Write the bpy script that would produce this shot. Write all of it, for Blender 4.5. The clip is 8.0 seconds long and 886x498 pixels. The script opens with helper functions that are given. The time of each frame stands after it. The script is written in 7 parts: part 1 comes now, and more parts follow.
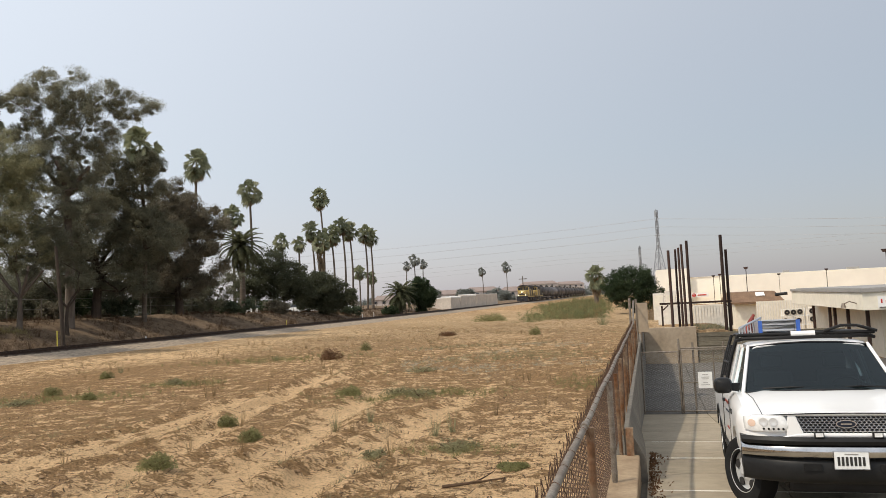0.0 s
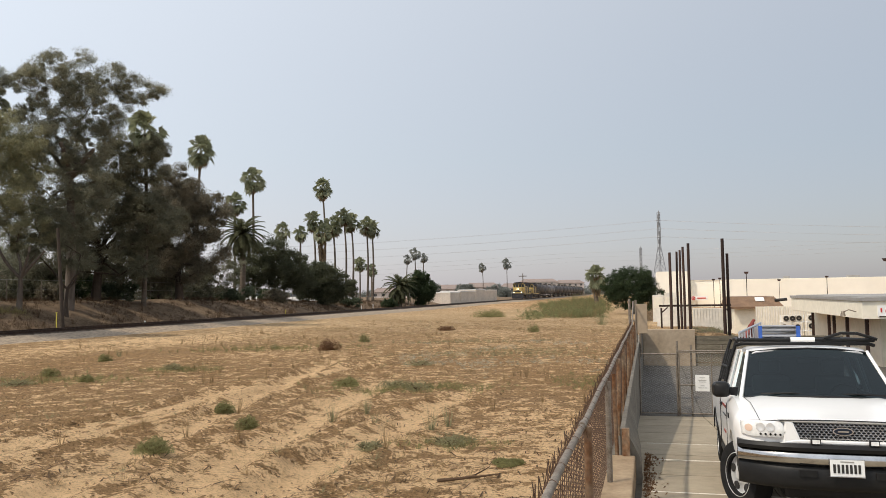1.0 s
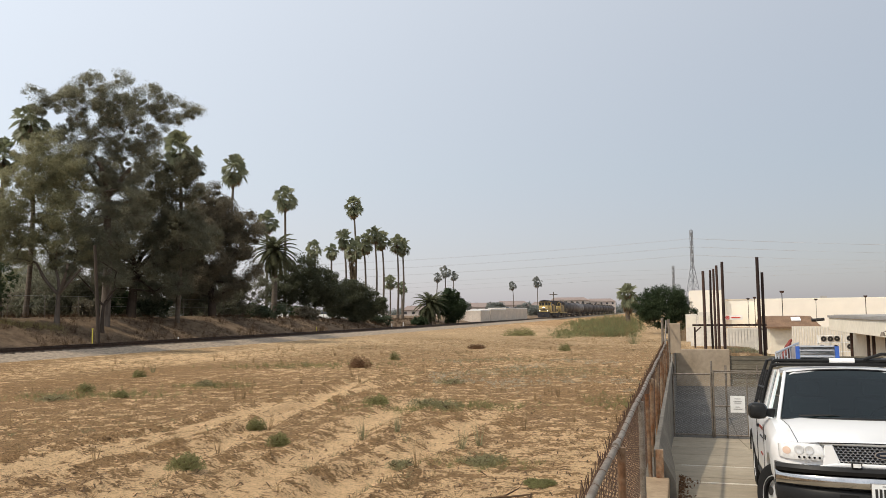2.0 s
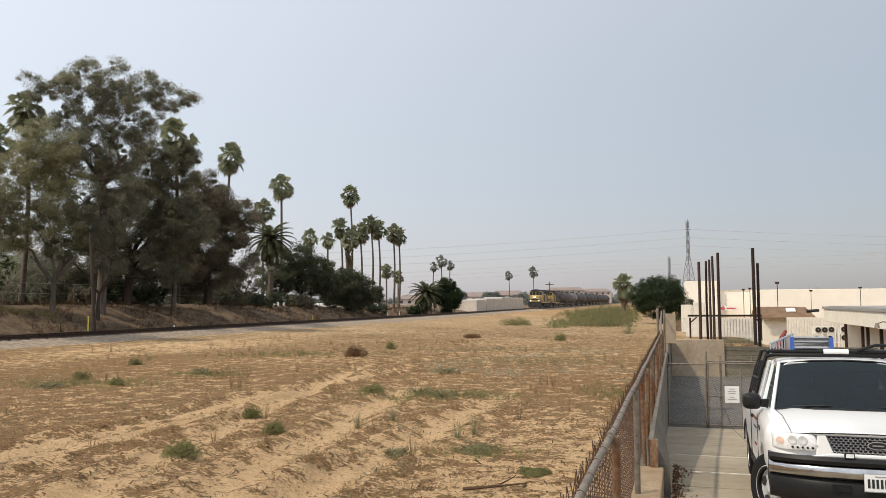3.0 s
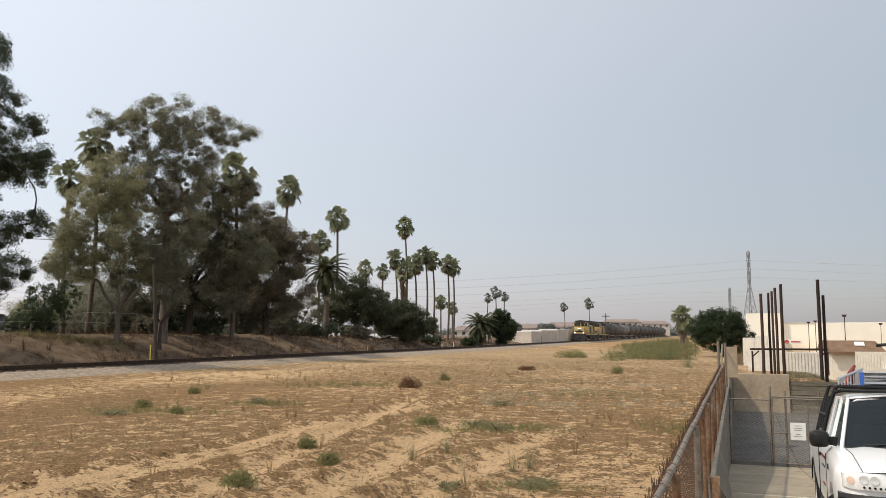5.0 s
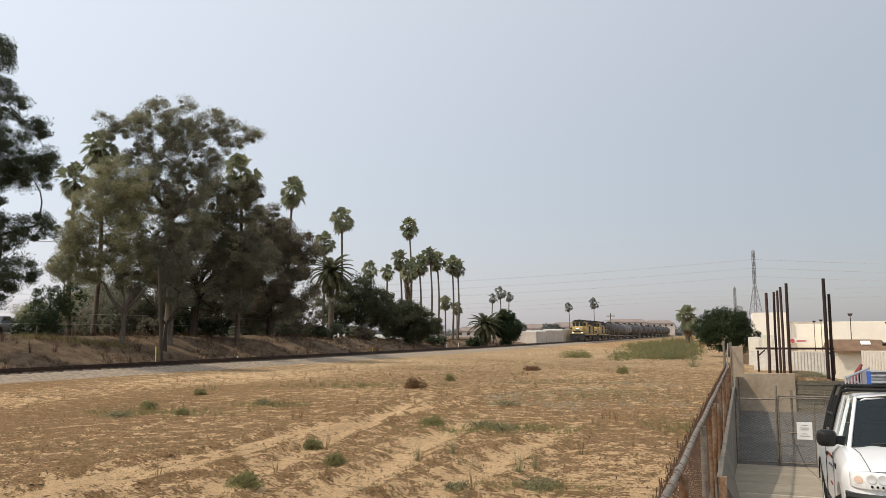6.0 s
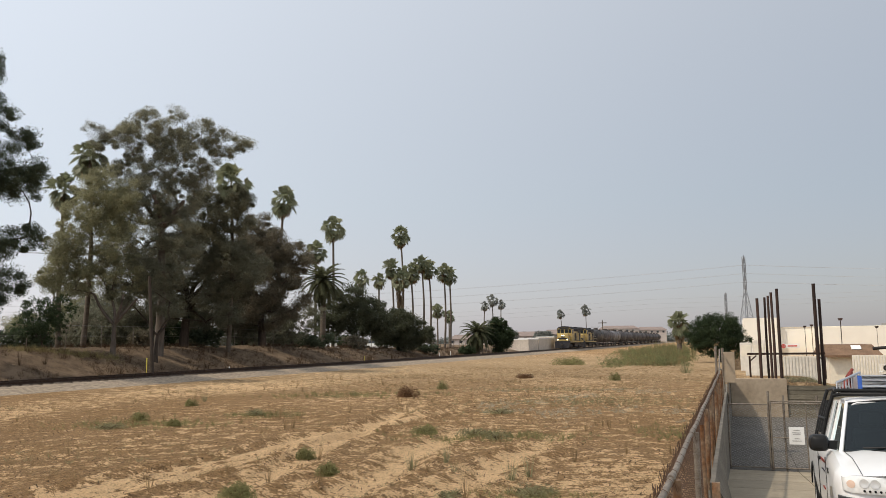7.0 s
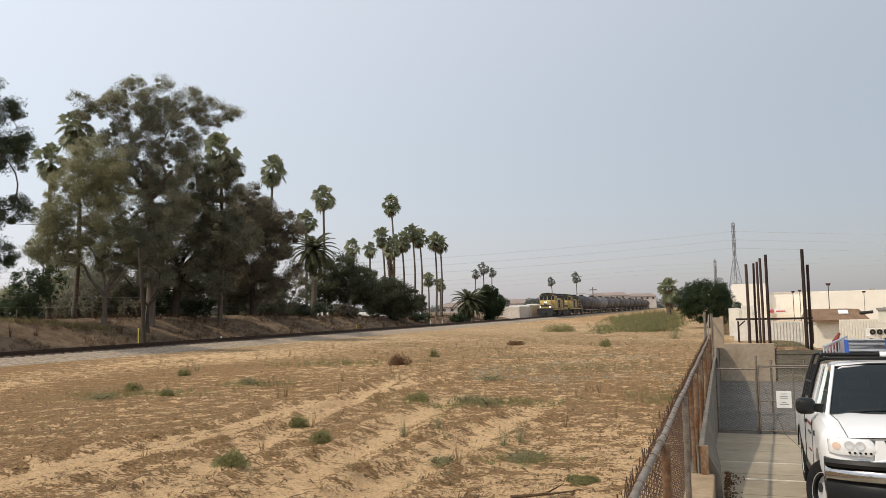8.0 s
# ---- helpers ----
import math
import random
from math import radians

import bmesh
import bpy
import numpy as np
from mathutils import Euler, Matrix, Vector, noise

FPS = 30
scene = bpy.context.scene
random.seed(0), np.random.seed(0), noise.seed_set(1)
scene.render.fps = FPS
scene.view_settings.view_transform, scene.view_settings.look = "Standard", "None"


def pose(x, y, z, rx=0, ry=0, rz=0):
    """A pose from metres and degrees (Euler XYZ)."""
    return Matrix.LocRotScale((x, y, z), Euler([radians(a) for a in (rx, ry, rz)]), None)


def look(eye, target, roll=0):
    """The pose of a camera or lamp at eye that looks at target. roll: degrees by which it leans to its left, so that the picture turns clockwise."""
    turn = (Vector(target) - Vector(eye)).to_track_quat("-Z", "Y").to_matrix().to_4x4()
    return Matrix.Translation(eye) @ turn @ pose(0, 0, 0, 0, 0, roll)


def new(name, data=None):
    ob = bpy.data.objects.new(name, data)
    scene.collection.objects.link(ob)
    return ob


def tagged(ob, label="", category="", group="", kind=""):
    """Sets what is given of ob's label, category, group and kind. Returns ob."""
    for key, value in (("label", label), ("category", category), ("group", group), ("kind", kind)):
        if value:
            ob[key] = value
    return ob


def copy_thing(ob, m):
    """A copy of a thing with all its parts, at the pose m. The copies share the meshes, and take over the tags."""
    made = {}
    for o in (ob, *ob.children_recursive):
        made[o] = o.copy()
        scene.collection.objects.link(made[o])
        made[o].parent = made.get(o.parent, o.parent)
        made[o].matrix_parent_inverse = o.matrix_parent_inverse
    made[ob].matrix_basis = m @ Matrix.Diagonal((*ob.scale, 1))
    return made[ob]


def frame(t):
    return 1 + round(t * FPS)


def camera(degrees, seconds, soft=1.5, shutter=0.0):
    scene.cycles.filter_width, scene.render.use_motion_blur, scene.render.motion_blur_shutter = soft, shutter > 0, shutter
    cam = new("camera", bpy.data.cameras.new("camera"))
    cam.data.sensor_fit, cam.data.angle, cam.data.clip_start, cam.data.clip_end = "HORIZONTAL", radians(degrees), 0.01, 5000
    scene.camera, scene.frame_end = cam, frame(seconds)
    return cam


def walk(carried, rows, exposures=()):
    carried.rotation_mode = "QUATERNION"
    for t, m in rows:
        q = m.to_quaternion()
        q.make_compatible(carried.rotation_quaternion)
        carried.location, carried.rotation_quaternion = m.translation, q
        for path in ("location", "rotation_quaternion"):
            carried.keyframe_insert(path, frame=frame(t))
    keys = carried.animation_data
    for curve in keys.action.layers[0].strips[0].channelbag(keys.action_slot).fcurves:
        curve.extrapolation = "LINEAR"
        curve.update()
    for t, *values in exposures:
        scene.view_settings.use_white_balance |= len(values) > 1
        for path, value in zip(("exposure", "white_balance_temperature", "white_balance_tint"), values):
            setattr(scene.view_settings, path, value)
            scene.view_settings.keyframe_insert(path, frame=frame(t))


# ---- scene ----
# ---- camera ----
cam = camera(59.0, 8.0, soft=0.85)
PATH = [
    (0.0, 0.035, -0.055, 3.706, 2.835), (0.5, 0.04, -1.083, 2.840, 1.805), (1.0, 0.012, -0.100, 3.300, 0.900),
    (1.5, 0.0, 1.423, 4.573, 0.865), (2.0, 0.0, 2.094, 4.644, 0.627), (2.2, 0.0, 1.945, 4.465, 0.5),
    (3.3, 0.0, 1.83, 3.735, 0.33), (3.5, 0.0, 2.604, 3.677, 0.374),
    (4.0, 0.0, 4.024, 4.362, 0.249), (4.5, 0.0, 4.923, 5.489, -0.125), (4.7, 0.0, 5.51, 5.88, -0.16),
    (5.8, -0.01, 5.97, 6.32, 0.15), (6.0, -0.012, 6.102, 6.189, 0.236),
    (6.5, -0.012, 6.310, 6.604, 0.323), (7.0, -0.012, 5.540, 6.787, 0.762), (7.5, -0.015, 5.079, 5.875, 1.515),
    (8.0, -0.012, 4.909, 4.463, 1.238)]
walk(cam, [(t, pose(x, 0, 2.2, 90 + p, r, w)) for t, x, w, p, r in PATH],
     exposures=((0, 0.03), (0.5, -0.04), (1.0, 0.05), (2.2, 0.05), (3.5, 0.05), (4.0, 0.05), (5.0, 0.02), (6.0, -0.01), (6.5, -0.02), (7.0, -0.09), (7.5, -0.1), (8.0, 0.0)))

# ---- light ----
SUN_YAW, SUN_UP = 114.0, 51.5     # degrees to the left of straight ahead, and above the horizon
world = bpy.data.worlds.new("sky")
scene.world = world
world.use_nodes = True
wn = world.node_tree
sky = wn.nodes.new("ShaderNodeTexSky")
sky.sky_type, sky.sun_disc = "NISHITA", False
sky.sun_elevation, sky.sun_rotation = radians(SUN_UP), radians(-SUN_YAW)
sky.air_density, sky.dust_density, sky.ozone_density = 1.0, 1.5, 1.0
haze = wn.nodes.new("ShaderNodeBackground")      # smoke haze over the whole sky, brighter towards the sun
lift = wn.nodes.new("ShaderNodeSeparateXYZ")
smoke = wn.nodes.new("ShaderNodeValToRGB")       # the smoke is thickest, and greyer, low down
smoke.color_ramp.elements[0].position, smoke.color_ramp.elements[0].color = 0.0, (0.985, 0.922, 1.0, 1)
smoke.color_ramp.elements[1].position, smoke.color_ramp.elements[1].color = 0.17, (0.915, 0.955, 1.0, 1)
wn.links.new(smoke.outputs[0], haze.inputs[0])
_a, _e = radians(SUN_YAW), radians(SUN_UP)
SUN_DIR = (-math.sin(_a) * math.cos(_e), math.cos(_a) * math.cos(_e), math.sin(_e))
toward = wn.nodes.new("ShaderNodeVectorMath")
toward.operation = "DOT_PRODUCT"
toward.inputs[1].default_value = SUN_DIR
aim = wn.nodes.new("ShaderNodeTexCoord").outputs["Generated"]
wn.links.new(aim, toward.inputs[0]), wn.links.new(aim, lift.inputs[0]), wn.links.new(lift.outputs[2], smoke.inputs[0])
glare = wn.nodes.new("ShaderNodeMath")
glare.operation = "MULTIPLY_ADD"
glare.inputs[1].default_value, glare.inputs[2].default_value = 0.53, 0.55
wn.links.new(toward.outputs["Value"], glare.inputs[0])
wn.links.new(glare.outputs[0], haze.inputs[1])
both = wn.nodes.new("ShaderNodeAddShader")
wn.links.new(sky.outputs[0], wn.nodes["Background"].inputs[0])
wn.nodes["Background"].inputs[1].default_value = 0.043
wn.links.new(wn.nodes["Background"].outputs[0], both.inputs[0])
wn.links.new(haze.outputs[0], both.inputs[1])
wn.links.new(both.outputs[0], wn.nodes["World Output"].inputs[0])
sun = new("sun", bpy.data.lights.new("sun", "SUN"))
sun.data.energy, sun.data.angle, sun.data.color = 3.0, radians(1.0), (1.0, 0.89, 0.735)
sun.matrix_world = look([90 * q for q in SUN_DIR], (0, 0, 0))
scene.view_settings.exposure = 0.0

# ---- materials ----
def mat(name, c1, c2=None, rough=0.8, metal=0.0, scale=3.0, bump=0.0, bscale=60.0, spec=0.3, island=0.0, objvar=0.0, stretch=(1, 1, 1), grime=0.0):
    m = bpy.data.materials.new(name)
    m.use_nodes = True
    n, l = m.node_tree.nodes, m.node_tree.links
    p = n["Principled BSDF"]
    p.inputs["Roughness"].default_value, p.inputs["Metallic"].default_value = rough, metal
    p.inputs["Specular IOR Level"].default_value = spec
    c2 = c2 or tuple(v * 0.8 for v in c1)
    co = n.new("ShaderNodeTexCoord")
    mp = n.new("ShaderNodeMapping")
    mp.inputs["Scale"].default_value = stretch
    l.new(co.outputs["Object"], mp.inputs[0])
    big = n.new("ShaderNodeTexNoise")
    big.inputs["Scale"].default_value, big.inputs["Detail"].default_value = scale, 8
    big.inputs["Roughness"].default_value = 0.65
    l.new(mp.outputs[0], big.inputs["Vector"])
    ramp = n.new("ShaderNodeValToRGB")
    ramp.color_ramp.elements[0].position, ramp.color_ramp.elements[1].position = 0.36, 0.64
    ramp.color_ramp.elements[0].color, ramp.color_ramp.elements[1].color = (*c2, 1), (*c1, 1)
    l.new(big.outputs["Fac"], ramp.inputs[0])
    out = ramp.outputs[0]
    if grime:
        fine = n.new("ShaderNodeTexNoise")
        fine.inputs["Scale"].default_value, fine.inputs["Detail"].default_value = scale * 7, 5
        l.new(mp.outputs[0], fine.inputs["Vector"])
        mr = n.new("ShaderNodeMapRange")
        mr.inputs[1].default_value, mr.inputs[2].default_value, mr.inputs[3].default_value = 0.35, 0.7, 1 - grime
        l.new(fine.outputs["Fac"], mr.inputs[0])
        mx = n.new("ShaderNodeMix")
        mx.data_type, mx.blend_type = "RGBA", "MULTIPLY"
        mx.inputs[0].default_value = 1
        l.new(out, mx.inputs[6]), l.new(mr.outputs[0], mx.inputs[7])
        out = mx.outputs[2]
    if island or objvar:
        src = n.new("ShaderNodeNewGeometry").outputs["Random Per Island"] if island else n.new("ShaderNodeObjectInfo").outputs["Random"]
        k = island or objvar
        mr = n.new("ShaderNodeMapRange")
        mr.inputs[3].default_value, mr.inputs[4].default_value = 1 - k, 1 + k
        l.new(src, mr.inputs[0])
        hs = n.new("ShaderNodeHueSaturation")
        l.new(mr.outputs[0], hs.inputs["Value"]), l.new(out, hs.inputs["Color"])
        out = hs.outputs[0]
    l.new(out, p.inputs["Base Color"])
    if bump:
        bn = n.new("ShaderNodeTexNoise")
        bn.inputs["Scale"].default_value, bn.inputs["Detail"].default_value = bscale, 6
        l.new(mp.outputs[0], bn.inputs["Vector"])
        b = n.new("ShaderNodeBump")
        b.inputs["Strength"].default_value, b.inputs["Distance"].default_value = bump, 0.02
        l.new(bn.outputs["Fac"], b.inputs["Height"]), l.new(b.outputs[0], p.inputs["Normal"])
    return m


def leaf_mat(name, c1, c2, island=0.3, rough=0.65, spec=0.08):
    """Foliage: part of the light goes through each leaf."""
    m = mat(name, c1, c2, rough=rough, scale=0.6, island=island, spec=spec)
    n, l = m.node_tree.nodes, m.node_tree.links
    p = n["Principled BSDF"]
    tr = n.new("ShaderNodeBsdfTranslucent")
    l.new(p.inputs["Base Color"].links[0].from_socket, tr.inputs[0])
    mx = n.new("ShaderNodeMixShader")
    mx.inputs[0].default_value = 0.5
    l.new(p.outputs[0], mx.inputs[1]), l.new(tr.outputs[0], mx.inputs[2])
    l.new(mx.outputs[0], n["Material Output"].inputs[0])
    return m


def glow_mat(name, colour, strength):
    m = bpy.data.materials.new(name)
    m.use_nodes = True
    p = m.node_tree.nodes["Principled BSDF"]
    p.inputs["Emission Color"].default_value = (*colour, 1)
    p.inputs["Emission Strength"].default_value = strength
    return m


def ground_mat():
    """Dry sandy soil: pale sand where wheels have passed, brown straw litter between, some green near weeds."""
    m = bpy.data.materials.new("dry_soil")
    m.use_nodes = True
    n, l = m.node_tree.nodes, m.node_tree.links
    p = n["Principled BSDF"]
    p.inputs["Roughness"].default_value, p.inputs["Specular IOR Level"].default_value = 0.95, 0.1
    co = n.new("ShaderNodeTexCoord").outputs["Object"]

    def tex(scale, detail=8, rough=0.6, st=(1, 1, 1)):
        mp = n.new("ShaderNodeMapping")
        mp.inputs["Scale"].default_value = st
        l.new(co, mp.inputs[0])
        t = n.new("ShaderNodeTexNoise")
        t.inputs["Scale"].default_value, t.inputs["Detail"].default_value, t.inputs["Roughness"].default_value = scale, detail, rough
        l.new(mp.outputs[0], t.inputs["Vector"])
        return t.outputs["Fac"]

    def rng(src, a, b, c=0.0, d=1.0):
        r = n.new("ShaderNodeMapRange")
        for i, v in enumerate((a, b, c, d)):
            r.inputs[i + 1].default_value = v
        l.new(src, r.inputs[0])
        return r.outputs[0]

    def mix(f, a, b):
        x = n.new("ShaderNodeMix")
        x.data_type = "RGBA"
        l.new(f, x.inputs[0])
        for i, v in ((6, a), (7, b)):
            if isinstance(v, tuple):
                x.inputs[i].default_value = (*v, 1)
            else:
                l.new(v, x.inputs[i])
        return x.outputs[2]

    def math2(op, a, b):
        x = n.new("ShaderNodeMath")
        x.operation = op
        for i, v in enumerate((a, b)):
            if isinstance(v, float):
                x.inputs[i].default_value = v
            else:
                l.new(v, x.inputs[i])
        return x.outputs[0]

    sand_at = n.new("ShaderNodeAttribute")
    sand_at.attribute_name = "sand"
    bare = math2("ADD", sand_at.outputs["Fac"], rng(tex(2.2), 0.3, 0.7, -0.38, 0.38))
    bare = math2("ADD", bare, rng(tex(14, 6), 0.3, 0.7, -0.30, 0.30))
    bare = rng(bare, 0.43, 0.52)
    litter = mix(rng(tex(9, 10, 0.72), 0.40, 0.60), (0.232, 0.138, 0.063), (0.425, 0.262, 0.126))
    litter = mix(rng(tex(0.35), 0.42, 0.62, 0.0, 0.7), litter, (0.31, 0.196, 0.099))
    sand = mix(rng(tex(5), 0.35, 0.65), (0.655, 0.438, 0.24), (0.785, 0.54, 0.30))
    col = mix(bare, litter, sand)
    fleck = math2("MULTIPLY", rng(tex(24, 6, 0.7), 0.535, 0.56, 0.0, 0.75), rng(bare, 0.0, 1.0, 1.0, 0.45))
    col = mix(fleck, col, (0.12, 0.072, 0.038))
    # far soil: pale dry grass, with distance haze painted into the same tint
    dry_haze_at = n.new("ShaderNodeAttribute")
    dry_haze_at.attribute_name = "dry"
    col = mix(math2("MULTIPLY", dry_haze_at.outputs["Fac"], rng(tex(1.6, 10, 0.7), 0.38, 0.6, 0.1, 1.0)), col, (0.45, 0.345, 0.21))
    bank_at = n.new("ShaderNodeAttribute")
    bank_at.attribute_name = "bank"
    bankc = mix(rng(tex(0.9), 0.4, 0.62), (0.115, 0.08, 0.053), (0.215, 0.152, 0.099))
    bankc = mix(rng(tex(6), 0.52, 0.68, 0.0, 0.7), bankc, (0.22, 0.165, 0.105))
    col = mix(bank_at.outputs["Fac"], col, bankc)
    l.new(col, p.inputs["Base Color"])
    b = n.new("ShaderNodeBump")
    b.inputs["Strength"].default_value, b.inputs["Distance"].default_value = 1.0, 0.13
    l.new(math2("ADD", tex(11, 10, 0.7), math2("MULTIPLY", tex(60, 4), 0.4)), b.inputs["Height"])
    l.new(b.outputs[0], p.inputs["Normal"])
    return m


M = {
    "soil": ground_mat(),
    "ballast": mat("ballast", (0.45, 0.36, 0.262), (0.23, 0.18, 0.13), rough=0.95, scale=4, bump=1, bscale=30, grime=0.4),
    "rail": mat("rail_steel", (0.065, 0.04, 0.028), (0.035, 0.022, 0.016), rough=0.6, metal=0.3, scale=6),
    "sleeper": mat("old_timber", (0.20, 0.165, 0.13), (0.12, 0.095, 0.075), rough=0.9, scale=5, grime=0.3),
    "asphalt": mat("old_asphalt", (0.15, 0.135, 0.115), (0.10, 0.09, 0.078), rough=0.9, scale=1.2, bump=0.3, bscale=80, grime=0.25),
    "concrete": mat("pale_concrete", (0.44, 0.325, 0.205), (0.29, 0.20, 0.12), rough=0.9, scale=2.6, bump=0.1, bscale=40, grime=0.18),
    "slab": mat("driveway_concrete", (0.36, 0.30, 0.214), (0.29, 0.24, 0.17), rough=0.85, scale=0.9, bump=0.25, bscale=120, objvar=0.06, grime=0.16),
    "wallgrey": mat("grey_wall", (0.24, 0.215, 0.175), (0.165, 0.147, 0.12), rough=0.9, scale=1.2, bump=0.4, bscale=50, grime=0.25),
    "walltan": mat("tan_wall", (0.44, 0.35, 0.25), (0.34, 0.265, 0.185), rough=0.9, scale=0.8, bump=0.3, bscale=50, grime=0.2),
    "plank": mat("weathered_plank", (0.25, 0.215, 0.155), (0.15, 0.128, 0.092), rough=0.9, scale=1.5, stretch=(0.5, 1, 4), grime=0.35, objvar=0.15),
    "joint": mat("joint", (0.10, 0.085, 0.065), rough=0.95, scale=8),
    "galv": mat("galvanised", (0.32, 0.28, 0.23), (0.19, 0.148, 0.11), rough=0.6, metal=0.35, scale=11, grime=0.3),
    "rusty": mat("rusty_galvanised", (0.37, 0.275, 0.185), (0.235, 0.105, 0.045), rough=0.75, metal=0.35, scale=4, stretch=(1, 1, 0.8), grime=0.4, objvar=0.12),
    "wire": mat("rusty_wire", (0.13, 0.08, 0.052), (0.08, 0.046, 0.03), rough=0.8, metal=0.3, scale=6),
    "greywire": mat("grey_wire", (0.40, 0.39, 0.37), rough=0.5, metal=0.6, scale=6),
    "polerust": mat("pole_rust", (0.078, 0.042, 0.03), (0.045, 0.028, 0.023), rough=0.7, metal=0.3, scale=3, grime=0.3, objvar=0.35),
    "cream": mat("cream_paint", (0.82, 0.76, 0.63), (0.75, 0.69, 0.56), rough=0.7, scale=0.5, grime=0.1),
    "white": mat("white_wall_paint", (0.88, 0.835, 0.725), (0.85, 0.80, 0.69), rough=0.8, scale=0.05, grime=0.06),
    "whitepanel": mat("white_panel", (0.82, 0.77, 0.68), (0.72, 0.67, 0.58), rough=0.7, scale=0.6, grime=0.15),
    "roofbrown": mat("brown_shingle", (0.25, 0.155, 0.095), (0.17, 0.105, 0.065), rough=0.9, scale=1.5, grime=0.3),
    # roof and wall of the far houses, greyed and paled to imitate haze
    "roofred": mat("hazed_clay_tile", (0.29, 0.225, 0.195), (0.23, 0.185, 0.165), rough=0.9, scale=0.3, grime=0.2),
    "stucco": mat("hazed_stucco", (0.58, 0.50, 0.44), (0.50, 0.43, 0.38), rough=0.9, scale=0.2),
    "fascia_top": mat("grey_flashing", (0.30, 0.285, 0.265), (0.24, 0.23, 0.215), rough=0.7, scale=1),
    "dark": mat("dark_void", (0.03, 0.028, 0.026), rough=0.7),
    "glassdark": mat("tinted_window", (0.03, 0.034, 0.038), rough=0.08, spec=0.6),
    "red": mat("red_paint", (0.55, 0.05, 0.035), (0.45, 0.04, 0.03), rough=0.5),
    "signwhite": mat("sign_white", (0.80, 0.79, 0.76), (0.72, 0.71, 0.68), rough=0.6, scale=4),
    "lattice": mat("tower_steel", (0.30, 0.31, 0.32), rough=0.6, metal=0.4),
    "cable": mat("cable", (0.48, 0.48, 0.49), rough=0.6),
    "yellowpost": mat("yellow_post", (0.60, 0.50, 0.09), (0.48, 0.40, 0.07), rough=0.6),
    "pinkwall": mat("faded_wall", (0.60, 0.50, 0.42), (0.5, 0.42, 0.36), rough=0.8, scale=0.6),
    "shed": mat("cream_sheet_metal", (0.66, 0.57, 0.47), (0.54, 0.46, 0.38), rough=0.7, scale=0.5, grime=0.2),
    "greenpaint": mat("green_grey_panel", (0.33, 0.38, 0.32), (0.28, 0.33, 0.28), rough=0.7),
}


# ---- mesh helpers ----
class Geo:
    """Gathers vertices and faces of one mesh."""

    def __init__(self):
        self.v, self.f = [], []

    def quadbox(self, corners):
        k = len(self.v)
        self.v += [tuple(c) for c in corners]
        self.f += [tuple(k + i for i in q) for q in ((0, 3, 2, 1), (4, 5, 6, 7), (0, 1, 5, 4), (1, 2, 6, 5), (2, 3, 7, 6), (3, 0, 4, 7))]
        return self

    def box(self, x0, x1, y0, y1, z0, z1):
        return self.quadbox([(x0, y0, z0), (x1, y0, z0), (x1, y1, z0), (x0, y1, z0), (x0, y0, z1), (x1, y0, z1), (x1, y1, z1), (x0, y1, z1)])

    def tube(self, pts, r, n=6, cap=True):
        """A round bar through the points; r is one radius or one for each point."""
        pts = [Vector(p) for p in pts]
        rs = r if isinstance(r, (list, tuple)) else [r] * len(pts)
        k = len(self.v)
        for i, p in enumerate(pts):
            d = (pts[min(i + 1, len(pts) - 1)] - pts[max(i - 1, 0)]).normalized()
            a = d.orthogonal().normalized() if abs(d.z) > 0.9 else d.cross(Vector((0, 0, 1))).normalized()
            b = d.cross(a)
            for j in range(n):
                t = 2 * math.pi * j / n
                self.v.append(tuple(p + rs[i] * (math.cos(t) * a + math.sin(t) * b)))
        for i in range(len(pts) - 1):
            for j in range(n):
                q = k + i * n
                self.f.append((q + j, q + (j + 1) % n, q + n + (j + 1) % n, q + n + j))
        if cap:
            self.f.append(tuple(k + j for j in range(n))[::-1])
            self.f.append(tuple(k + (len(pts) - 1) * n + j for j in range(n)))
        return self

    def prism(self, profile, axis, a, b):
        """A flat outline pushed from a to b along axis 0 (outline y, z), 1 (x, z) or 2 (x, y)."""
        k, n = len(self.v), len(profile)
        for w in (a, b):
            for p, q in profile:
                self.v.append({0: (w, p, q), 1: (p, w, q), 2: (p, q, w)}[axis])
        self.f.append(tuple(k + i for i in range(n)))
        self.f.append(tuple(k + n + i for i in range(n))[::-1])
        for i in range(n):
            self.f.append((k + i, k + n + i, k + n + (i + 1) % n, k + (i + 1) % n))
        return self

    def loft(self, rings, closed=True, cap=True):
        k, n = len(self.v), len(rings[0])
        for r in rings:
            self.v += [tuple(p) for p in r]
        for i in range(len(rings) - 1):
            for j in range(n if closed else n - 1):
                q = k + i * n
                self.f.append((q + j, q + (j + 1) % n, q + n + (j + 1) % n, q + n + j))
        if cap and closed:
            self.f.append(tuple(k + j for j in range(n))[::-1])
            self.f.append(tuple(k + (len(rings) - 1) * n + j for j in range(n)))
        return self

    def mesh(self, name, material, smooth=False):
        me = bpy.data.meshes.new(name)
        me.from_pydata(self.v, [], self.f)
        me.materials.append(material)
        bm = bmesh.new()
        bm.from_mesh(me)
        bmesh.ops.recalc_face_normals(bm, faces=bm.faces)
        bm.to_mesh(me)
        bm.free()
        if smooth:
            me.polygons.foreach_set("use_smooth", [True] * len(me.polygons))
            me.set_sharp_from_angle(angle=radians(smooth if smooth > 1 else 40))
        me.update()
        return me


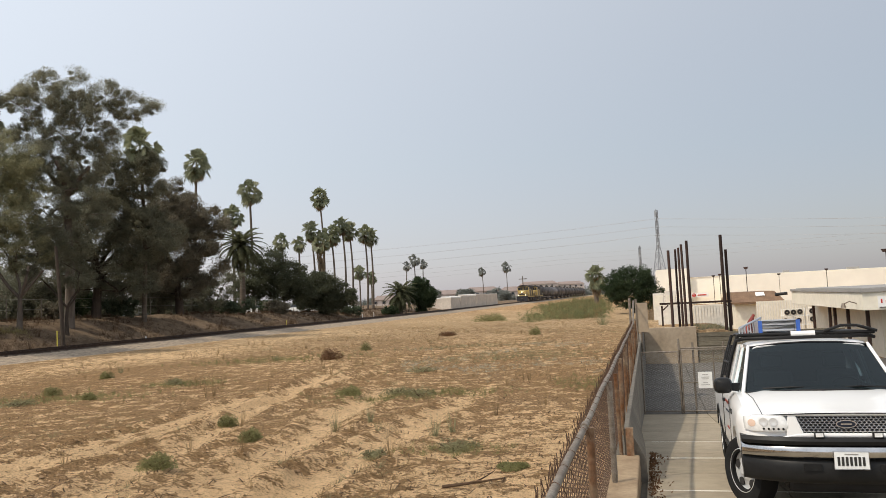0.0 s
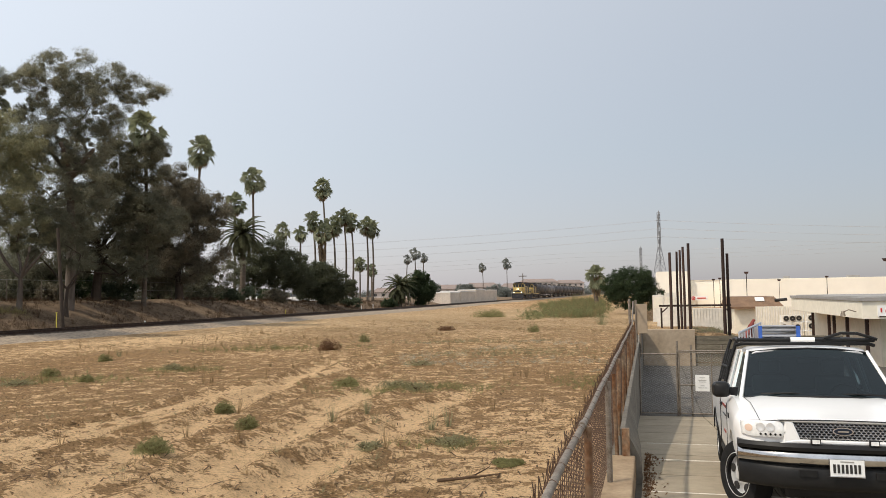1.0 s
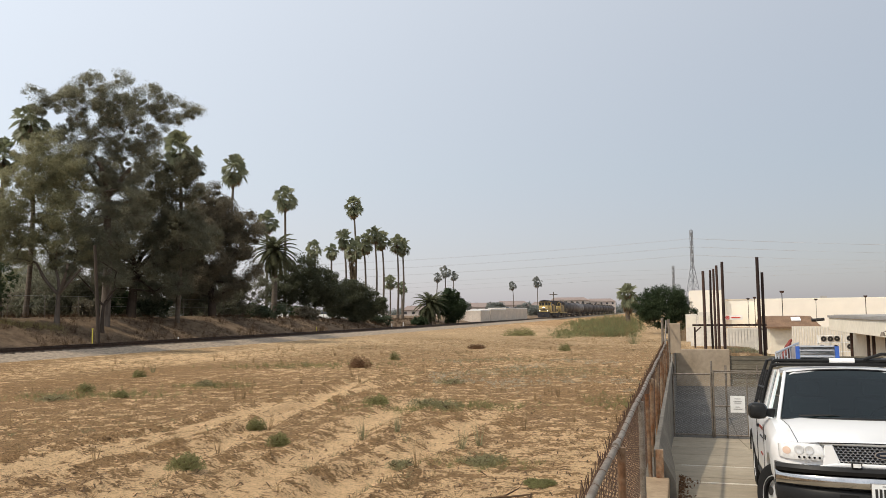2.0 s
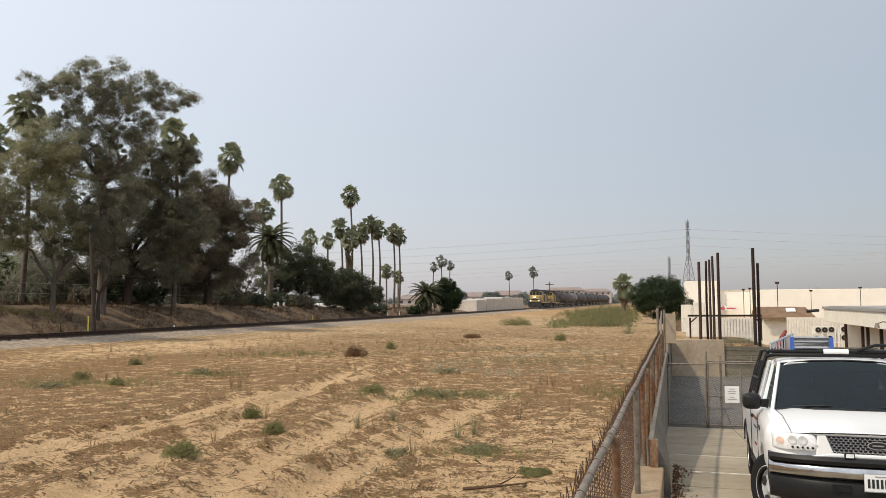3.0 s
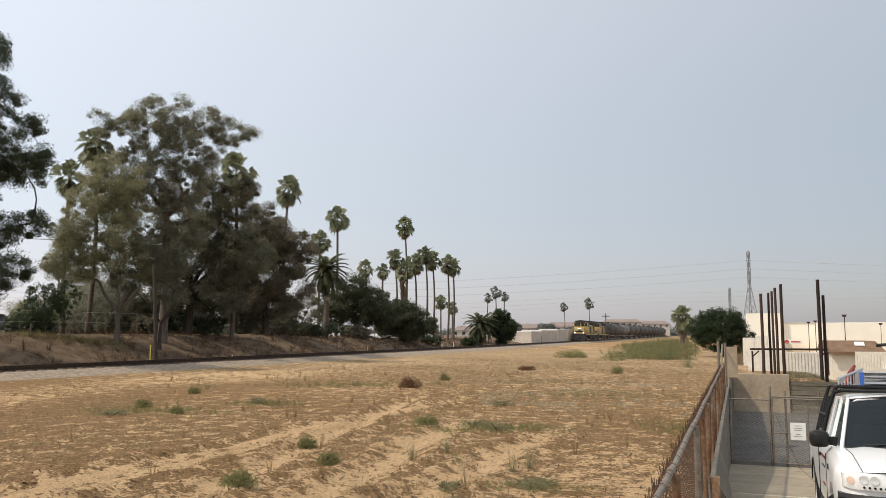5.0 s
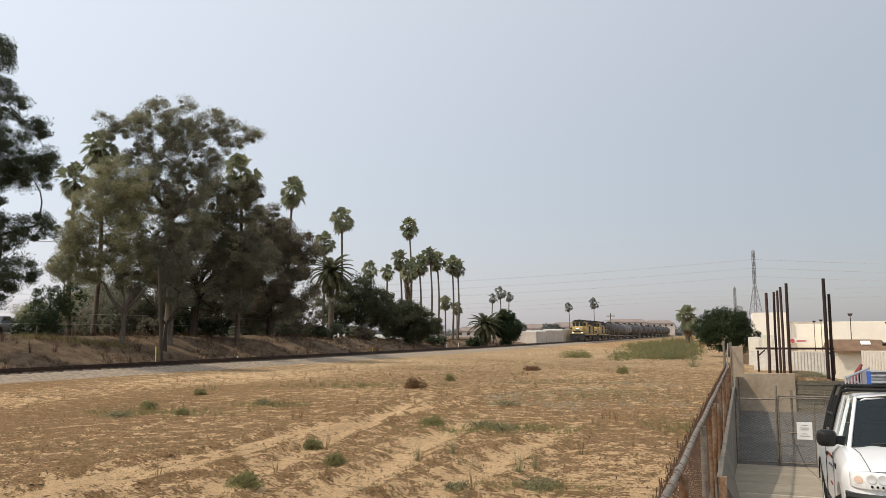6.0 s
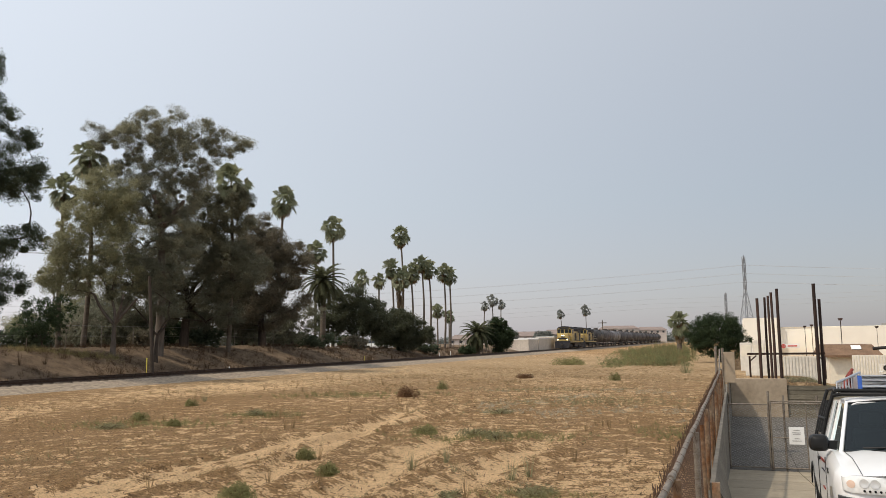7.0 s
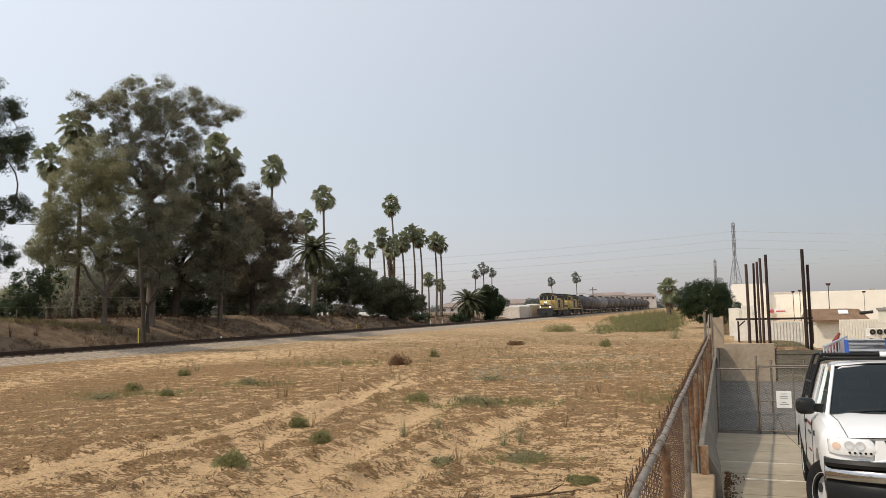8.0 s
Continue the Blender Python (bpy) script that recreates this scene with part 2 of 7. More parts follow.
def part(name, geo, material, parent=None, label="", smooth=False, bevel=0.0):
    ob = new(name, geo.mesh(name, material, smooth))
    if bevel:
        b = ob.modifiers.new("bevel", "BEVEL")
        b.width, b.segments, b.limit_method = bevel, 2, "ANGLE"
    if parent:
        ob.parent = parent
    if label:
        ob["label"] = label
    return ob


def thing(name, m=None, label="", category="", group="", kind=""):
    ob = new(name)
    ob.matrix_basis = m or Matrix()
    return tagged(ob, label, category, group, kind)


# ---- plan ----
FENCE_YAW = -14.8                       # the fence, driveway and buildings run this way
YARD = pose(0, 0, 0, 0, 0, FENCE_YAW)   # yard space: x across to the right, y along the fence


def yard_xy(x, y):
    c, s = math.cos(radians(14.8)), math.sin(radians(14.8))
    return x * c - y * s, x * s + y * c   # across, along


def track_x(y):
    u = (y - 34.85) / 152.93
    if y < 34.85:
        return -24.4 + 0.3202 * (y - 34.85)
    if y > 140:
        return 4.62 + 0.245 * (y - 140)
    return -24.4 + 0.2558 * (y - 34.85) + 9.84 * u * (1 - u)


def track_dir(y):
    d = Vector((track_x(y + 1) - track_x(y - 1), 2.0, 0))
    return d.normalized()


RAIL_Z = 0.60


def ramp_z(s):
    if s < 6.5:
        return 0.03
    if s < 13:
        return 0.03 - 0.072 * (s - 6.5)
    if s < 24:
        return -0.438 - 0.0925 * (s - 13)
    return -1.456


def smooth01(a, b, x):
    t = min(1.0, max(0.0, (x - a) / (b - a)))
    return t * t * (3 - 2 * t)


RUTS = ((-4.24, 14.38, -3.88, 22.06, 0.30), (-2.92, 8.9, -2.11, 15.33, 0.34), (-2.06, 8.71, -0.63, 13.62, 0.34), (-6.6, 12.21, -5.28, 17.12, 0.3), (-5.39, 14.63, -3.47, 21.64, 0.30))


def rut_depth(x, y):
    """Depth and bareness of the wheel ruts at a place."""
    deep = bare = 0.0
    for x0, y0, x1, y1, w in RUTS:
        k = (x1 - x0) / (y1 - y0)
        off = x - (x0 + k * (y - y0) + 0.06 * math.sin(y * 1.3 + x0)) 
        off += 0.16 * noise.noise((x * 0.6, y * 0.35, 3.0)) + 0.07 * noise.noise((x * 2.2, y * 1.6, 8.0))
        fade = smooth01(y1 + 9, y1 + 1, y)
        g = math.exp(-(off / w) ** 2) * fade * (0.62 + 0.55 * noise.noise((x * 0.9, y * 0.9, 14.0)))
        lip = math.exp(-((abs(off) - 1.7 * w) / (0.5 * w)) ** 2) * fade
        deep += -0.10 * g + 0.085 * lip
        bare = max(bare, g)
    return deep, bare


def ground_z(x, y):
    v, s = yard_xy(x, y)
    d = (track_x(y) - x) * 0.965
    z = 0.0
    top = 2.15 - 0.95 * smooth01(62, 115, y) - 0.5 * smooth01(115, 220, y)
    z += (top - 0.15) * smooth01(2.6, 9.5, d) + 0.15 * smooth01(-6, -1.5, d)
    if v > -0.40 and s < 40.1:
        return -2.4
    if v > -0.40:
        z = -1.6 * smooth01(3.2, 6.5, v) + 0.1
        z = z + (-2.6 - z) * smooth01(52, 110, s)
    return z


# ---- ground ----
def build_ground():
    def steps(*runs):
        out = []
        for a, b, n in runs:
            out += list(np.linspace(a, b, n, endpoint=False))
        return out
    vs = steps((-3200, -400, 12), (-400, -120, 20), (-120, -40, 60), (-40, -18, 66), (-18, -9, 75), (-9, -0.42, 95)) + [-0.42, -0.38] + steps((1.0, 10, 14), (10, 60, 14), (60, 400, 12)) + [400, 1500, 3200]
    ss = steps((-3200, -60, 8), (-60, 3, 24), (3, 16, 150), (16, 30, 110), (30, 40.05, 45)) + [40.05, 40.15] + steps((41, 75, 60), (75, 130, 50), (130, 320, 50), (320, 900, 14)) + [900, 1600, 4200]
    c, n = math.cos(radians(14.8)), math.sin(radians(14.8))
    verts, sand, bank, dry = [], [], [], []
    for s in ss:
        for v in vs:
            x, y = v * c + s * n, -v * n + s * c
            z = ground_z(x, y)
            deep, bare = (0.0, 0.0)
            d = (track_x(y) - x) * 0.965
            near = v < -0.42 and -2 < s < 60 and v > -45
            if near and d < -5:
                deep, bare = rut_depth(x, y)
                z += deep + 0.035 * noise.noise((x * 0.5, y * 0.5, 0)) + 0.022 * noise.noise((x * 2.1, y * 2.1, 5)) + 0.016 * noise.noise((x * 5.5, y * 5.5, 9))
            elif v < -0.42 and d > 3:
                z += 0.22 * noise.noise((x * 0.25, y * 0.25, 2)) * smooth01(3, 6, d) + 0.08 * noise.noise((x * 1.1, y * 1.1, 7))
            strip = smooth01(-13, -9, d) * smooth01(-3.5, -6.5, d)       # pale bare strip along the track
            patch = 0.5 + 0.5 * noise.noise((x * 0.16, y * 0.11, 4))
            sand.append(min(1.0, 0.12 + 0.17 * smooth01(21, 11, y) * smooth01(-8, -3.5, x) + 0.74 * bare * (0.75 + 0.5 * patch) - 0.10 * smooth01(-7, -14, x) * smooth01(40, 30, y) + 0.27 * strip * smooth01(75, 45, y) + 0.40 * patch))
            bank.append(smooth01(2.0, 3.6, d) if v < -0.42 else 0.55 * smooth01(1.5, 3.0, v) * smooth01(64, 52, s))
            # grows with distance, for dry grass and for haze put into the colour
            dry.append(0.6 * smooth01(26, 58, y) * smooth01(140, 90, y))
            verts.append((x, y, z))
    w = len(vs)
    faces = [(i * w + j, i * w + j + 1, (i + 1) * w + j + 1, (i + 1) * w + j) for i in range(len(ss) - 1) for j in range(w - 1)]
    me = bpy.data.meshes.new("ground")
    me.from_pydata(verts, [], faces)
    for name, vals in (("sand", sand), ("bank", bank), ("dry", dry)):
        me.attributes.new(name, "FLOAT", "POINT").data.foreach_set("value", vals)
    me.materials.append(M["soil"])
    me.polygons.foreach_set("use_smooth", [True] * len(me.polygons))
    tagged(new("ground", me), "dry sandy field with straw litter and wheel ruts", "ground", kind="structure")


build_ground()


def build_track():
    ys = [-60 + 6 * i for i in range(160)]
    bed = Geo()
    rings = []
    for y in ys:
        d = track_dir(y)
        n = Vector((d.y, -d.x, 0))
        p = Vector((track_x(y) - 0.75, y, 0))
        rings.append([p + n * o + Vector((0, 0, z)) for o, z in ((-3.2, -0.1), (-1.7, 0.40), (1.7, 0.40), (3.7, 0.04), (3.7, -0.4), (-3.2, -0.4))])
    bed.loft(rings)
    track = thing("railway_track", label="straight railway track on a grey ballast bed", category="railway track", kind="structure")
    part("ballast_bed", bed, M["ballast"], track, "grey crushed stone ballast")
    for side in (-0.75, 0.75):
        g = Geo()
        rings = []
        for y in ys:
            d = track_dir(y)
            n = Vector((d.y, -d.x, 0))
            p = Vector((track_x(y) - 0.75, y, 0)) + n * side
            rings.append([p + n * o + Vector((0, 0, z)) for o, z in ((-0.07, 0.43), (-0.07, 0.46), (-0.012, 0.48), (-0.012, 0.56), (-0.036, 0.57), (-0.036, RAIL_Z), (0.036, RAIL_Z), (0.036, 0.57), (0.012, 0.56), (0.012, 0.48), (0.07, 0.46), (0.07, 0.43))])
        g.loft(rings)
        part("rail", g, M["rail"], track, "rusty dark steel rail")
    tie = Geo().box(-1.3, 1.3, -0.11, 0.11, 0.28, 0.435).mesh("sleeper", M["sleeper"])
    y, k = 14.0, 0
    while y < 170 and k < 290:
        d = track_dir(y)
        ob = new("sleeper", tie)
        ob.parent = track
        ob.matrix_basis = pose(track_x(y) - 0.75, y, random.uniform(-0.01, 0.012), 0, 0, math.degrees(math.atan2(-d.x, d.y)) + random.uniform(-1.5, 1.5))
        y += 0.56
        k += 1


build_track()


# ---- yard ----
def build_yard():
    floor = thing("pavement", YARD, "concrete driveway ramp with joints, sloping down", "driveway", kind="structure")
    bed = Geo()
    prof = [(s, ramp_z(s) - 0.03) for s in (-12, 6.5, 13, 24, 40.1)]
    bed.prism(prof + [(40.1, -2.6), (-12, -2.6)], 0, -0.35, 22)
    part("base_course", bed, M["joint"], floor)
    joints = [-12.0] + [-8.5 + 2.2 * i for i in range(15)] + [24.0, 28.0, 32.0, 36.0, 40.1]
    for a, b in zip(joints[:-1], joints[1:]):
        for x0, x1 in ((-0.215 if a < 9 else -0.14 if a < 11 else -0.35, 1.42), (1.44, 4.6), (4.62, 9.2), (9.22, 22.0)):
            g = Geo()
            g.quadbox([(x0, a + 0.01, ramp_z(a) - 0.12), (x1, a + 0.01, ramp_z(a) - 0.12), (x1, b - 0.01, ramp_z(b) - 0.12), (x0, b - 0.01, ramp_z(b) - 0.12),
                       (x0, a + 0.01, ramp_z(a)), (x1, a + 0.01, ramp_z(a)), (x1, b - 0.01, ramp_z(b)), (x0, b - 0.01, ramp_z(b))])
            part("slab", g, M["asphalt" if a >= 24 else "slab"], floor)
    for s, x1, w in ((9.92, 2.4, 0.02), (12.82, 2.4, 0.018), (15.42, 1.4, 0.012)):
        g = Geo()
        lift = [ramp_z(s - w) + 0.004, ramp_z(s + w) + 0.004]
        g.quadbox([(-0.10, s - w, lift[0] - 0.03), (x1, s - w, lift[0] - 0.03), (x1, s + w, lift[1] - 0.03), (-0.10, s + w, lift[1] - 0.03),
                   (-0.10, s - w, lift[0]), (x1, s - w, lift[0]), (x1, s + w, lift[1]), (-0.10, s + w, lift[1])])
        part("joint_strip", g, M["whitepanel"], floor, "pale joint sealant strip")
    wall = thing("wall_west", YARD, "low concrete kerb that becomes a grey retaining wall", "retaining wall", kind="structure")
    g = Geo()
    g.box(-0.62, -0.22, -12, 10.6, -1.2, 0.07)
    part("kerb", g, M["concrete"], wall, "pale concrete kerb", bevel=0.02)
    g = Geo().loft([[(-0.62, s, -2.4), (f, s, -2.4), (f - 0.01, s, 0.0), ((f - 0.36) / 2, s, 0.22), (-0.345, s, top), (-0.405, s, top), (-0.405, s, 0.05), (-0.62, s, 0.05)] for s, f, top in ((10.62, -0.13, 0.40), (11.6, -0.15, 0.41), (13, -0.22, 0.42), (15, -0.29, 0.44), (18, -0.325, 0.46), (24, -0.335, 0.5), (27, -0.335, 0.5), (40.1, -0.335, 0.5))])
    part("wall_face", g, M["wallgrey"], wall, "smooth grey retaining wall", smooth=50)
    part("wall_end_block", Geo().box(-0.38, -0.285, 10.52, 10.615, 0.06, 0.42), M["rusty"], wall, "rust-stained wall end")
    end = thing("wall_end", YARD, "tan stained concrete retaining wall behind the gate", "retaining wall", kind="structure")
    part("wall_face", Geo().box(-0.33, 2.12, 40.0, 40.35, -2.4, 0.30), M["walltan"], end, bevel=0.015)
    low = thing("wall_low", YARD, "low wall faced with weathered grey-olive timber planks", "retaining wall", kind="structure")
    part("wall_face", Geo().box(2.12, 8.7, 40.16, 40.4, -2.4, -0.12), M["walltan"], low, bevel=0.015)
    for k in range(7):
        for x0, x1 in ((2.14, 5.4), (5.42, 8.7)):
            part("plank", Geo().box(x0, x1, 40.08 + 0.012 * (k % 2), 40.16, -1.50 + 0.215 * k, -1.30 + 0.215 * k), M["plank"], low)


build_yard()


def chain_mesh(x, s0, s1, z0, z1, cell, r, across=False, jag=0.0):
    """Woven wire: zigzag wires side by side, in yard space, along y (or across x)."""
    g = Geo()
    n = int((s1 - s0) / cell)
    m = max(2, int((z1 - z0) / (cell / 2)))
    for i in range(n):
        base = s0 + (i + 0.5) * cell
        pts = []
        for j in range(m + 1):
            o = cell * 0.5 * (1 if (j + i) % 2 else -1)
            z = z0 + (z1 - z0) * j / m
            w = r if j % 2 else -r
            pts.append((base + o, x + w, z) if across else (x + w, base + o, z))
        if jag:
            q = pts[-1]
            pts.append((q[0] + random.uniform(-0.02, 0.02), q[1] + random.uniform(-0.02, 0.02), q[2] + jag * random.uniform(0.5, 1.2)))
        g.tube(pts, r, 3, cap=False)
    return g


def build_fence():
    fence = thing("chain_link_fence", YARD, "rusty chain-link fence with pipe rail along the kerb", "fence")
    x = -0.50
    posts = [3.0 + 3.045 * i for i in range(-3, 9)]
    rail_pts = [(x, s, 1.2 + 0.012 * math.sin(s * 1.7)) for s in [-7 + 0.9 * i for i in range(36)]]
    part("top_rail", Geo().tube(rail_pts, 0.024, 10), M["galv"], fence, "weathered galvanised top rail", smooth=50)
    for k, s in enumerate(posts):
        g = Geo().tube([(x + 0.03, s, 0.02), (x + 0.03 + random.uniform(-0.015, 0.015), s + random.uniform(-0.02, 0.02), 1.19)], 0.032, 10)
        g.tube([(x + 0.03, s, 0.95), (x + 0.03, s, 0.97)], 0.037, 10)
        for zc in (0.18, 0.45, 0.70):
            g.tube([(x + 0.03, s, zc), (x + 0.03, s, zc + 0.018)], 0.037, 10)
        part("post", g, M["galv"] if k in (2, 5) else M["rusty"], fence, smooth=50)
        part("rail_sleeve", Geo().tube([(x, s - 0.07, 1.2), (x, s + 0.07, 1.2)], 0.03, 10), M["galv"], fence, smooth=50)
    # intermediate stakes of the older fence behind
    for s in (10.6, 13.6, 15.2, 16.7, 18.2, 19.8, 22.8, 24.4, 25.9):
        part("stake", Geo().tube([(x + 0.05, s, 0.0), (x + 0.05 + random.uniform(-0.03, 0.03), s, 1.17 + random.uniform(-0.05, 0.02))], 0.026, 8), M["rusty"], fence, smooth=50)
    part("wire_mesh", chain_mesh(x - 0.035, -4, 26, 0.03, 1.22, 0.058, 0.0036, jag=0.075), M["wire"], fence, "rusty woven wire mesh")
    ties = Geo()
    s = 2.0
    while s < 24:
        ring = [(x + 0.034 * math.cos(t), s + 0.012 * t, 1.2 + 0.034 * math.sin(t)) for t in [i * math.pi / 4 for i in range(9)]]
        ties.tube(ring + [(x + 0.05, s + 0.1, 1.13)], 0.0026, 4)
        s += 0.42
    tagged(part("tie_wire", ties, M["wire"], fence, "rusty wire ties"), kind="stuff")
    # taller end section with a board
    tall = thing("fence_end_post", YARD, "taller grey fence posts with a beige board at the fence end", "fence post")
    for px_, s, h in ((-0.62, 26.6, 1.95), (-0.42, 26.9, 1.9), (-0.30, 27.1, 1.75)):
        part("post", Geo().tube([(px_, s, 0.0), (px_, s, h)], 0.04, 8), M["galv"], tall, smooth=50)
    part("brace", Geo().tube([(-0.5, 24.4, 1.2), (-0.5, 26.7, 1.85)], 0.024, 8), M["galv"], tall, smooth=50)
    part("board", Geo().box(-0.40, -0.06, 26.75, 26.83, 0.80, 1.77), M["walltan"], tall, "faded beige board", bevel=0.01)


build_fence()


def build_gate():
    gate = thing("chain_link_gate", YARD, "grey chain-link gate with a white notice across the ramp", "gate")
    z0, s = -1.45, 24.0
    frames = ((-0.31, 0.74, 0.37), (0.80, 2.60, 0.46), (2.64, 5.4, 0.46))
    for a, b, top in frames:
        g = Geo()
        for x in (a, b):
            g.tube([(x, s, z0 + 0.02), (x, s, top)], 0.024, 8)
        for z in (z0 + 0.08, top - 0.02):
            g.tube([(a, s, z), (b, s, z)], 0.02, 8)
        if a > 0.5:
            g.tube([(a, s, -0.55), (b, s, -0.55)], 0.018, 8)
            g.tube([(a + (b - a) * 0.5, s, z0 + 0.08), (a + (b - a) * 0.5, s, top)], 0.018, 8)
        part("gate_frame", g, M["galv"], gate, smooth=50)
        part("wire_mesh", chain_mesh(s, a, b, z0 + 0.06, top, 0.065, 0.0036, across=True), M["greywire"], gate)
    for x in (0.76, 1.15, 2.0):
        part("post", Geo().tube([(x, s + 0.06, z0), (x, s + 0.06, 0.72 if x < 1 else 0.60)], 0.03, 8), M["galv"], gate, smooth=50)
    part("rod", Geo().tube([(0.82, s - 0.03, 0.40), (2.2, s - 0.03, 0.38)], 0.016, 6), M["galv"], gate)
    note = part("notice", Geo().box(1.24, 1.63, s - 0.05, s - 0.035, -0.72, -0.25), M["signwhite"], gate, "white notice with unreadable writing", bevel=0.004)
    for z, w in ((-0.33, 0.16), (-0.40, 0.22), (-0.45, 0.20), (-0.56, 0.12), (-0.62, 0.24)):
        part("text_bar", Geo().box(1.435 - w / 2, 1.435 + w / 2, s - 0.056, s - 0.051, z - 0.007, z + 0.007), M["fascia_top"], note)


build_gate()


def build_poles():
    for k, (x, s, z0, z1, r) in enumerate(((1.07, 40.7, 0.2, 4.1, 0.075), (1.42, 41.0, 0.2, 4.15, 0.06), (1.56, 40.7, 0.2, 4.2, 0.06), (1.70, 40.6, 0.2, 4.36, 0.065), (1.96, 40.5, 0.2, 4.52, 0.075), (3.57, 40.6, -0.7, 4.71, 0.085), (3.79, 40.8, -0.7, 3.98, 0.075))):
        lean = random.uniform(-0.02, 0.02)
        g = Geo().tube([(x, s, z0 - 0.3), (x + lean, s, (z0 + z1) / 2), (x, s, z1)], [r, r * 0.97, r * 0.9], 10)
        ob = part("steel_pole", g, M["polerust"], smooth=50)
        ob.matrix_basis = YARD
        tagged(ob, "tall dark rusty steel pole standing above the wall", "pole", "steel poles")


build_poles()


# ---- buildings beyond the yard ----
def build_buildings():
    store = thing("warehouse_store", YARD, "long cream windowless warehouse store with flat roof", "store building")
    w = Geo().box(10.7, 140, 230, 300, -4, 4.86)
    part("wall", w, M["white"], store)
    part("tall_wall", Geo().box(2.3, 10.7, 228, 260, -4, 7.55), M["white"], store)
    part("wall_wing", Geo().box(19.3, 140, 215, 229.9, -4, 4.6), M["white"], store)
    part("parapet_cap", Geo().box(10.6, 140.2, 229.8, 230.4, 4.86, 5.0), M["cream"], store)
    for x in (36.0, 52.0, 53.5, 88.0):
        part("roof_unit", Geo().box(x, x + 1.5, 232, 233.5, 4.8, 5.6), M["fascia_top"], store)
    sign = part("sign_board", Geo().box(10.9, 15.8, 227.4, 227.9, -0.6, 0.6), M["signwhite"], store)
    ring = Geo()
    ring.tube([(11.9 + 0.42 * math.cos(a), 227.3, 0.42 * math.sin(a)) for a in [i * math.pi / 8 for i in range(17)]], 0.12, 6)
    ring.tube([(11.9, 227.25, 0), (11.9, 227.35, 0)], 0.2, 10)
    part("sign_emblem", ring, M["red"], sign)
    part("sign_bar", Geo().box(12.9, 15.2, 227.3, 227.38, -0.14, 0.14), M["red"], sign)
    # ribbed white fence panels on the bank behind the wall
    panel = thing("ribbed_panel_fence", YARD, "white ribbed sheet fence behind the steel poles", "fence")
    part("flat_panel", Geo().box(0.45, 2.42, 48, 48.08, 0.0, 1.2), M["whitepanel"], panel, bevel=0.01)
    part("backing", Geo().box(2.44, 4.5, 48.02, 48.08, -0.3, 1.16), M["whitepanel"], panel)
    x = 2.46
    while x < 4.44:
        part("rib", Geo().box(x, x + 0.08, 47.97, 48.02, -0.3, 1.14), M["whitepanel"], panel)
        x += 0.165
    beam = thing("steel_beam_rack", YARD, "dark steel beam on posts behind the poles", "beam rack")
    part("beam", Geo().box(0.55, 4.4, 46.0, 46.12, 1.29, 1.40), M["polerust"], beam)
    for x in (0.62, 4.3):
        part("post", Geo().box(x, x + 0.1, 46.0, 46.12, 0.0, 1.24), M["polerust"], beam)
        part("brace", Geo().tube([(x + 0.05, 46.06, 0.95), (x + (0.4 if x < 2 else -0.3), 46.06, 1.26)], 0.04, 6), M["polerust"], beam)
    for x0 in (0.25, 1.05):
        t = thing("utility_cabinet", YARD, "pale grey utility cabinet behind the fence", "cabinet")
        part("body", Geo().box(x0, x0 + 0.75, 56, 56.7, 0, 2.05 if x0 > 1 else 1.9), M["whitepanel"], t, bevel=0.02)
        part("door", Geo().box(x0 + 0.08, x0 + 0.67, 55.97, 56.0, 1.0, 1.75), M["cream"], t)
    brown = thing("brown_roof_building", YARD, "low beige building with brown shingle roof", "building")
    part("wall", Geo().box(7.9, 12.4, 80, 90, -3, 0.55), M["cream"], brown)
    part("roof", Geo().quadbox([(7.6, 79.3, 0.52), (12.3, 79.3, 0.52), (12.3, 91, 0.52), (7.6, 91, 0.52), (7.75, 81.5, 1.48), (11.7, 81.5, 1.48), (11.7, 89, 1.48), (7.75, 89, 1.48)]), M["roofbrown"], brown)
    part("eave", Geo().box(7.55, 12.4, 79.2, 79.35, 0.38, 0.56), M["roofbrown"], brown)
    part("skylight", Geo().quadbox([(9.9, 80.5, 1.0), (10.7, 80.5, 1.0), (10.7, 81.2, 1.3), (9.9, 81.2, 1.3), (9.9, 80.4, 1.1), (10.7, 80.4, 1.1), (10.7, 81.1, 1.42), (9.9, 81.1, 1.42)]), M["signwhite"], brown)
    # shop with a deep fascia
    shop = thing("shop_building", YARD, "single-storey cream shop with deep fascia and dark posts", "building")
    part("wall", Geo().box(10.4, 24, 40.5, 56, -1.6, 0.85), M["cream"], shop)
    part("front_wall", Geo().box(10.9, 24, 39.4, 40.5, -1.6, 0.85), M["cream"], shop)
    fas = part("fascia", Geo().box(8.95, 24, 37.6, 55, 0.83, 1.62), M["cream"], shop, bevel=0.015)
    part("flashing", Geo().box(8.88, 24.1, 37.5, 55.1, 1.62, 1.76), M["fascia_top"], shop, "grey metal roof edge")
    part("roof", Geo().box(9.2, 23.8, 38, 54.8, 1.76, 1.80), M["fascia_top"], shop)
    for s in (38.6, 42.2, 45.0, 46.2, 50.5):
        part("post", Geo().box(9.3, 9.44, s, s + 0.14, -1.6, 0.83), M["polerust"], shop)
    part("door_panel", Geo().box(11.3, 13.4, 39.36, 39.4, -0.5, 0.6), M["greenpaint"], shop)
    for x in (11.2, 12.3, 13.4):
        part("mullion", Geo().box(x - 0.05, x + 0.05, 39.3, 39.4, -1.5, 0.83), M["cream"], shop)
    part("window", Geo().box(11.3, 13.4, 39.36, 39.4, -1.2, -0.52), M["glassdark"], shop)
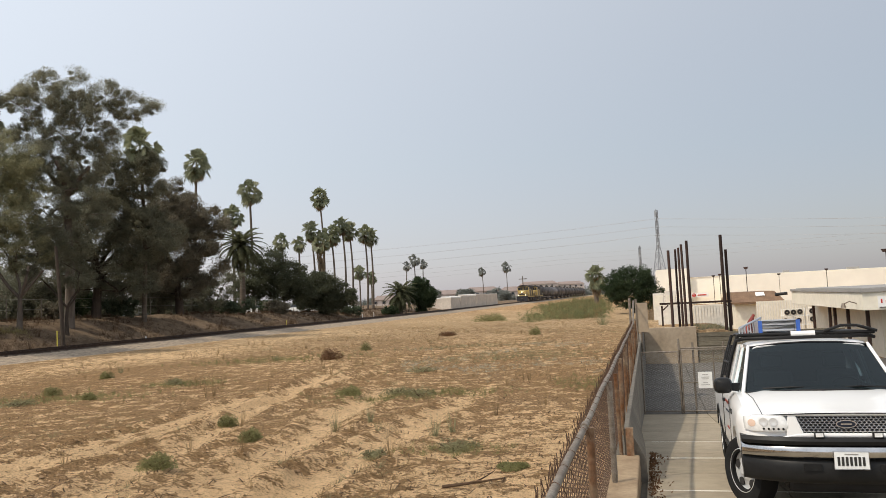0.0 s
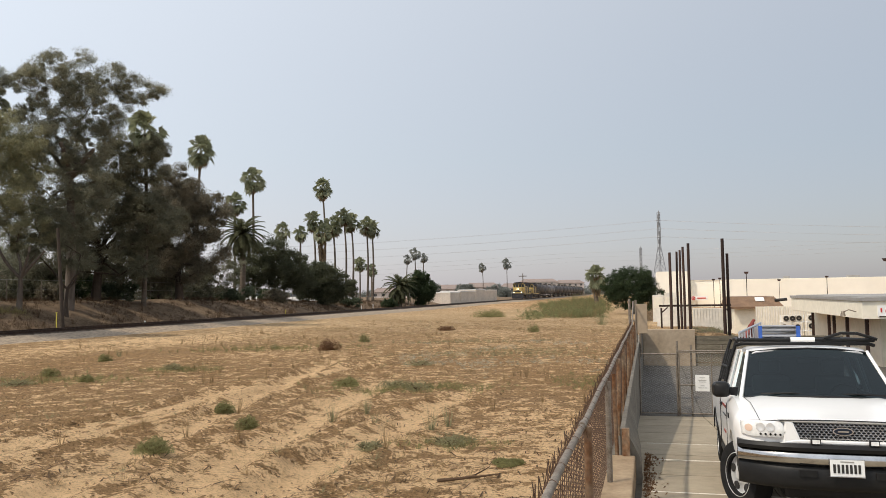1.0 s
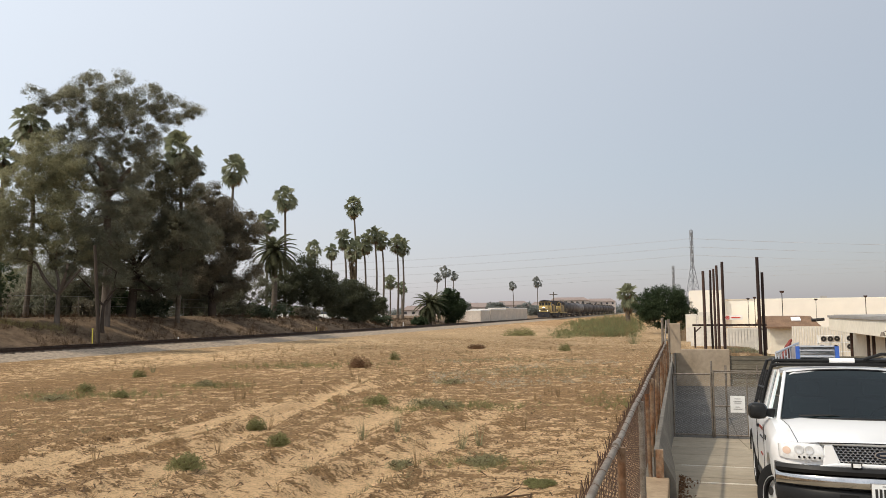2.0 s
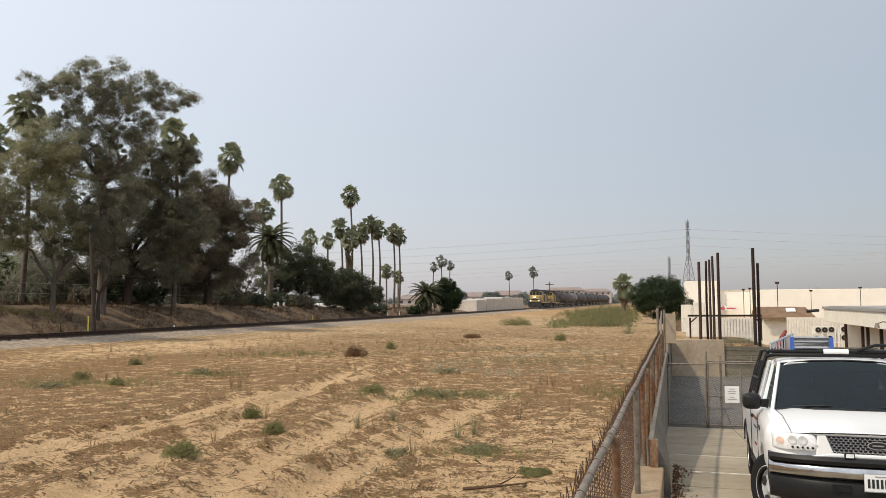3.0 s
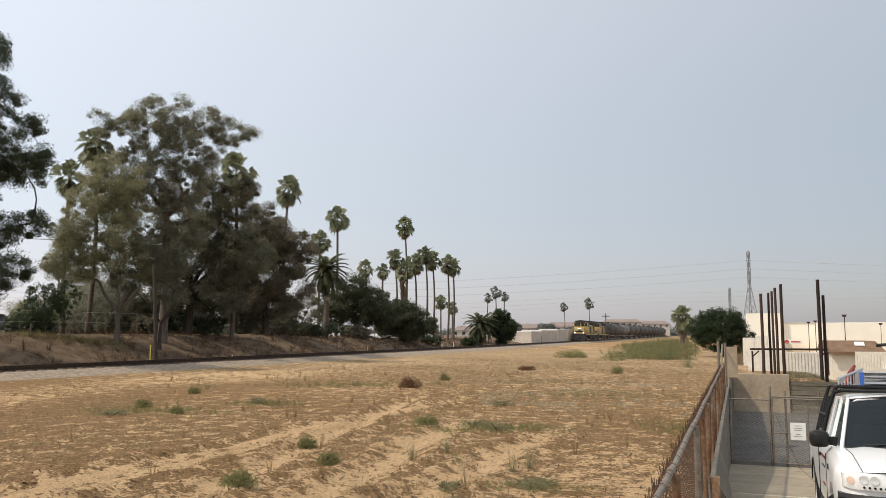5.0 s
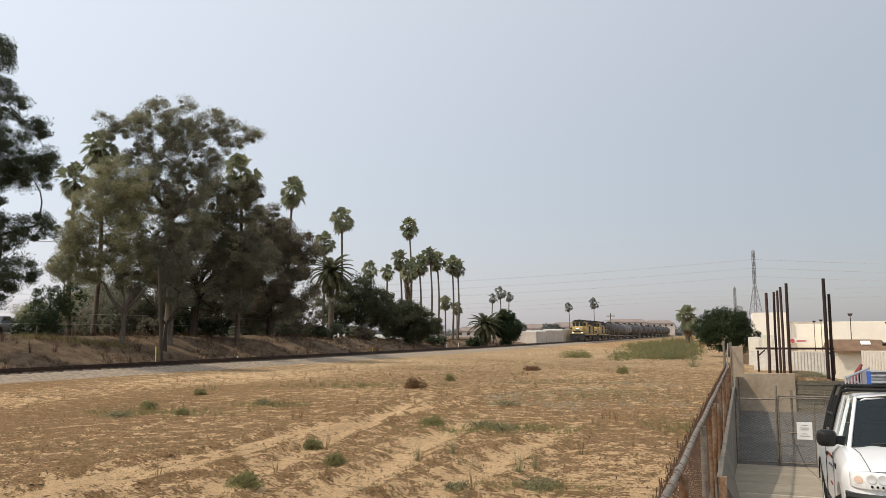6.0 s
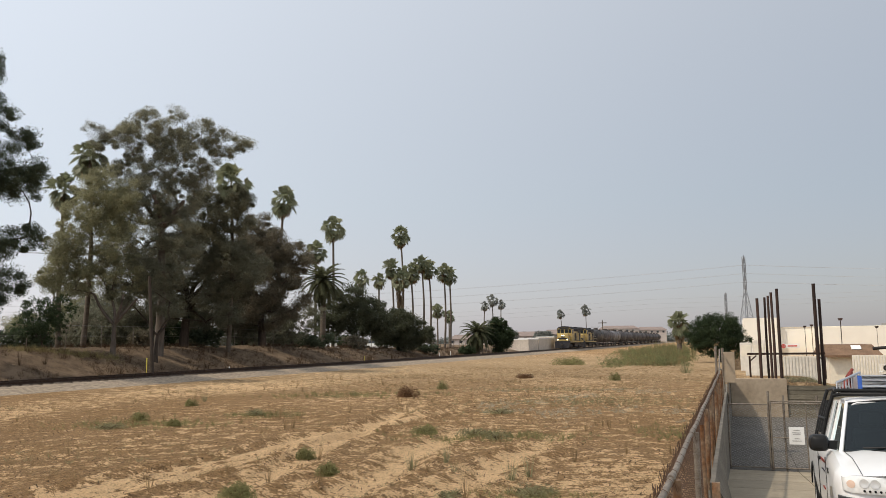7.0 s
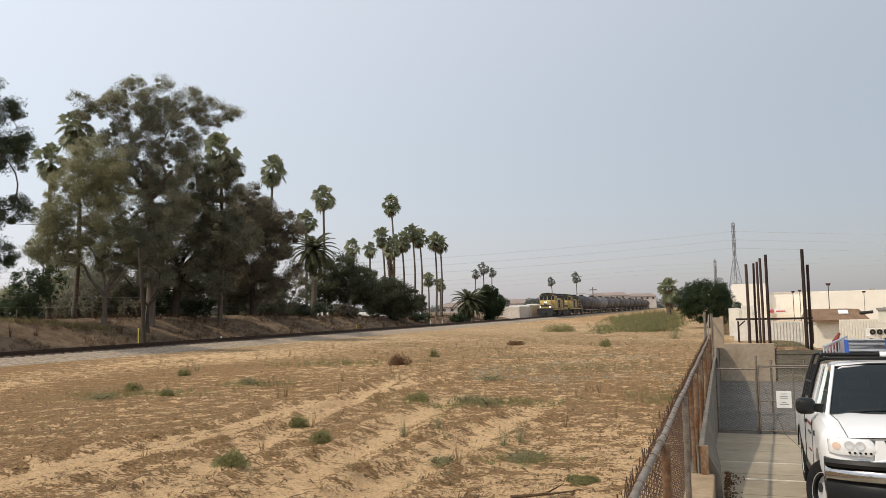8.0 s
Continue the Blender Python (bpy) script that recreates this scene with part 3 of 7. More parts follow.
    lamp = part("wall_lamp", Geo().tube([(8.95, 38.6, 1.12), (8.65, 38.6, 1.22), (8.4, 38.6, 1.12)], 0.025, 6).tube([(8.4, 38.6, 1.15), (8.4, 38.6, 0.95)], [0.06, 0.12], 8), M["galv"], shop)
    board = part("sign_board", Geo().box(9.55, 11.3, 37.56, 37.6, 0.92, 1.42), M["signwhite"], shop)
    part("sign_rule", Geo().box(9.6, 11.3, 37.54, 37.56, 0.93, 0.96), M["polerust"], board)
    for k, (a, b) in enumerate(((9.66, 9.80), (9.85, 9.93), (9.97, 10.11), (10.15, 10.29), (10.33, 10.40), (10.44, 10.48), (10.52, 10.65), (10.69, 10.78))):
        part("sign_bar", Geo().box(a, a + (b - a) * 0.45, 37.545, 37.56, 1.12, 1.30 if k == 0 else 1.24), M["red"], board)
    part("roof_pipe", Geo().tube([(11.6, 80.4, 1.12), (12.7, 80.4, 1.2)], 0.14, 8), M["dark"], brown)
    # pale sheet wall that closes the yard between the brown roof and the shop
    screen = thing("sheet_wall", YARD, "pale ribbed sheet wall beside the brown-roofed building", "wall")
    part("backing", Geo().box(8.6, 13.4, 70, 70.1, -3, 0.75), M["cream"], screen)
    for k in range(24):
        part("rib", Geo().box(8.6 + 0.2 * k, 8.7 + 0.2 * k, 69.95, 70.0, -3, 0.73), M["whitepanel"], screen)
    part("far_wall", Geo().box(13.4, 26, 74, 74.2, -3, 0.9), M["pinkwall"], screen)
    # condenser units on a rack beside the shop
    rack = thing("condenser_rack", YARD, "white steel rack that carries the condenser units", "rack")
    for x in (8.62, 9.35, 10.05, 10.75):
        part("upright", Geo().box(x - 0.03, x + 0.03, 57.3, 57.36, -1.6, 0.42), M["signwhite"], rack)
    for z in (-0.62, -0.02):
        part("shelf", Geo().box(8.55, 10.85, 57.0, 57.4, z - 0.04, z), M["signwhite"], rack)
    for x, z in ((8.9, 0.2), (9.3, 0.2), (9.7, 0.22), (8.78, -0.36), (9.6, -0.36), (10.45, 0.24), (10.45, -0.3)):
        c = thing("condenser_unit", YARD @ pose(x, 57.0, z), "white condenser unit with round dark fan", "air conditioner", "condenser units")
        part("casing", Geo().box(-0.19, 0.19, 0, 0.32, -0.22, 0.22), M["whitepanel"], c, bevel=0.02)
        part("fan", Geo().tube([(0, -0.015, 0), (0, 0.0, 0)], 0.17, 14), M["dark"], c)
        part("fan_grille", Geo().tube([(0.17 * math.cos(a), -0.025, 0.17 * math.sin(a)) for a in [k * math.pi / 8 for k in range(17)]], 0.012, 4), M["galv"], c)
        part("fan_hub", Geo().tube([(0, -0.03, 0), (0, -0.01, 0)], 0.05, 8), M["galv"], c)
    # car park lamps
    for x, s, h, r in ((18.2, 160, 5.6, 0.07), (16.0, 210, 5.0, 0.07), (17.1, 205, 5.2, 0.07), (31.5, 210, 4.6, 0.05), (42.4, 210, 5.2, 0.08), (55.9, 210, 9.2, 0.14), (35, 112, 6.3, 0.08)):
        lp = thing("car_park_lamp", YARD @ pose(x, s, 0), "car park lamp on a slim dark mast", "street lamp", "car park lamps")
        part("mast", Geo().tube([(0, 0, -3), (0, 0, h - 0.3)], r, 8), M["polerust"], lp)
        w = 1.0 if h < 9 else 2.6
        part("lamp_head", Geo().prism([(-0.42 * w, h), (0.42 * w, h), (0.26 * w, h - 0.42 * w ** 0.6), (-0.26 * w, h - 0.42 * w ** 0.6)], 1, -0.25, 0.25), M["polerust"], lp)


build_buildings()


# ---- pickup truck ----
def car_paint(name, c, rough=0.25):
    m = mat(name, c, tuple(v * 0.96 for v in c), rough=rough, scale=2, spec=0.5)
    m.node_tree.nodes["Principled BSDF"].inputs["Coat Weight"].default_value = 0.4
    return m


def window_glass(name, tint):
    m = bpy.data.materials.new(name)
    m.use_nodes = True
    n, l = m.node_tree.nodes, m.node_tree.links
    tr, gl, mx, fr = n.new("ShaderNodeBsdfTransparent"), n.new("ShaderNodeBsdfGlossy"), n.new("ShaderNodeMixShader"), n.new("ShaderNodeFresnel")
    tr.inputs[0].default_value = (*tint, 1)
    gl.inputs["Roughness"].default_value = 0.02
    fr.inputs[0].default_value = 1.42
    gl.inputs[0].default_value = (0.82, 0.93, 0.96, 1)
    l.new(fr.outputs[0], mx.inputs[0]), l.new(tr.outputs[0], mx.inputs[1]), l.new(gl.outputs[0], mx.inputs[2])
    l.new(mx.outputs[0], n["Material Output"].inputs[0])
    return m


M.update({
    "truckwhite": car_paint("truck_white", (0.80, 0.79, 0.77)),
    "chrome": mat("chrome", (0.56, 0.55, 0.54), (0.40, 0.39, 0.38), rough=0.16, metal=1.0, scale=3),
    "rimpaint": mat("wheel_alloy", (0.68, 0.68, 0.67), (0.55, 0.55, 0.54), rough=0.35, metal=0.35, scale=6, spec=0.5),
    "blackplastic": mat("black_plastic", (0.016, 0.0155, 0.015), (0.011, 0.011, 0.011), rough=0.45, scale=8, spec=0.18),
    "tyre": mat("tyre_rubber", (0.018, 0.0175, 0.017), (0.012, 0.012, 0.012), rough=0.85, scale=10, spec=0.12),
    "glass": window_glass("windscreen_glass", (0.10, 0.135, 0.14)),
    "lens": mat("headlight_lens", (0.80, 0.80, 0.78), (0.62, 0.62, 0.61), rough=0.08, scale=9, spec=0.8),
    "amber": mat("amber_lens", (0.72, 0.55, 0.44), (0.64, 0.47, 0.37), rough=0.15),
    "bluecap": mat("blue_plastic", (0.045, 0.12, 0.42), (0.035, 0.09, 0.33), rough=0.5),
    "alu": mat("aluminium", (0.60, 0.61, 0.63), (0.52, 0.53, 0.55), rough=0.35, metal=0.7, scale=5),
    "emblem": mat("emblem_dark", (0.014, 0.018, 0.03), rough=0.3),
    "cloth_dark": mat("dark_cabin_trim", (0.035, 0.034, 0.034), rough=0.9),
    "cloth": mat("grey_cloth", (0.20, 0.20, 0.20), rough=0.9),
    "paper": mat("plate_white", (0.78, 0.78, 0.76), rough=0.5),
    "strap": mat("red_strap", (0.26, 0.05, 0.032), (0.16, 0.032, 0.024), rough=0.8),
})


def build_truck():
    t = thing("pickup_truck", YARD @ pose(1.745, 8.06, -0.075, -3.9, 0, -1.7) @ Matrix.Diagonal((0.96, 1, 1, 1)), "white pickup truck with ladder rack parked nose-up on the ramp", "pickup truck")

    def lamp_y(x):
        """How far back the nose stands at this distance from its middle."""
        return float(np.interp(x, (0.5, 0.60, 0.70, 0.78, 0.85, 0.90, 0.94), (0.09, 0.098, 0.117, 0.148, 0.195, 0.245, 0.32)))

    def half_w(y):
        return float(np.interp(y, (0.13, 0.16, 0.2, 0.27, 0.36, 0.62), (0.66, 0.76, 0.84, 0.90, 0.94, 0.985)))

    def top_z(y):
        return 0.985 + 0.165 * smooth01(0.06, 1.45, y) ** 0.7 if y < 1.45 else 1.15

    def low_z(y):
        z = 0.78 - 0.33 * smooth01(0.30, 0.50, y)
        for a in (0.97, 4.48):
            if abs(y - a) < 0.46:
                z = max(z, 0.36 + math.sqrt(0.46 ** 2 - (y - a) ** 2))
        return z

    def ring(y):
        w, zt, zb = half_w(y), top_z(y), low_z(y)
        crown = 0.045 if y < 1.5 else 0.0
        zm = max(zb + 0.01, 0.66)
        side = [(w - 0.035, zb), (w, zm), (w, max(zm + 0.01, zt - 0.17)), (w - 0.02, zt - 0.07), (w - 0.075, zt - 0.012), (w * 0.78, zt + 0.004), (w * 0.62, zt + crown * 0.7), (w * 0.3, zt + crown * 0.93)]
        return [(-x, y, z) for x, z in side] + [(0, y, zt + crown)] + [(x, y, z) for x, z in reversed(side)]

    ys = [0.13, 0.16, 0.2, 0.26, 0.34, 0.42] + [0.5 + 0.047 * i for i in range(22)] + [1.6, 2.3, 2.9, 3.6, 3.95] + [4.01 + 0.047 * i for i in range(21)] + [5.1, 5.35]
    part("body", Geo().loft([ring(y) for y in ys]), M["truckwhite"], t, smooth=35)
    # hood seam
    seam = Geo()
    seam.tube([(-0.75, 0.17, 1.002), (-0.765, 0.4, 1.06), (-0.77, 0.9, 1.122), (-0.80, 1.28, 1.150)], 0.0035, 4)
    seam.tube([(0.75, 0.17, 1.002), (0.765, 0.4, 1.06), (0.77, 0.9, 1.122), (0.80, 1.28, 1.150)], 0.0035, 4)
    seam.tube([(-0.76, 0.15, 1.0), (-0.56, 0.068, 1.018), (-0.3, 0.066, 1.024), (0, 0.065, 1.026), (0.3, 0.066, 1.024), (0.56, 0.068, 1.018), (0.76, 0.15, 1.0)], 0.0055, 4)
    part("hood_seam", seam, M["blackplastic"], t)
    # front panel with the grille opening
    fp = Geo()
    fp.prism([(-0.53, 1.005), (-0.455, 1.005), (-0.385, 0.83), (-0.55, 0.79)], 1, 0.075, 0.16)
    fp.prism([(0.53, 1.005), (0.455, 1.005), (0.385, 0.83), (0.55, 0.79)], 1, 0.075, 0.16)
    fp.prism([(-0.60, 1.03), (0.60, 1.03), (0.56, 1.0), (-0.56, 1.0)], 1, 0.075, 0.17)
    fp.prism([(-0.60, 0.80), (0.60, 0.80), (0.44, 0.838), (-0.44, 0.838)], 1, 0.07, 0.16)
    part("grille_surround", fp, M["truckwhite"], t, bevel=0.012)
    part("grille_backing", Geo().prism([(-0.51, 1.01), (0.51, 1.01), (0.42, 0.82), (-0.42, 0.82)], 1, 0.118, 0.16), M["blackplastic"], t)
    g = Geo()
    hx, hz = 0.042, 0.0235
    for r in range(7):
        z = 0.843 + r * hz
        k = (z - 0.83) / 0.17
        lim = 0.395 + 0.065 * k
        x = -0.546 + (hx / 2 if r % 2 else 0)
        while x < 0.55:
            if abs(x) < lim:
                pts = [(x + hx * 0.56 * math.cos(a), 0.094 + 0.02 * (x / 0.5) ** 2, z + hz * 0.62 * math.sin(a)) for a in [radians(q) for q in (0, 60, 120, 180, 240, 300, 360)]]
                g.tube(pts, 0.0056, 4, cap=False)
            x += hx
    part("grille_mesh", g, M["chrome"], t, "bright honeycomb grille mesh")
    oval = Geo().loft([[(0.095 * math.cos(a), y, 0.925 + 0.038 * math.sin(a)) for a in [i * math.pi / 10 for i in range(20)]] for y in (0.07, 0.095)])
    emb = part("grille_emblem", oval, M["chrome"], t)
    part("emblem_field", Geo().loft([[(0.083 * math.cos(a), y, 0.925 + 0.030 * math.sin(a)) for a in [i * math.pi / 10 for i in range(20)]] for y in (0.064, 0.08)]), M["emblem"], emb)
    part("emblem_bar", Geo().box(-0.05, 0.05, 0.060, 0.066, 0.918, 0.932), M["chrome"], emb)
    for sx in (-1, 1):
        xs = [0.53, 0.545, 0.57, 0.61, 0.66, 0.71, 0.76, 0.81, 0.85, 0.885, 0.91, 0.925]
        bowl = []
        for x in xs:
            zt = 1.006 - 0.075 * max(0.0, (0.575 - x) / 0.045) ** 2 - 0.022 * smooth01(0.82, 0.92, x)
            zb = 0.852 + 0.03 * max(0.0, (0.575 - x) / 0.045) ** 2 + 0.012 * smooth01(0.86, 0.92, x)
            y = lamp_y(x)
            bowl.append([(sx * x, y - 0.012, zb), (sx * x, y - 0.024, zb + 0.03), (sx * x, y - 0.026, (zt + zb) / 2), (sx * x, y - 0.02, zt - 0.03), (sx * x, y - 0.008, zt), (sx * x, y + 0.1, zt), (sx * x, y + 0.1, zb)])
        head = part("headlight", Geo().loft(bowl), M["lens"], t, "clear headlight with chrome reflectors", smooth=40)

        def disc(cx, cz, r, lift, dz=0.0):
            """A round cup on the lamp's swept face."""
            out = []
            for rr, dy in ((r, 0.0), (r * 0.96, -lift), (r * 0.8, -lift), (r * 0.35, dz)):
                out.append([(sx * (cx + rr * math.cos(a)), lamp_y(cx + rr * math.cos(a)) - 0.024 + dy, cz + rr * math.sin(a)) for a in [k * math.pi / 8 for k in range(16)]])
            return Geo().loft(out)

        part("turn_lamp", disc(0.862, 0.93, 0.036, 0.006, -0.010), M["amber"], head, "amber turn lamp", smooth=40)
        for cx in (0.755, 0.665):
            part("reflector", disc(cx, 0.945, 0.043, 0.008, -0.004), M["rimpaint"], head, smooth=40)
        for k in range(5):
            part("led_lamp", disc(0.575 + 0.045 * k, 0.878, 0.011, 0.006), M["blackplastic"], head)
        sp = part("spot_lamp", Geo().box(sx * 0.26 - 0.045, sx * 0.26 + 0.045, 0.0, 0.05, 0.80, 0.858), M["blackplastic"], t, bevel=0.006)
        part("spot_lens", Geo().box(sx * 0.26 - 0.034, sx * 0.26 + 0.034, -0.006, 0.0, 0.812, 0.848), M["lens"], sp)
        part("spot_bracket", Geo().tube([(sx * 0.26, 0.03, 0.76), (sx * 0.26, 0.03, 0.81)], 0.01, 6), M["blackplastic"], sp)

    def bow(z0, z1, y0, y1, wid, back):
        """A bar across the nose, its ends swept back."""
        rings = []
        for i in range(21):
            x = -wid + 2 * wid * i / 20
            e = back * (abs(x) / wid) ** 3.2
            rings.append([(x, y0 + e, z0), (x, y0 + e - 0.015, (z0 + z1) / 2), (x, y0 + e + 0.01, z1), (x, y1 + e, z1), (x, y1 + e, z0)])
        return Geo().loft(rings)

    def round_bow(z0, z1, y0, deep, wid, back):
        """A bar across the nose with a rounded, barrel-shaped face."""
        rings = []
        for i in range(25):
            x = -wid + 2 * wid * i / 24
            e = back * (abs(x) / wid) ** 3.2
            face = [(x, y0 + e + deep * (1 - math.sin(math.pi * k / 10)) ** 1.2, z0 + (z1 - z0) * 0.5 * (1 - math.cos(math.pi * k / 10))) for k in range(11)]
            rings.append(face + [(x, y0 + e + deep + 0.06, z1), (x, y0 + e + deep + 0.06, z0)])
        return Geo().loft(rings)

    part("bumper_pad", bow(0.735, 0.805, 0.0, 0.16, 0.965, 0.26), M["blackplastic"], t, smooth=40)
    part("bumper", round_bow(0.60, 0.742, -0.012, 0.08, 0.965, 0.32), M["chrome"], t, "chrome front bumper", smooth=40)
    part("air_dam", round_bow(0.37, 0.61, 0.02, 0.07, 0.955, 0.34), M["blackplastic"], t, smooth=40)
    for x in (-0.34, 0.34):
        part("tow_slot", Geo().box(x - 0.08, x + 0.08, 0.012, 0.05, 0.50, 0.56), M["tyre"], t)
    plate = part("licence_plate", Geo().box(-0.1525, 0.1525, -0.03, -0.018, 0.525, 0.68), M["paper"], t, "white plate with dark bars", bevel=0.004)
    part("plate_frame", Geo().tube([(-0.155, -0.03, 0.522), (0.155, -0.03, 0.522), (0.155, -0.03, 0.683), (-0.155, -0.03, 0.683), (-0.155, -0.03, 0.522)], 0.004, 4), M["chrome"], plate)
    part("plate_bar", Geo().box(-0.06, 0.06, -0.034, -0.03, 0.655, 0.664), M["fascia_top"], plate)
    for i in range(7):
        x = -0.125 + 0.0367 * i
        part("plate_bar", Geo().box(x, x + 0.022, -0.034, -0.03, 0.555, 0.635), M["dark"], plate)
    # cab: pillars, roof, glass, inside
    base, top = [(-0.80, 1.36, 1.145), (-0.4, 1.17, 1.175), (0, 1.12, 1.185), (0.4, 1.17, 1.175), (0.80, 1.36, 1.145)], [(-0.665, 2.03, 1.655), (-0.33, 1.94, 1.692), (0, 1.91, 1.702), (0.33, 1.94, 1.692), (0.665, 2.03, 1.655)]
    part("windscreen", Geo().loft([base, top], closed=False), M["glass"], t, "tinted windscreen", smooth=60)
    part("windscreen_frame", Geo().tube(base, 0.014, 5).tube(top, 0.012, 5), M["blackplastic"], t)
    roof = []
    for y, w, z in ((1.90, 0.64, 1.655), (1.98, 0.66, 1.68), (2.2, 0.68, 1.705), (2.8, 0.69, 1.72), (3.5, 0.68, 1.70), (3.62, 0.66, 1.65)):
        e = 0.10 if y < 2.0 else 0.0
        roof.append([(-w - 0.01, y + e, z - 0.06), (-w, y + e * 0.9, z - 0.02), (-w * 0.9, y + e * 0.7, z + 0.005), (-w * 0.5, y + e * 0.2, z + 0.022), (0, y, z + 0.03), (w * 0.5, y + e * 0.2, z + 0.022), (w * 0.9, y + e * 0.7, z + 0.005), (w, y + e * 0.9, z - 0.02), (w + 0.01, y + e, z - 0.06), (0, y + e, z - 0.05)])
    part("roof", Geo().loft(roof), M["truckwhite"], t, smooth=40)
    for sx in (-1, 1):
        part("a_pillar", Geo().tube([(sx * 0.832, 1.40, 1.13), (sx * 0.682, 2.05, 1.665)], [0.026, 0.022], 8), M["truckwhite"], t, smooth=50)
        part("b_pillar", Geo().quadbox([(sx * 0.80, 2.72, 1.14), (sx * 0.86, 2.72, 1.14), (sx * 0.86, 2.84, 1.14), (sx * 0.80, 2.84, 1.14), (sx * 0.65, 2.72, 1.69), (sx * 0.70, 2.72, 1.69), (sx * 0.70, 2.84, 1.69), (sx * 0.65, 2.84, 1.69)]), M["truckwhite"], t)
        part("c_pillar", Geo().quadbox([(sx * 0.80, 3.40, 1.14), (sx * 0.86, 3.40, 1.14), (sx * 0.86, 3.64, 1.14), (sx * 0.80, 3.64, 1.14), (sx * 0.65, 3.42, 1.69), (sx * 0.70, 3.42, 1.69), (sx * 0.70, 3.62, 1.69), (sx * 0.65, 3.62, 1.69)]), M["truckwhite"], t)
        part("side_window", Geo().loft([[(sx * 0.835, 1.45, 1.145), (sx * 0.835, 2.73, 1.145)], [(sx * 0.685, 2.08, 1.665), (sx * 0.685, 2.73, 1.68)]], closed=False), M["glass"], t)
        part("rear_side_window", Geo().loft([[(sx * 0.835, 2.84, 1.145), (sx * 0.835, 3.42, 1.145)], [(sx * 0.685, 2.84, 1.68), (sx * 0.685, 3.42, 1.68)]], closed=False), M["glass"], t)
        mir = part("mirror", Geo().loft([[(sx * (1.04 + 0.85 * a * math.copysign(abs(math.cos(q)) ** 0.6, math.cos(q))), y, 1.225 + b * math.copysign(abs(math.sin(q)) ** 0.6, math.sin(q))) for q in [i * math.pi / 8 for i in range(16)]] for y, a, b in ((1.50, 0.05, 0.04), (1.52, 0.105, 0.078), (1.58, 0.125, 0.092), (1.64, 0.125, 0.092), (1.66, 0.11, 0.08))]), M["blackplastic"], t, "black door mirror", smooth=50)
        part("mirror_arm", Geo().quadbox([(sx * 0.86, 1.60, 1.15), (sx * 1.04, 1.57, 1.18), (sx * 1.04, 1.64, 1.18), (sx * 0.86, 1.72, 1.15), (sx * 0.84, 1.62, 1.25), (sx * 1.04, 1.57, 1.25), (sx * 1.04, 1.64, 1.25), (sx * 0.84, 1.72, 1.25)]), M["blackplastic"], mir)
        door = Geo().tube([(sx * 0.993, 1.50, 1.08), (sx * 0.995, 1.50, 0.50), (sx * 0.995, 2.78, 0.48), (sx * 0.993, 2.78, 1.10)], 0.006, 4)
        part("door_seam", door, M["blackplastic"], t)
        part("door_handle", Geo().box(sx * 0.99 - 0.02, sx * 0.99 + 0.02, 2.52, 2.68, 0.98, 1.02), M["blackplastic"], t, bevel=0.008)
        part("badge", Geo().box(sx * 0.988 - 0.006, sx * 0.988 + 0.006, 1.22, 1.36, 0.93, 0.98), M["blackplastic"], t)
        for y0, y1, z0, z1, mk in ((1.75, 2.35, 1.00, 1.03, "strap"), (1.8, 2.3, 0.90, 0.92, "emblem"), (1.85, 2.2, 0.70, 0.72, "strap")):
            for q in range(5):
                a = y0 + (y1 - y0) * q / 5
                part("door_lettering_bar", Geo().box(sx * 0.989 - 0.004, sx * 0.989 + 0.004, a, a + (y1 - y0) * 0.12, z0, z1), M[mk], t)
        for yc in (0.97, 4.48):
            arch = Geo().tube([(sx * 0.985, yc + 0.455 * math.cos(a), 0.36 + 0.455 * math.sin(a)) for a in [radians(q) for q in range(16, 165, 12)]], 0.012, 6)
            if yc > 2:
                part("wheel_arch_trim", arch, M["blackplastic"], t, smooth=50)
            part("wheel_well", Geo().box(min(sx * 0.55, sx * 0.93), max(sx * 0.55, sx * 0.93), yc - 0.44, yc + 0.44, 0.40, 0.83), M["dark"], t)
            wheel = new("wheel")
            wheel.parent = t
            wheel.matrix_basis = pose(sx * 0.845, yc, 0.362, 0, 0, (29 if yc < 2 else 0) + (180 if sx < 0 else 0))
            prof = ((-0.11, 0.24), (-0.118, 0.30), (-0.105, 0.345), (-0.07, 0.36), (0.07, 0.36), (0.105, 0.345), (0.118, 0.30), (0.11, 0.24), (0.10, 0.20), (-0.10, 0.20))
            part("tyre", Geo().loft([[(x, r * math.cos(a), r * math.sin(a)) for x, r in prof] for a in [i * math.pi / 16 for i in range(33)]], cap=False), M["tyre"], wheel, smooth=40)
            rim = ((0.105, 0.235), (0.112, 0.225), (0.06, 0.205), (0.045, 0.17), (0.055, 0.11), (0.075, 0.09), (0.085, 0.0))
            part("rim", Geo().loft([[(x, r * math.cos(a), r * math.sin(a)) for x, r in rim] for a in [i * math.pi / 14 for i in range(29)]], closed=False), M["rimpaint"], wheel, "bright steel rim", smooth=40)
            for i in range(5):
                a0 = 2 * math.pi * i / 5 + 0.3
                hole = [[(0.052 + dx, (0.155 + 0.04 * math.cos(b)) * math.cos(a0 + 0.30 * math.sin(b)), (0.155 + 0.04 * math.cos(b)) * math.sin(a0 + 0.30 * math.sin(b))) for b in [j * math.pi / 6 for j in range(12)]] for dx in (0, 0.012)]
                part("rim_window", Geo().loft(hole), M["dark"], wheel)
            part("hub_cap", Geo().tube([(0.06, 0, 0), (0.10, 0, 0)], [0.06, 0.045], 12), M["rimpaint"], wheel)
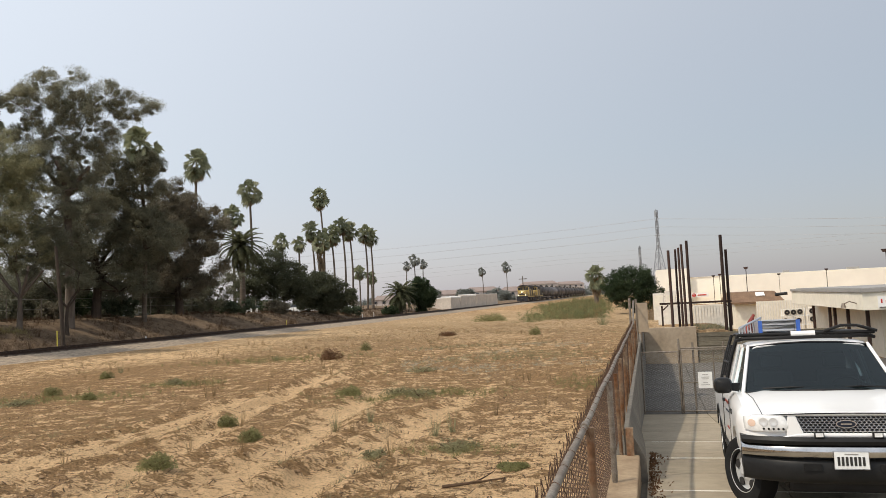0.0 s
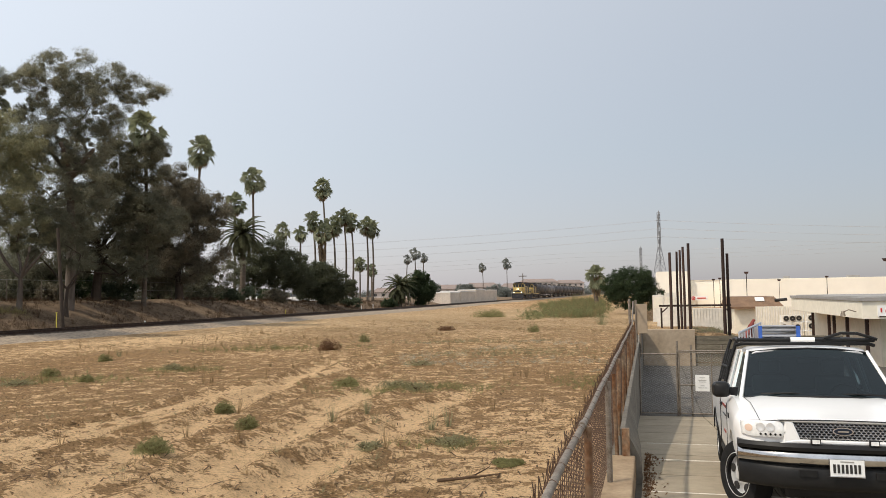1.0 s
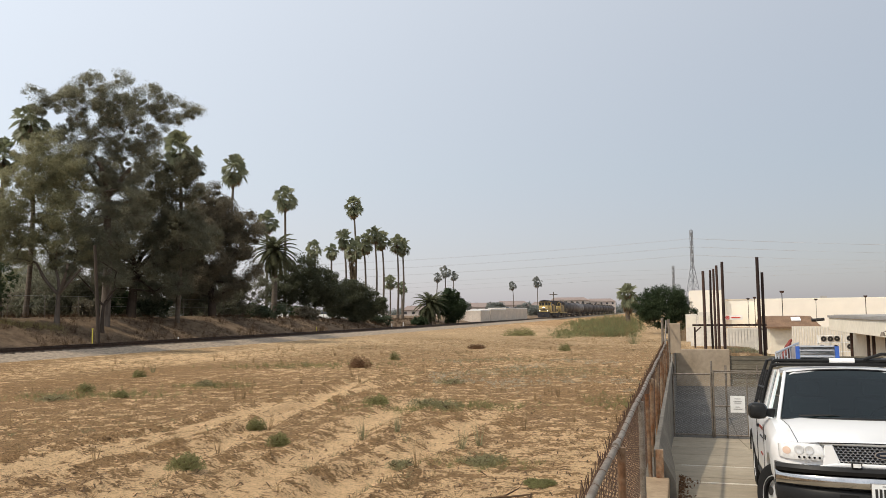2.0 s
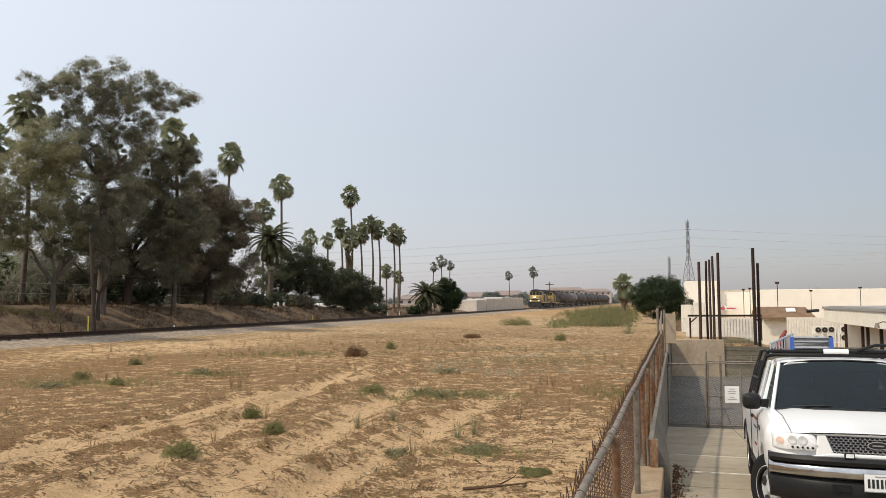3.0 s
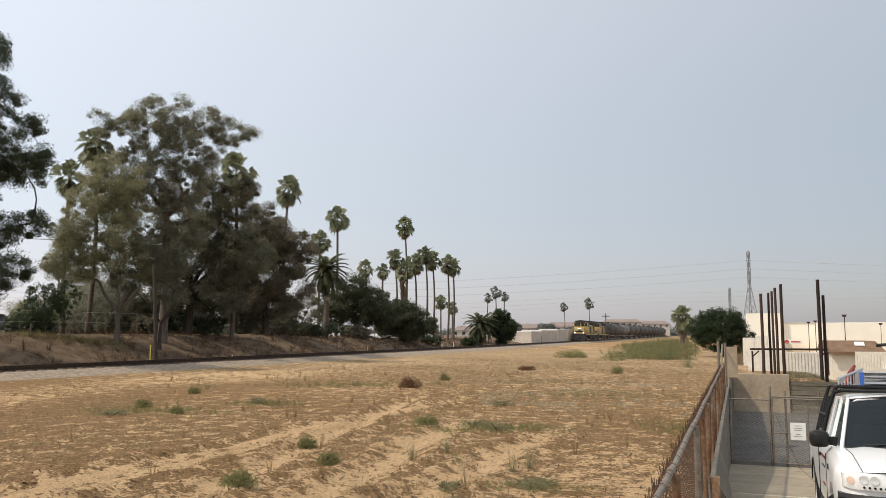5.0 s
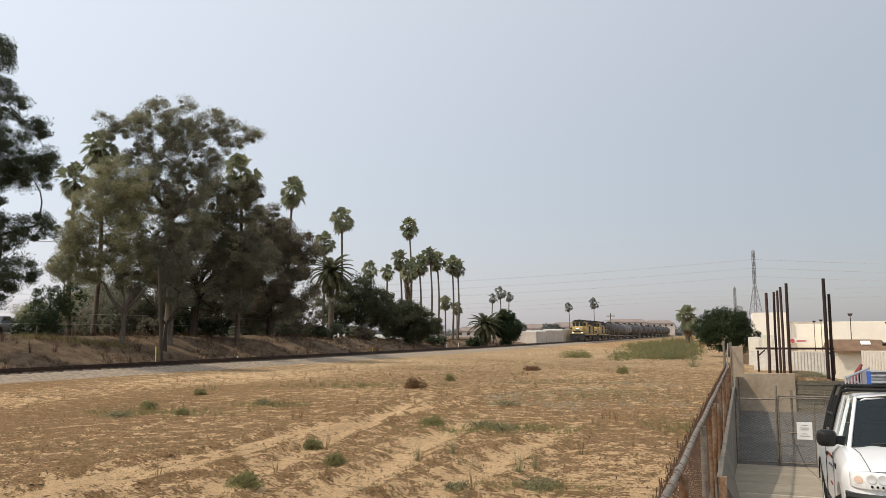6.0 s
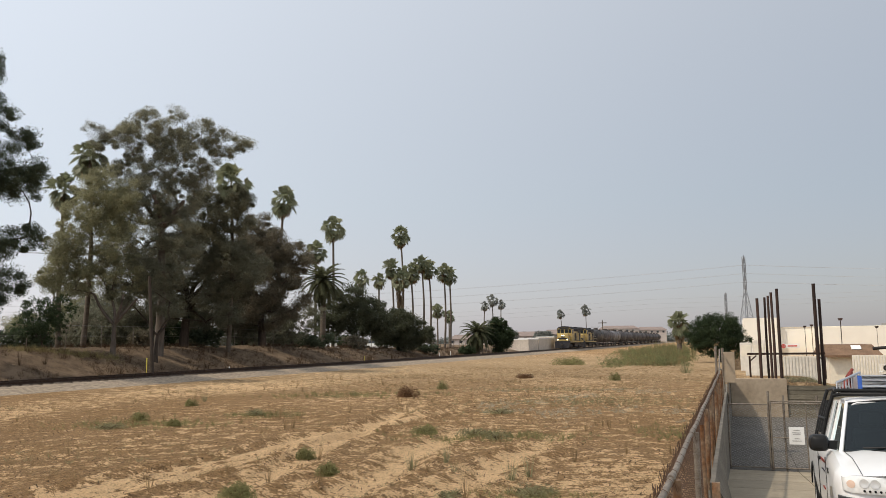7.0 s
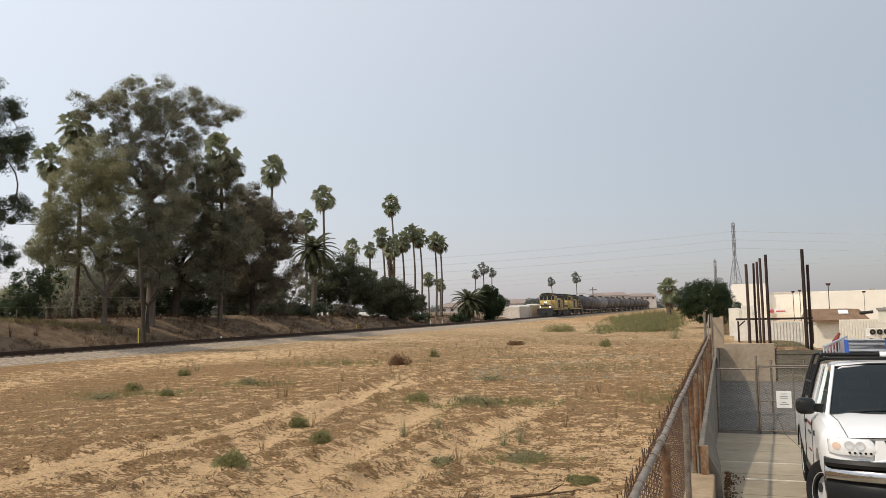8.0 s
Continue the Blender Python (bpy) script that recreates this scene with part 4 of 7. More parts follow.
    # unseen sump, axles and gearbox, added to keep light from under the truck
    part("oil_sump", Geo().box(-0.5, 0.5, 0.6, 1.7, 0.2, 0.36), M["dark"], t, bevel=0.04)
    part("front_axle", Geo().tube([(-0.75, 0.97, 0.34), (0.75, 0.97, 0.34)], 0.07, 8), M["dark"], t)
    part("rear_axle", Geo().tube([(-0.75, 4.48, 0.36), (0.75, 4.48, 0.36)], 0.08, 8), M["dark"], t)
    part("gearbox", Geo().box(-0.28, 0.28, 1.7, 3.4, 0.22, 0.36), M["dark"], t, bevel=0.04)
    for sx in (-1, 1):
        part("rocker_panel", Geo().box(min(sx * 0.84, sx * 0.95), max(sx * 0.84, sx * 0.95), 1.46, 3.95, 0.30, 0.47), M["blackplastic"], t, bevel=0.02)
    part("floor_pan", Geo().box(-0.85, 0.85, 0.35, 5.2, 0.36, 0.44), M["dark"], t)
    part("cab_back", Geo().box(-0.78, 0.78, 3.6, 3.64, 1.0, 1.18), M["truckwhite"], t)
    part("rear_window", Geo().loft([[(-0.72, 3.6, 1.18), (0.72, 3.6, 1.18)], [(-0.6, 3.6, 1.66), (0.6, 3.6, 1.66)]], closed=False), M["glass"], t)
    part("cabin_lining", Geo().box(-0.79, 0.79, 1.56, 3.58, 1.153, 1.168).box(-0.70, 0.70, 3.52, 3.56, 1.168, 1.62), M["cloth_dark"], t)
    part("headliner", Geo().loft([[(-0.62, y, z), (0.62, y, z), (0.62, y, z + 0.01), (-0.62, y, z + 0.01)] for y, z in ((2.04, 1.625), (2.3, 1.645), (3.5, 1.64))]), M["cloth"], t)
    part("inner_mirror", Geo().box(-0.12, 0.12, 1.93, 1.96, 1.52, 1.585), M["blackplastic"], t, bevel=0.01)
    part("dashboard", Geo().loft([[(-0.74, y, z), (0.74, y, z), (0.74, y, 0.9), (-0.74, y, 0.9)] for y, z in ((1.28, 1.155), (1.5, 1.17), (1.62, 1.12))]), M["blackplastic"], t)
    wheel_pts = [(0.38 + 0.18 * math.cos(a), 1.78 + 0.07 * math.sin(a), 1.14 + 0.15 * math.sin(a)) for a in [i * math.pi / 10 for i in range(21)]]
    part("steering_wheel", Geo().tube(wheel_pts, 0.014, 6), M["blackplastic"], t)
    for x in (-0.38, 0.38):
        seat = part("seat", Geo().loft([[(x + sx * w, y, z) for sx, z in ((-1, 0.95), (1, 0.95), (1, zt), (-1, zt))] for y, w, zt in ((2.35, 0.24, 1.34), (2.55, 0.22, 1.37))]), M["cloth"], t, bevel=0.04)
        part("headrest", Geo().box(x - 0.13, x + 0.13, 2.46, 2.58, 1.40, 1.55), M["cloth"], seat, bevel=0.03)
    for x0, x1 in ((-0.62, 0.02), (0.02, 0.70)):
        part("wiper", Geo().tube([(x0, 1.22 + 0.09 * abs(x0), 1.20), ((x0 + x1) / 2, 1.2, 1.215), (x1, 1.20 + 0.14 * abs(x1), 1.20)], 0.009, 5), M["blackplastic"], t)
    # ladder rack over cab and bed
    rack = part("ladder_rack", Geo().tube([(-0.78, 2.14, 1.862), (-0.70, 3.6, 1.90), (-0.64, 5.2, 1.90)], 0.022, 8).tube([(0.78, 2.14, 1.862), (0.70, 3.6, 1.90), (0.64, 5.2, 1.90)], 0.022, 8), M["blackplastic"], t, "black steel ladder rack", smooth=50)
    rack.location.z = -0.065
    for y, z, w in ((2.14, 1.868, 0.79), (2.7, 1.875, 0.75), (3.6, 1.90, 0.70), (5.1, 1.90, 0.65)):
        part("crossbar", Geo().tube([(-w, y, z), (w, y, z)], 0.021, 8), M["blackplastic"], rack, smooth=50)
    part("front_hoop", Geo().tube([(-0.80, 2.22, 1.805), (-0.72, 2.13, 1.825), (0.72, 2.13, 1.825), (0.80, 2.22, 1.805)], 0.022, 8), M["blackplastic"], rack, smooth=50)
    part("side_hoop", Geo().tube([(0.22, 2.12, 1.885), (0.42, 2.12, 1.95), (0.60, 2.12, 1.945), (0.82, 2.12, 1.875)], 0.018, 8), M["blackplastic"], rack, smooth=50)
    part("white_sleeve", Geo().tube([(-0.16, 2.14, 1.868), (0.12, 2.14, 1.868)], 0.034, 10), M["signwhite"], rack, "white pipe sleeve on the bar", smooth=50)
    for sx in (-1, 1):
        for y in (3.75, 5.1):
            part("rack_leg", Geo().tube([(sx * 0.90, y, 1.14), (sx * 0.78, y, 1.60), (sx * 0.67, y, 1.90)], 0.026, 8), M["blackplastic"], rack, smooth=50)
    for y in (3.75, 4.3, 4.8):
        part("rack_rail", Geo().tube([(-0.86, y, 1.30), (-0.73, y, 1.75)], 0.02, 6), M["blackplastic"], rack)
    part("rack_side_bar", Geo().tube([(-0.81, 3.7, 1.5), (-0.81, 5.15, 1.5)], 0.02, 6), M["blackplastic"], rack)
    lad = thing("aluminium_ladder", YARD @ pose(1.90, 8.06, -0.14, -3.9, 0, -1.7), "aluminium extension ladder with blue ends lying on the rack", "ladder")
    for lvl in (0, 1):
        z = 1.89 + 0.075 * lvl
        for x in (-0.62, -0.18):
            part("ladder_rail", Geo().box(x - 0.016, x + 0.016, 2.4 + 0.05 * lvl, 5.6, z, z + 0.075), M["alu"], lad)
            part("end_cap", Geo().box(x - 0.022, x + 0.022, 2.37, 2.42, z - 0.004, z + 0.079), M["bluecap"], lad, "blue plastic end cap")
        for i in range(11):
            part("rung", Geo().tube([(-0.61, 2.55 + 0.29 * i, z + 0.037), (-0.19, 2.55 + 0.29 * i, z + 0.037)], 0.016, 8), M["alu"], lad)
    part("tray_sheet", Geo().box(-0.60, -0.2, 2.44, 5.4, 2.04, 2.056), M["alu"], lad)
    side = thing("step_ladder", YARD @ pose(2.02, 8.06, -0.14, -3.9, 0, -1.7), "small ladder with red straps tied to the rack side", "ladder")
    for z in (1.90, 2.06):
        part("ladder_rail", Geo().tube([(-0.98, 2.55, z - 0.10), (-0.64, 3.3, z + 0.05)], 0.014, 6), M["alu"], side)
    for i in range(9):
        k = i / 8
        part("rung", Geo().tube([(-0.98 + 0.34 * k, 2.55 + 0.75 * k, 1.80 + 0.15 * k), (-0.98 + 0.34 * k, 2.55 + 0.75 * k, 1.96 + 0.15 * k)], 0.009, 6), M["alu"], side)
    for k in range(6):
        z = 1.90 + 0.035 * k
        part("strap", Geo().tube([(-0.90 + 0.02 * k, 2.85 + 0.08 * k, z - 0.03), (-0.82 + 0.02 * k, 3.05 + 0.07 * k, z + 0.07), (-0.74, 3.3 + 0.05 * k, z + 0.02)], 0.022, 6), M["strap"], side, "red strap", smooth=50)


build_truck()


# ---- train ----
M.update({
    "locoyellow": mat("loco_yellow", (0.60, 0.43, 0.14), (0.34, 0.245, 0.10), rough=0.5, scale=0.8, grime=0.25),
    "locopale": mat("loco_faded_yellow", (0.46, 0.37, 0.19), (0.27, 0.215, 0.12), rough=0.6, scale=0.7, grime=0.3),
    "locoblue": mat("loco_blue", (0.058, 0.055, 0.058), (0.036, 0.035, 0.038), rough=0.85, spec=0.1, scale=0.8, grime=0.3),
    "bogie": mat("bogie_grime", (0.075, 0.062, 0.052), (0.045, 0.038, 0.033), rough=0.8, scale=2),
    # tank colours are lifted to stand in for haze over the train
    "tank": mat("tank_black_hazed", (0.115, 0.105, 0.105), (0.072, 0.067, 0.067), rough=0.65, scale=0.6, grime=0.35, objvar=0.35),
    "tankgrey": mat("tank_grey", (0.25, 0.24, 0.245), (0.17, 0.165, 0.168), rough=0.55, scale=0.6, grime=0.3),
    "headlamp": glow_mat("lit_headlamp", (1.0, 0.86, 0.6), 3.5),
    "hand": mat("grab_rail", (0.30, 0.275, 0.22), rough=0.6),
})


def build_bogie(parent, y, axles=2):
    b = part("bogie", Geo().box(-1.1, 1.1, y - 1.3, y + 1.3, 0.35, 0.85).box(-1.25, -1.05, y - 1.6, y + 1.6, 0.4, 0.75).box(1.05, 1.25, y - 1.6, y + 1.6, 0.4, 0.75), M["bogie"], parent)
    for i in range(axles):
        yy = y - 0.95 + 1.9 * i / max(1, axles - 1)
        w = Geo()
        for x in (-0.78, 0.78):
            w.tube([(x - 0.07, yy, 0.46), (x + 0.07, yy, 0.46)], 0.46, 16)
        w.tube([(-0.7, yy, 0.46), (0.7, yy, 0.46)], 0.09, 8)
        part("wheelset", w, M["bogie"], b)


def build_loco(pale):
    """A four-axle road switcher, nose at y = 0, rails at z = 0."""
    body, L = M["locopale" if pale else "locoyellow"], 18.0
    t = thing("diesel_locomotive", None, "faded yellow and dark blue diesel locomotive pulling the train" if pale else "yellow and blue diesel locomotive with lit headlights leading", "locomotive", "locomotives")
    part("underframe", Geo().box(-1.5, 1.5, 0.3, L - 0.3, 1.05, 1.5), M["locoblue"], t, bevel=0.04)
    part("side_stripe", Geo().box(-1.53, 1.53, 0.9, L - 0.9, 1.22, 1.42), M["locoyellow"], t)
    part("nose", Geo().loft([[(-1.0, y, 1.5), (1.0, y, 1.5), (1.0, y, zt - 0.2), (0.75, y, zt), (-0.75, y, zt), (-1.0, y, zt - 0.2)] for y, zt in ((1.1, 2.85), (1.25, 3.0), (3.0, 3.1))]), M["locoyellow"], t, bevel=0.05)
    part("nose_band", Geo().box(-1.01, 1.01, 1.07, 1.24, 1.86, 2.14), M["locoblue"], t)
    part("nose_door", Geo().box(-0.3, 0.3, 1.06, 1.12, 2.2, 2.5), M["bogie"], t)
    part("front_rail", Geo().tube([(-1.4, 0.4, 1.3), (-1.4, 0.4, 2.35), (1.4, 0.4, 2.35), (1.4, 0.4, 1.3)], 0.035, 5), M["hand"], t)
    cab = part("cab", Geo().loft([[(-1.52, y, 1.5), (1.52, y, 1.5), (1.52, y, 3.9), (1.1, y, 4.35), (0, y, 4.5), (-1.1, y, 4.35), (-1.52, y, 3.9)] for y in (2.9, 5.0)]), M["locoyellow"], t, bevel=0.04)
    part("number_board", Geo().box(-0.95, 0.95, 2.8, 2.9, 3.92, 4.12), M["dark"], cab)
    part("cab_roof", Geo().loft([[(-1.56, y, 3.88), (-1.12, y, 4.38), (0, y, 4.54), (1.12, y, 4.38), (1.56, y, 3.88), (1.1, y, 4.2), (-1.1, y, 4.2)] for y in (2.75, 5.1)]), M["locoblue"], t)
    for x0, x1 in ((-1.40, -0.85), (-0.75, -0.1), (0.1, 0.75), (0.85, 1.40)):
        part("cab_window", Geo().box(x0, x1, 2.86, 2.9, 3.12, 3.86), M["glassdark"], cab)
    for sx in (-1, 1):
        part("side_window", Geo().box(min(sx * 1.5, sx * 1.55), max(sx * 1.5, sx * 1.55), 3.3, 4.6, 3.0, 3.75), M["glassdark"], cab)
        part("ditch_light", Geo().tube([(sx * 0.95, 0.62, 1.78), (sx * 0.95, 0.72, 1.78)], 0.12, 10), M["glassdark" if pale else "headlamp"], t, "round headlight")
        part("hand_rail", Geo().tube([(sx * 1.45, 0.5, 2.4), (sx * 1.45, 2.7, 2.4)], 0.03, 5).tube([(sx * 1.45, 5.2, 2.5), (sx * 1.45, L - 0.5, 2.5)], 0.03, 5), M["hand"], t)
        for k in range(9):
            y = 0.5 if k == 0 else 5.2 + (L - 5.7) * (k - 1) / 7
            part("rail_post", Geo().tube([(sx * 1.45, y, 1.5), (sx * 1.45, y, 2.5)], 0.028, 5), M["hand"], t)
        part("step_well", Geo().box(min(sx * 1.05, sx * 1.5), max(sx * 1.05, sx * 1.5), 0.25, 0.95, 0.45, 1.1), M["bogie"], t)
        for k in range(6):
            y = 6.0 + 1.75 * k
            part("hood_door", Geo().box(min(sx * 0.94, sx * 0.97), max(sx * 0.94, sx * 0.97), y, y + 1.55, 1.6, 3.15), M["locoblue" if k in (2, 5) else "locopale" if k % 2 else "locoyellow"], t)
        part("radiator_grille", Geo().box(min(sx * 0.94, sx * 0.98), max(sx * 0.94, sx * 0.98), 13.2, 16.2, 3.2, 3.85), M["dark"], t)
        part("air_intake", Geo().box(min(sx * 0.94, sx * 0.98), max(sx * 0.94, sx * 0.98), 5.6, 7.6, 3.0, 3.8), M["dark"], t)
    part("head_lamp", Geo().tube([(-0.17, 1.0, 2.62), (-0.17, 1.1, 2.62)], 0.11, 10).tube([(0.17, 1.0, 2.62), (0.17, 1.1, 2.62)], 0.11, 10), M["glassdark" if pale else "headlamp"], t, "round headlight")
    part("hood", Geo().loft([[(-0.93, y, 1.5), (0.93, y, 1.5), (0.93, y, 3.95), (0.7, y, 4.2), (-0.7, y, 4.2), (-0.93, y, 3.95)] for y in (5.0, L - 1.0)]), body, t, bevel=0.03)
    part("hood_top", Geo().loft([[(-0.96, y, 3.5), (-0.96, y, 3.98), (-0.7, y, 4.24), (0.7, y, 4.24), (0.96, y, 3.98), (0.96, y, 3.5)] for y in (5.1, L - 0.95)]), M["locoblue"], t)
    for y in (14.2, 15.6):
        part("roof_fan", Geo().tube([(0, y, 4.22), (0, y, 4.48)], 0.6, 14), M["locoblue"], t)
    part("exhaust_stack", Geo().box(-0.3, 0.3, 9.5, 10.4, 4.2, 4.5), M["bogie"], t)
    part("fuel_tank", Geo().box(-1.35, 1.35, 7.0, 11.0, 0.35, 1.05), M["bogie"], t, bevel=0.1)
    part("pilot", Geo().prism([(0.1, 0.12), (0.35, 0.12), (0.45, 1.1), (0.25, 1.1)], 0, -1.4, 1.4), M["locoblue"], t)
    part("coupler", Geo().box(-0.15, 0.15, -0.35, 0.4, 0.65, 0.95), M["bogie"], t)
    for y in (3.6, 14.6):
        build_bogie(t, y, 2)
    return t


def build_tank_car(grey):
    t = thing("tank_car", None, "grey riveted railway tank car with walkway" if grey else "black railway tank car with walkway and ladder", "tank car", "tank cars")
    L = 16.5
    prof = [(0.7, 0.0), (0.75, 0.7), (0.95, 1.15), (1.3, 1.42), (1.8, 1.52), (L - 1.8, 1.52), (L - 1.3, 1.42), (L - 0.95, 1.15), (L - 0.75, 0.7), (L - 0.7, 0.0)]
    part("tank", Geo().loft([[(r * math.cos(a), y, 2.75 + r * math.sin(a)) for a in [i * math.pi / 12 for i in range(24)]] for y, r in prof]), M["tankgrey" if grey else "tank"], t, smooth=40)
    part("sill", Geo().box(-0.35, 0.35, 0, L, 0.95, 1.3).box(-1.4, 1.4, 0.2, 0.8, 1.0, 1.25).box(-1.4, 1.4, L - 0.8, L - 0.2, 1.0, 1.25), M["bogie"], t)
    part("dome", Geo().tube([(0, L / 2, 4.2), (0, L / 2, 4.65)], 0.55, 14), M["bogie"], t)
    part("walkway", Geo().box(-1.1, 1.1, L / 2 - 1.4, L / 2 + 1.4, 4.1, 4.16), M["bogie"], t)
    part("walkway_rail", Geo().tube([(-1.1, L / 2 - 1.4, 4.9), (1.1, L / 2 - 1.4, 4.9), (1.1, L / 2 + 1.4, 4.9), (-1.1, L / 2 + 1.4, 4.9), (-1.1, L / 2 - 1.4, 4.9)], 0.03, 5), M["hand"], t)
    for sx in (-1, 1):
        part("ladder", Geo().tube([(sx * 1.56, L / 2 - 0.25, 1.2), (sx * 1.56, L / 2 - 0.25, 2.8), (sx * 1.1, L / 2 - 0.25, 4.1)], 0.03, 5).tube([(sx * 1.56, L / 2 + 0.25, 1.2), (sx * 1.56, L / 2 + 0.25, 2.8), (sx * 1.1, L / 2 + 0.25, 4.1)], 0.03, 5), M["hand"], t)
        part("end_rail", Geo().tube([(sx * 1.4, 0.4, 1.1), (sx * 1.4, 0.4, 2.0), (-sx * 0.1, 0.4, 2.0)], 0.03, 5), M["hand"], t)
    for k in range(3):
        part("tank_band", Geo().tube([(1.535 * math.cos(a), 3.2 + 5.0 * k, 2.75 + 1.535 * math.sin(a)) for a in [i * math.pi / 12 for i in range(25)]], 0.035, 4), M["bogie"], t)
    for y in (2.0, L - 2.0):
        build_bogie(t, y, 2)
    return t


# distance along the track for each y, to set the cars one behind another
ARC = [(100.0, 0.0)]
while ARC[-1][0] < 700:
    y = ARC[-1][0]
    ARC.append((y + 0.5, ARC[-1][1] + math.hypot(0.5, track_x(y + 0.5) - track_x(y))))


def arc_at(y):
    return float(np.interp(y, [a for a, b in ARC], [b for a, b in ARC]))


def place_on_track(a, length):
    """The pose of a car whose front is a metres along the track."""
    ys, ds = [p for p, q in ARC], [q for p, q in ARC]
    y0, y1 = float(np.interp(a + 2, ds, ys)), float(np.interp(a + length - 2, ds, ys))
    x0, x1 = track_x(y0) - 0.75, track_x(y1) - 0.75
    d = Vector((x1 - x0, y1 - y0, 0)).normalized()
    return pose(x0 - d.x * 2, y0 - d.y * 2, RAIL_Z, 0, 0, math.degrees(math.atan2(-d.x, d.y)))


TRAIN_Y = ((0, 212.6), (1, 204.9), (2, 197.1), (3, 189.3), (4, 181.6), (5, 174), (6, 166.3), (7, 158.5), (8, 150.6))
TRAIN = []
_back = 0.0
for k in range(15):
    if k == 0:
        ob, length = build_loco(False), 18.0
    elif k == 1:
        ob, length = build_loco(True), 18.0
    elif k == 2:
        ob = first_tank = build_tank_car(False)
        length = 16.5
    elif k == 4:
        ob, length = build_tank_car(True), 16.5
    else:
        ob, length = copy_thing(first_tank, Matrix()), 16.5
    TRAIN.append((ob, _back, length))
    _back += length + 0.9


def motions():
    """The train rolls along its track towards the camera."""
    for car, back, length in TRAIN:
        walk(car, [(t, place_on_track(arc_at(y) + back, length)) for t, y in TRAIN_Y])


# ---- trees ----
M.update({
    "bark_euc": mat("eucalyptus_bark", (0.19, 0.155, 0.125), (0.10, 0.08, 0.065), rough=0.9, scale=0.8, stretch=(1, 1, 0.3), grime=0.3),
    "bark_dark": mat("dark_bark", (0.085, 0.063, 0.047), (0.05, 0.038, 0.029), rough=0.9, scale=1.5, stretch=(1, 1, 0.3), grime=0.3),
    "bark_palm": mat("palm_bark", (0.14, 0.112, 0.085), (0.085, 0.067, 0.05), rough=0.9, scale=1.5, stretch=(0.4, 0.4, 3)),
    "leaf_euc": leaf_mat("eucalyptus_leaf", (0.31, 0.30, 0.21), (0.20, 0.198, 0.145)),
    "leaf_euc_olive": leaf_mat("olive_leaf", (0.36, 0.345, 0.205), (0.24, 0.235, 0.145)),
    "leaf_dark": leaf_mat("dark_leaf", (0.225, 0.218, 0.15), (0.145, 0.143, 0.10)),
    "leaf_oak": leaf_mat("oak_leaf", (0.135, 0.142, 0.088), (0.082, 0.088, 0.056)),
    "leaf_rust": leaf_mat("brownish_leaf", (0.25, 0.216, 0.155), (0.155, 0.143, 0.105)),
    "leaf_pine": leaf_mat("deep_green_leaf", (0.115, 0.135, 0.085), (0.068, 0.084, 0.054)),
    "leaf_ficus": leaf_mat("ficus_leaf", (0.075, 0.10, 0.05), (0.042, 0.06, 0.032)),
    "leaf_palm": leaf_mat("palm_leaf", (0.27, 0.275, 0.165), (0.15, 0.17, 0.10), rough=0.45, spec=0.35),
    "leaf_date": leaf_mat("date_palm_leaf", (0.115, 0.118, 0.065), (0.065, 0.07, 0.04)),
    # pale and grey because the haze of distance is mixed into the colour
    "leaf_far": leaf_mat("haze_tinted_leaf", (0.27, 0.28, 0.25), (0.19, 0.20, 0.18)),
    "palm_dead": leaf_mat("dead_palm_leaf", (0.33, 0.25, 0.16), (0.22, 0.16, 0.10)),
    "weed": leaf_mat("green_weed", (0.29, 0.27, 0.12), (0.19, 0.185, 0.08)),
    "weed_grey": leaf_mat("grey_green_weed", (0.31, 0.285, 0.16), (0.21, 0.20, 0.11)),
    "weed_red": leaf_mat("rusty_tumbleweed", (0.23, 0.13, 0.07), (0.13, 0.075, 0.045)),
    "weed_tall": leaf_mat("tall_weed", (0.25, 0.25, 0.115), (0.16, 0.168, 0.08)),
    "weed_pale": leaf_mat("pale_grey_weed", (0.46, 0.43, 0.33), (0.31, 0.295, 0.22)),
    "bank_grass": leaf_mat("yellowed_grass", (0.34, 0.285, 0.135), (0.23, 0.19, 0.09)),
    "straw": leaf_mat("dry_straw", (0.36, 0.25, 0.13), (0.23, 0.155, 0.08)),
    "twig": mat("dead_twig", (0.125, 0.082, 0.05), (0.07, 0.046, 0.03), rough=0.95, scale=5, island=0.4, spec=0.03),
    "clod": mat("soil_clod", (0.34, 0.22, 0.12), (0.21, 0.135, 0.072), rough=0.95, scale=5, island=0.3),
})
RNG = np.random.default_rng(7)


def quads_mesh(name, v, material, per=4):
    """One mesh of many loose faces, per corners each."""
    n = len(v) // per
    me = bpy.data.meshes.new(name)
    me.vertices.add(len(v))
    me.vertices.foreach_set("co", np.asarray(v, dtype=np.float32).ravel())
    me.loops.add(n * per)
    me.loops.foreach_set("vertex_index", np.arange(n * per, dtype=np.int32))
    me.polygons.add(n)
    me.polygons.foreach_set("loop_start", np.arange(0, n * per, per, dtype=np.int32))
    me.materials.append(material)
    me.update(calc_edges=True)
    return me


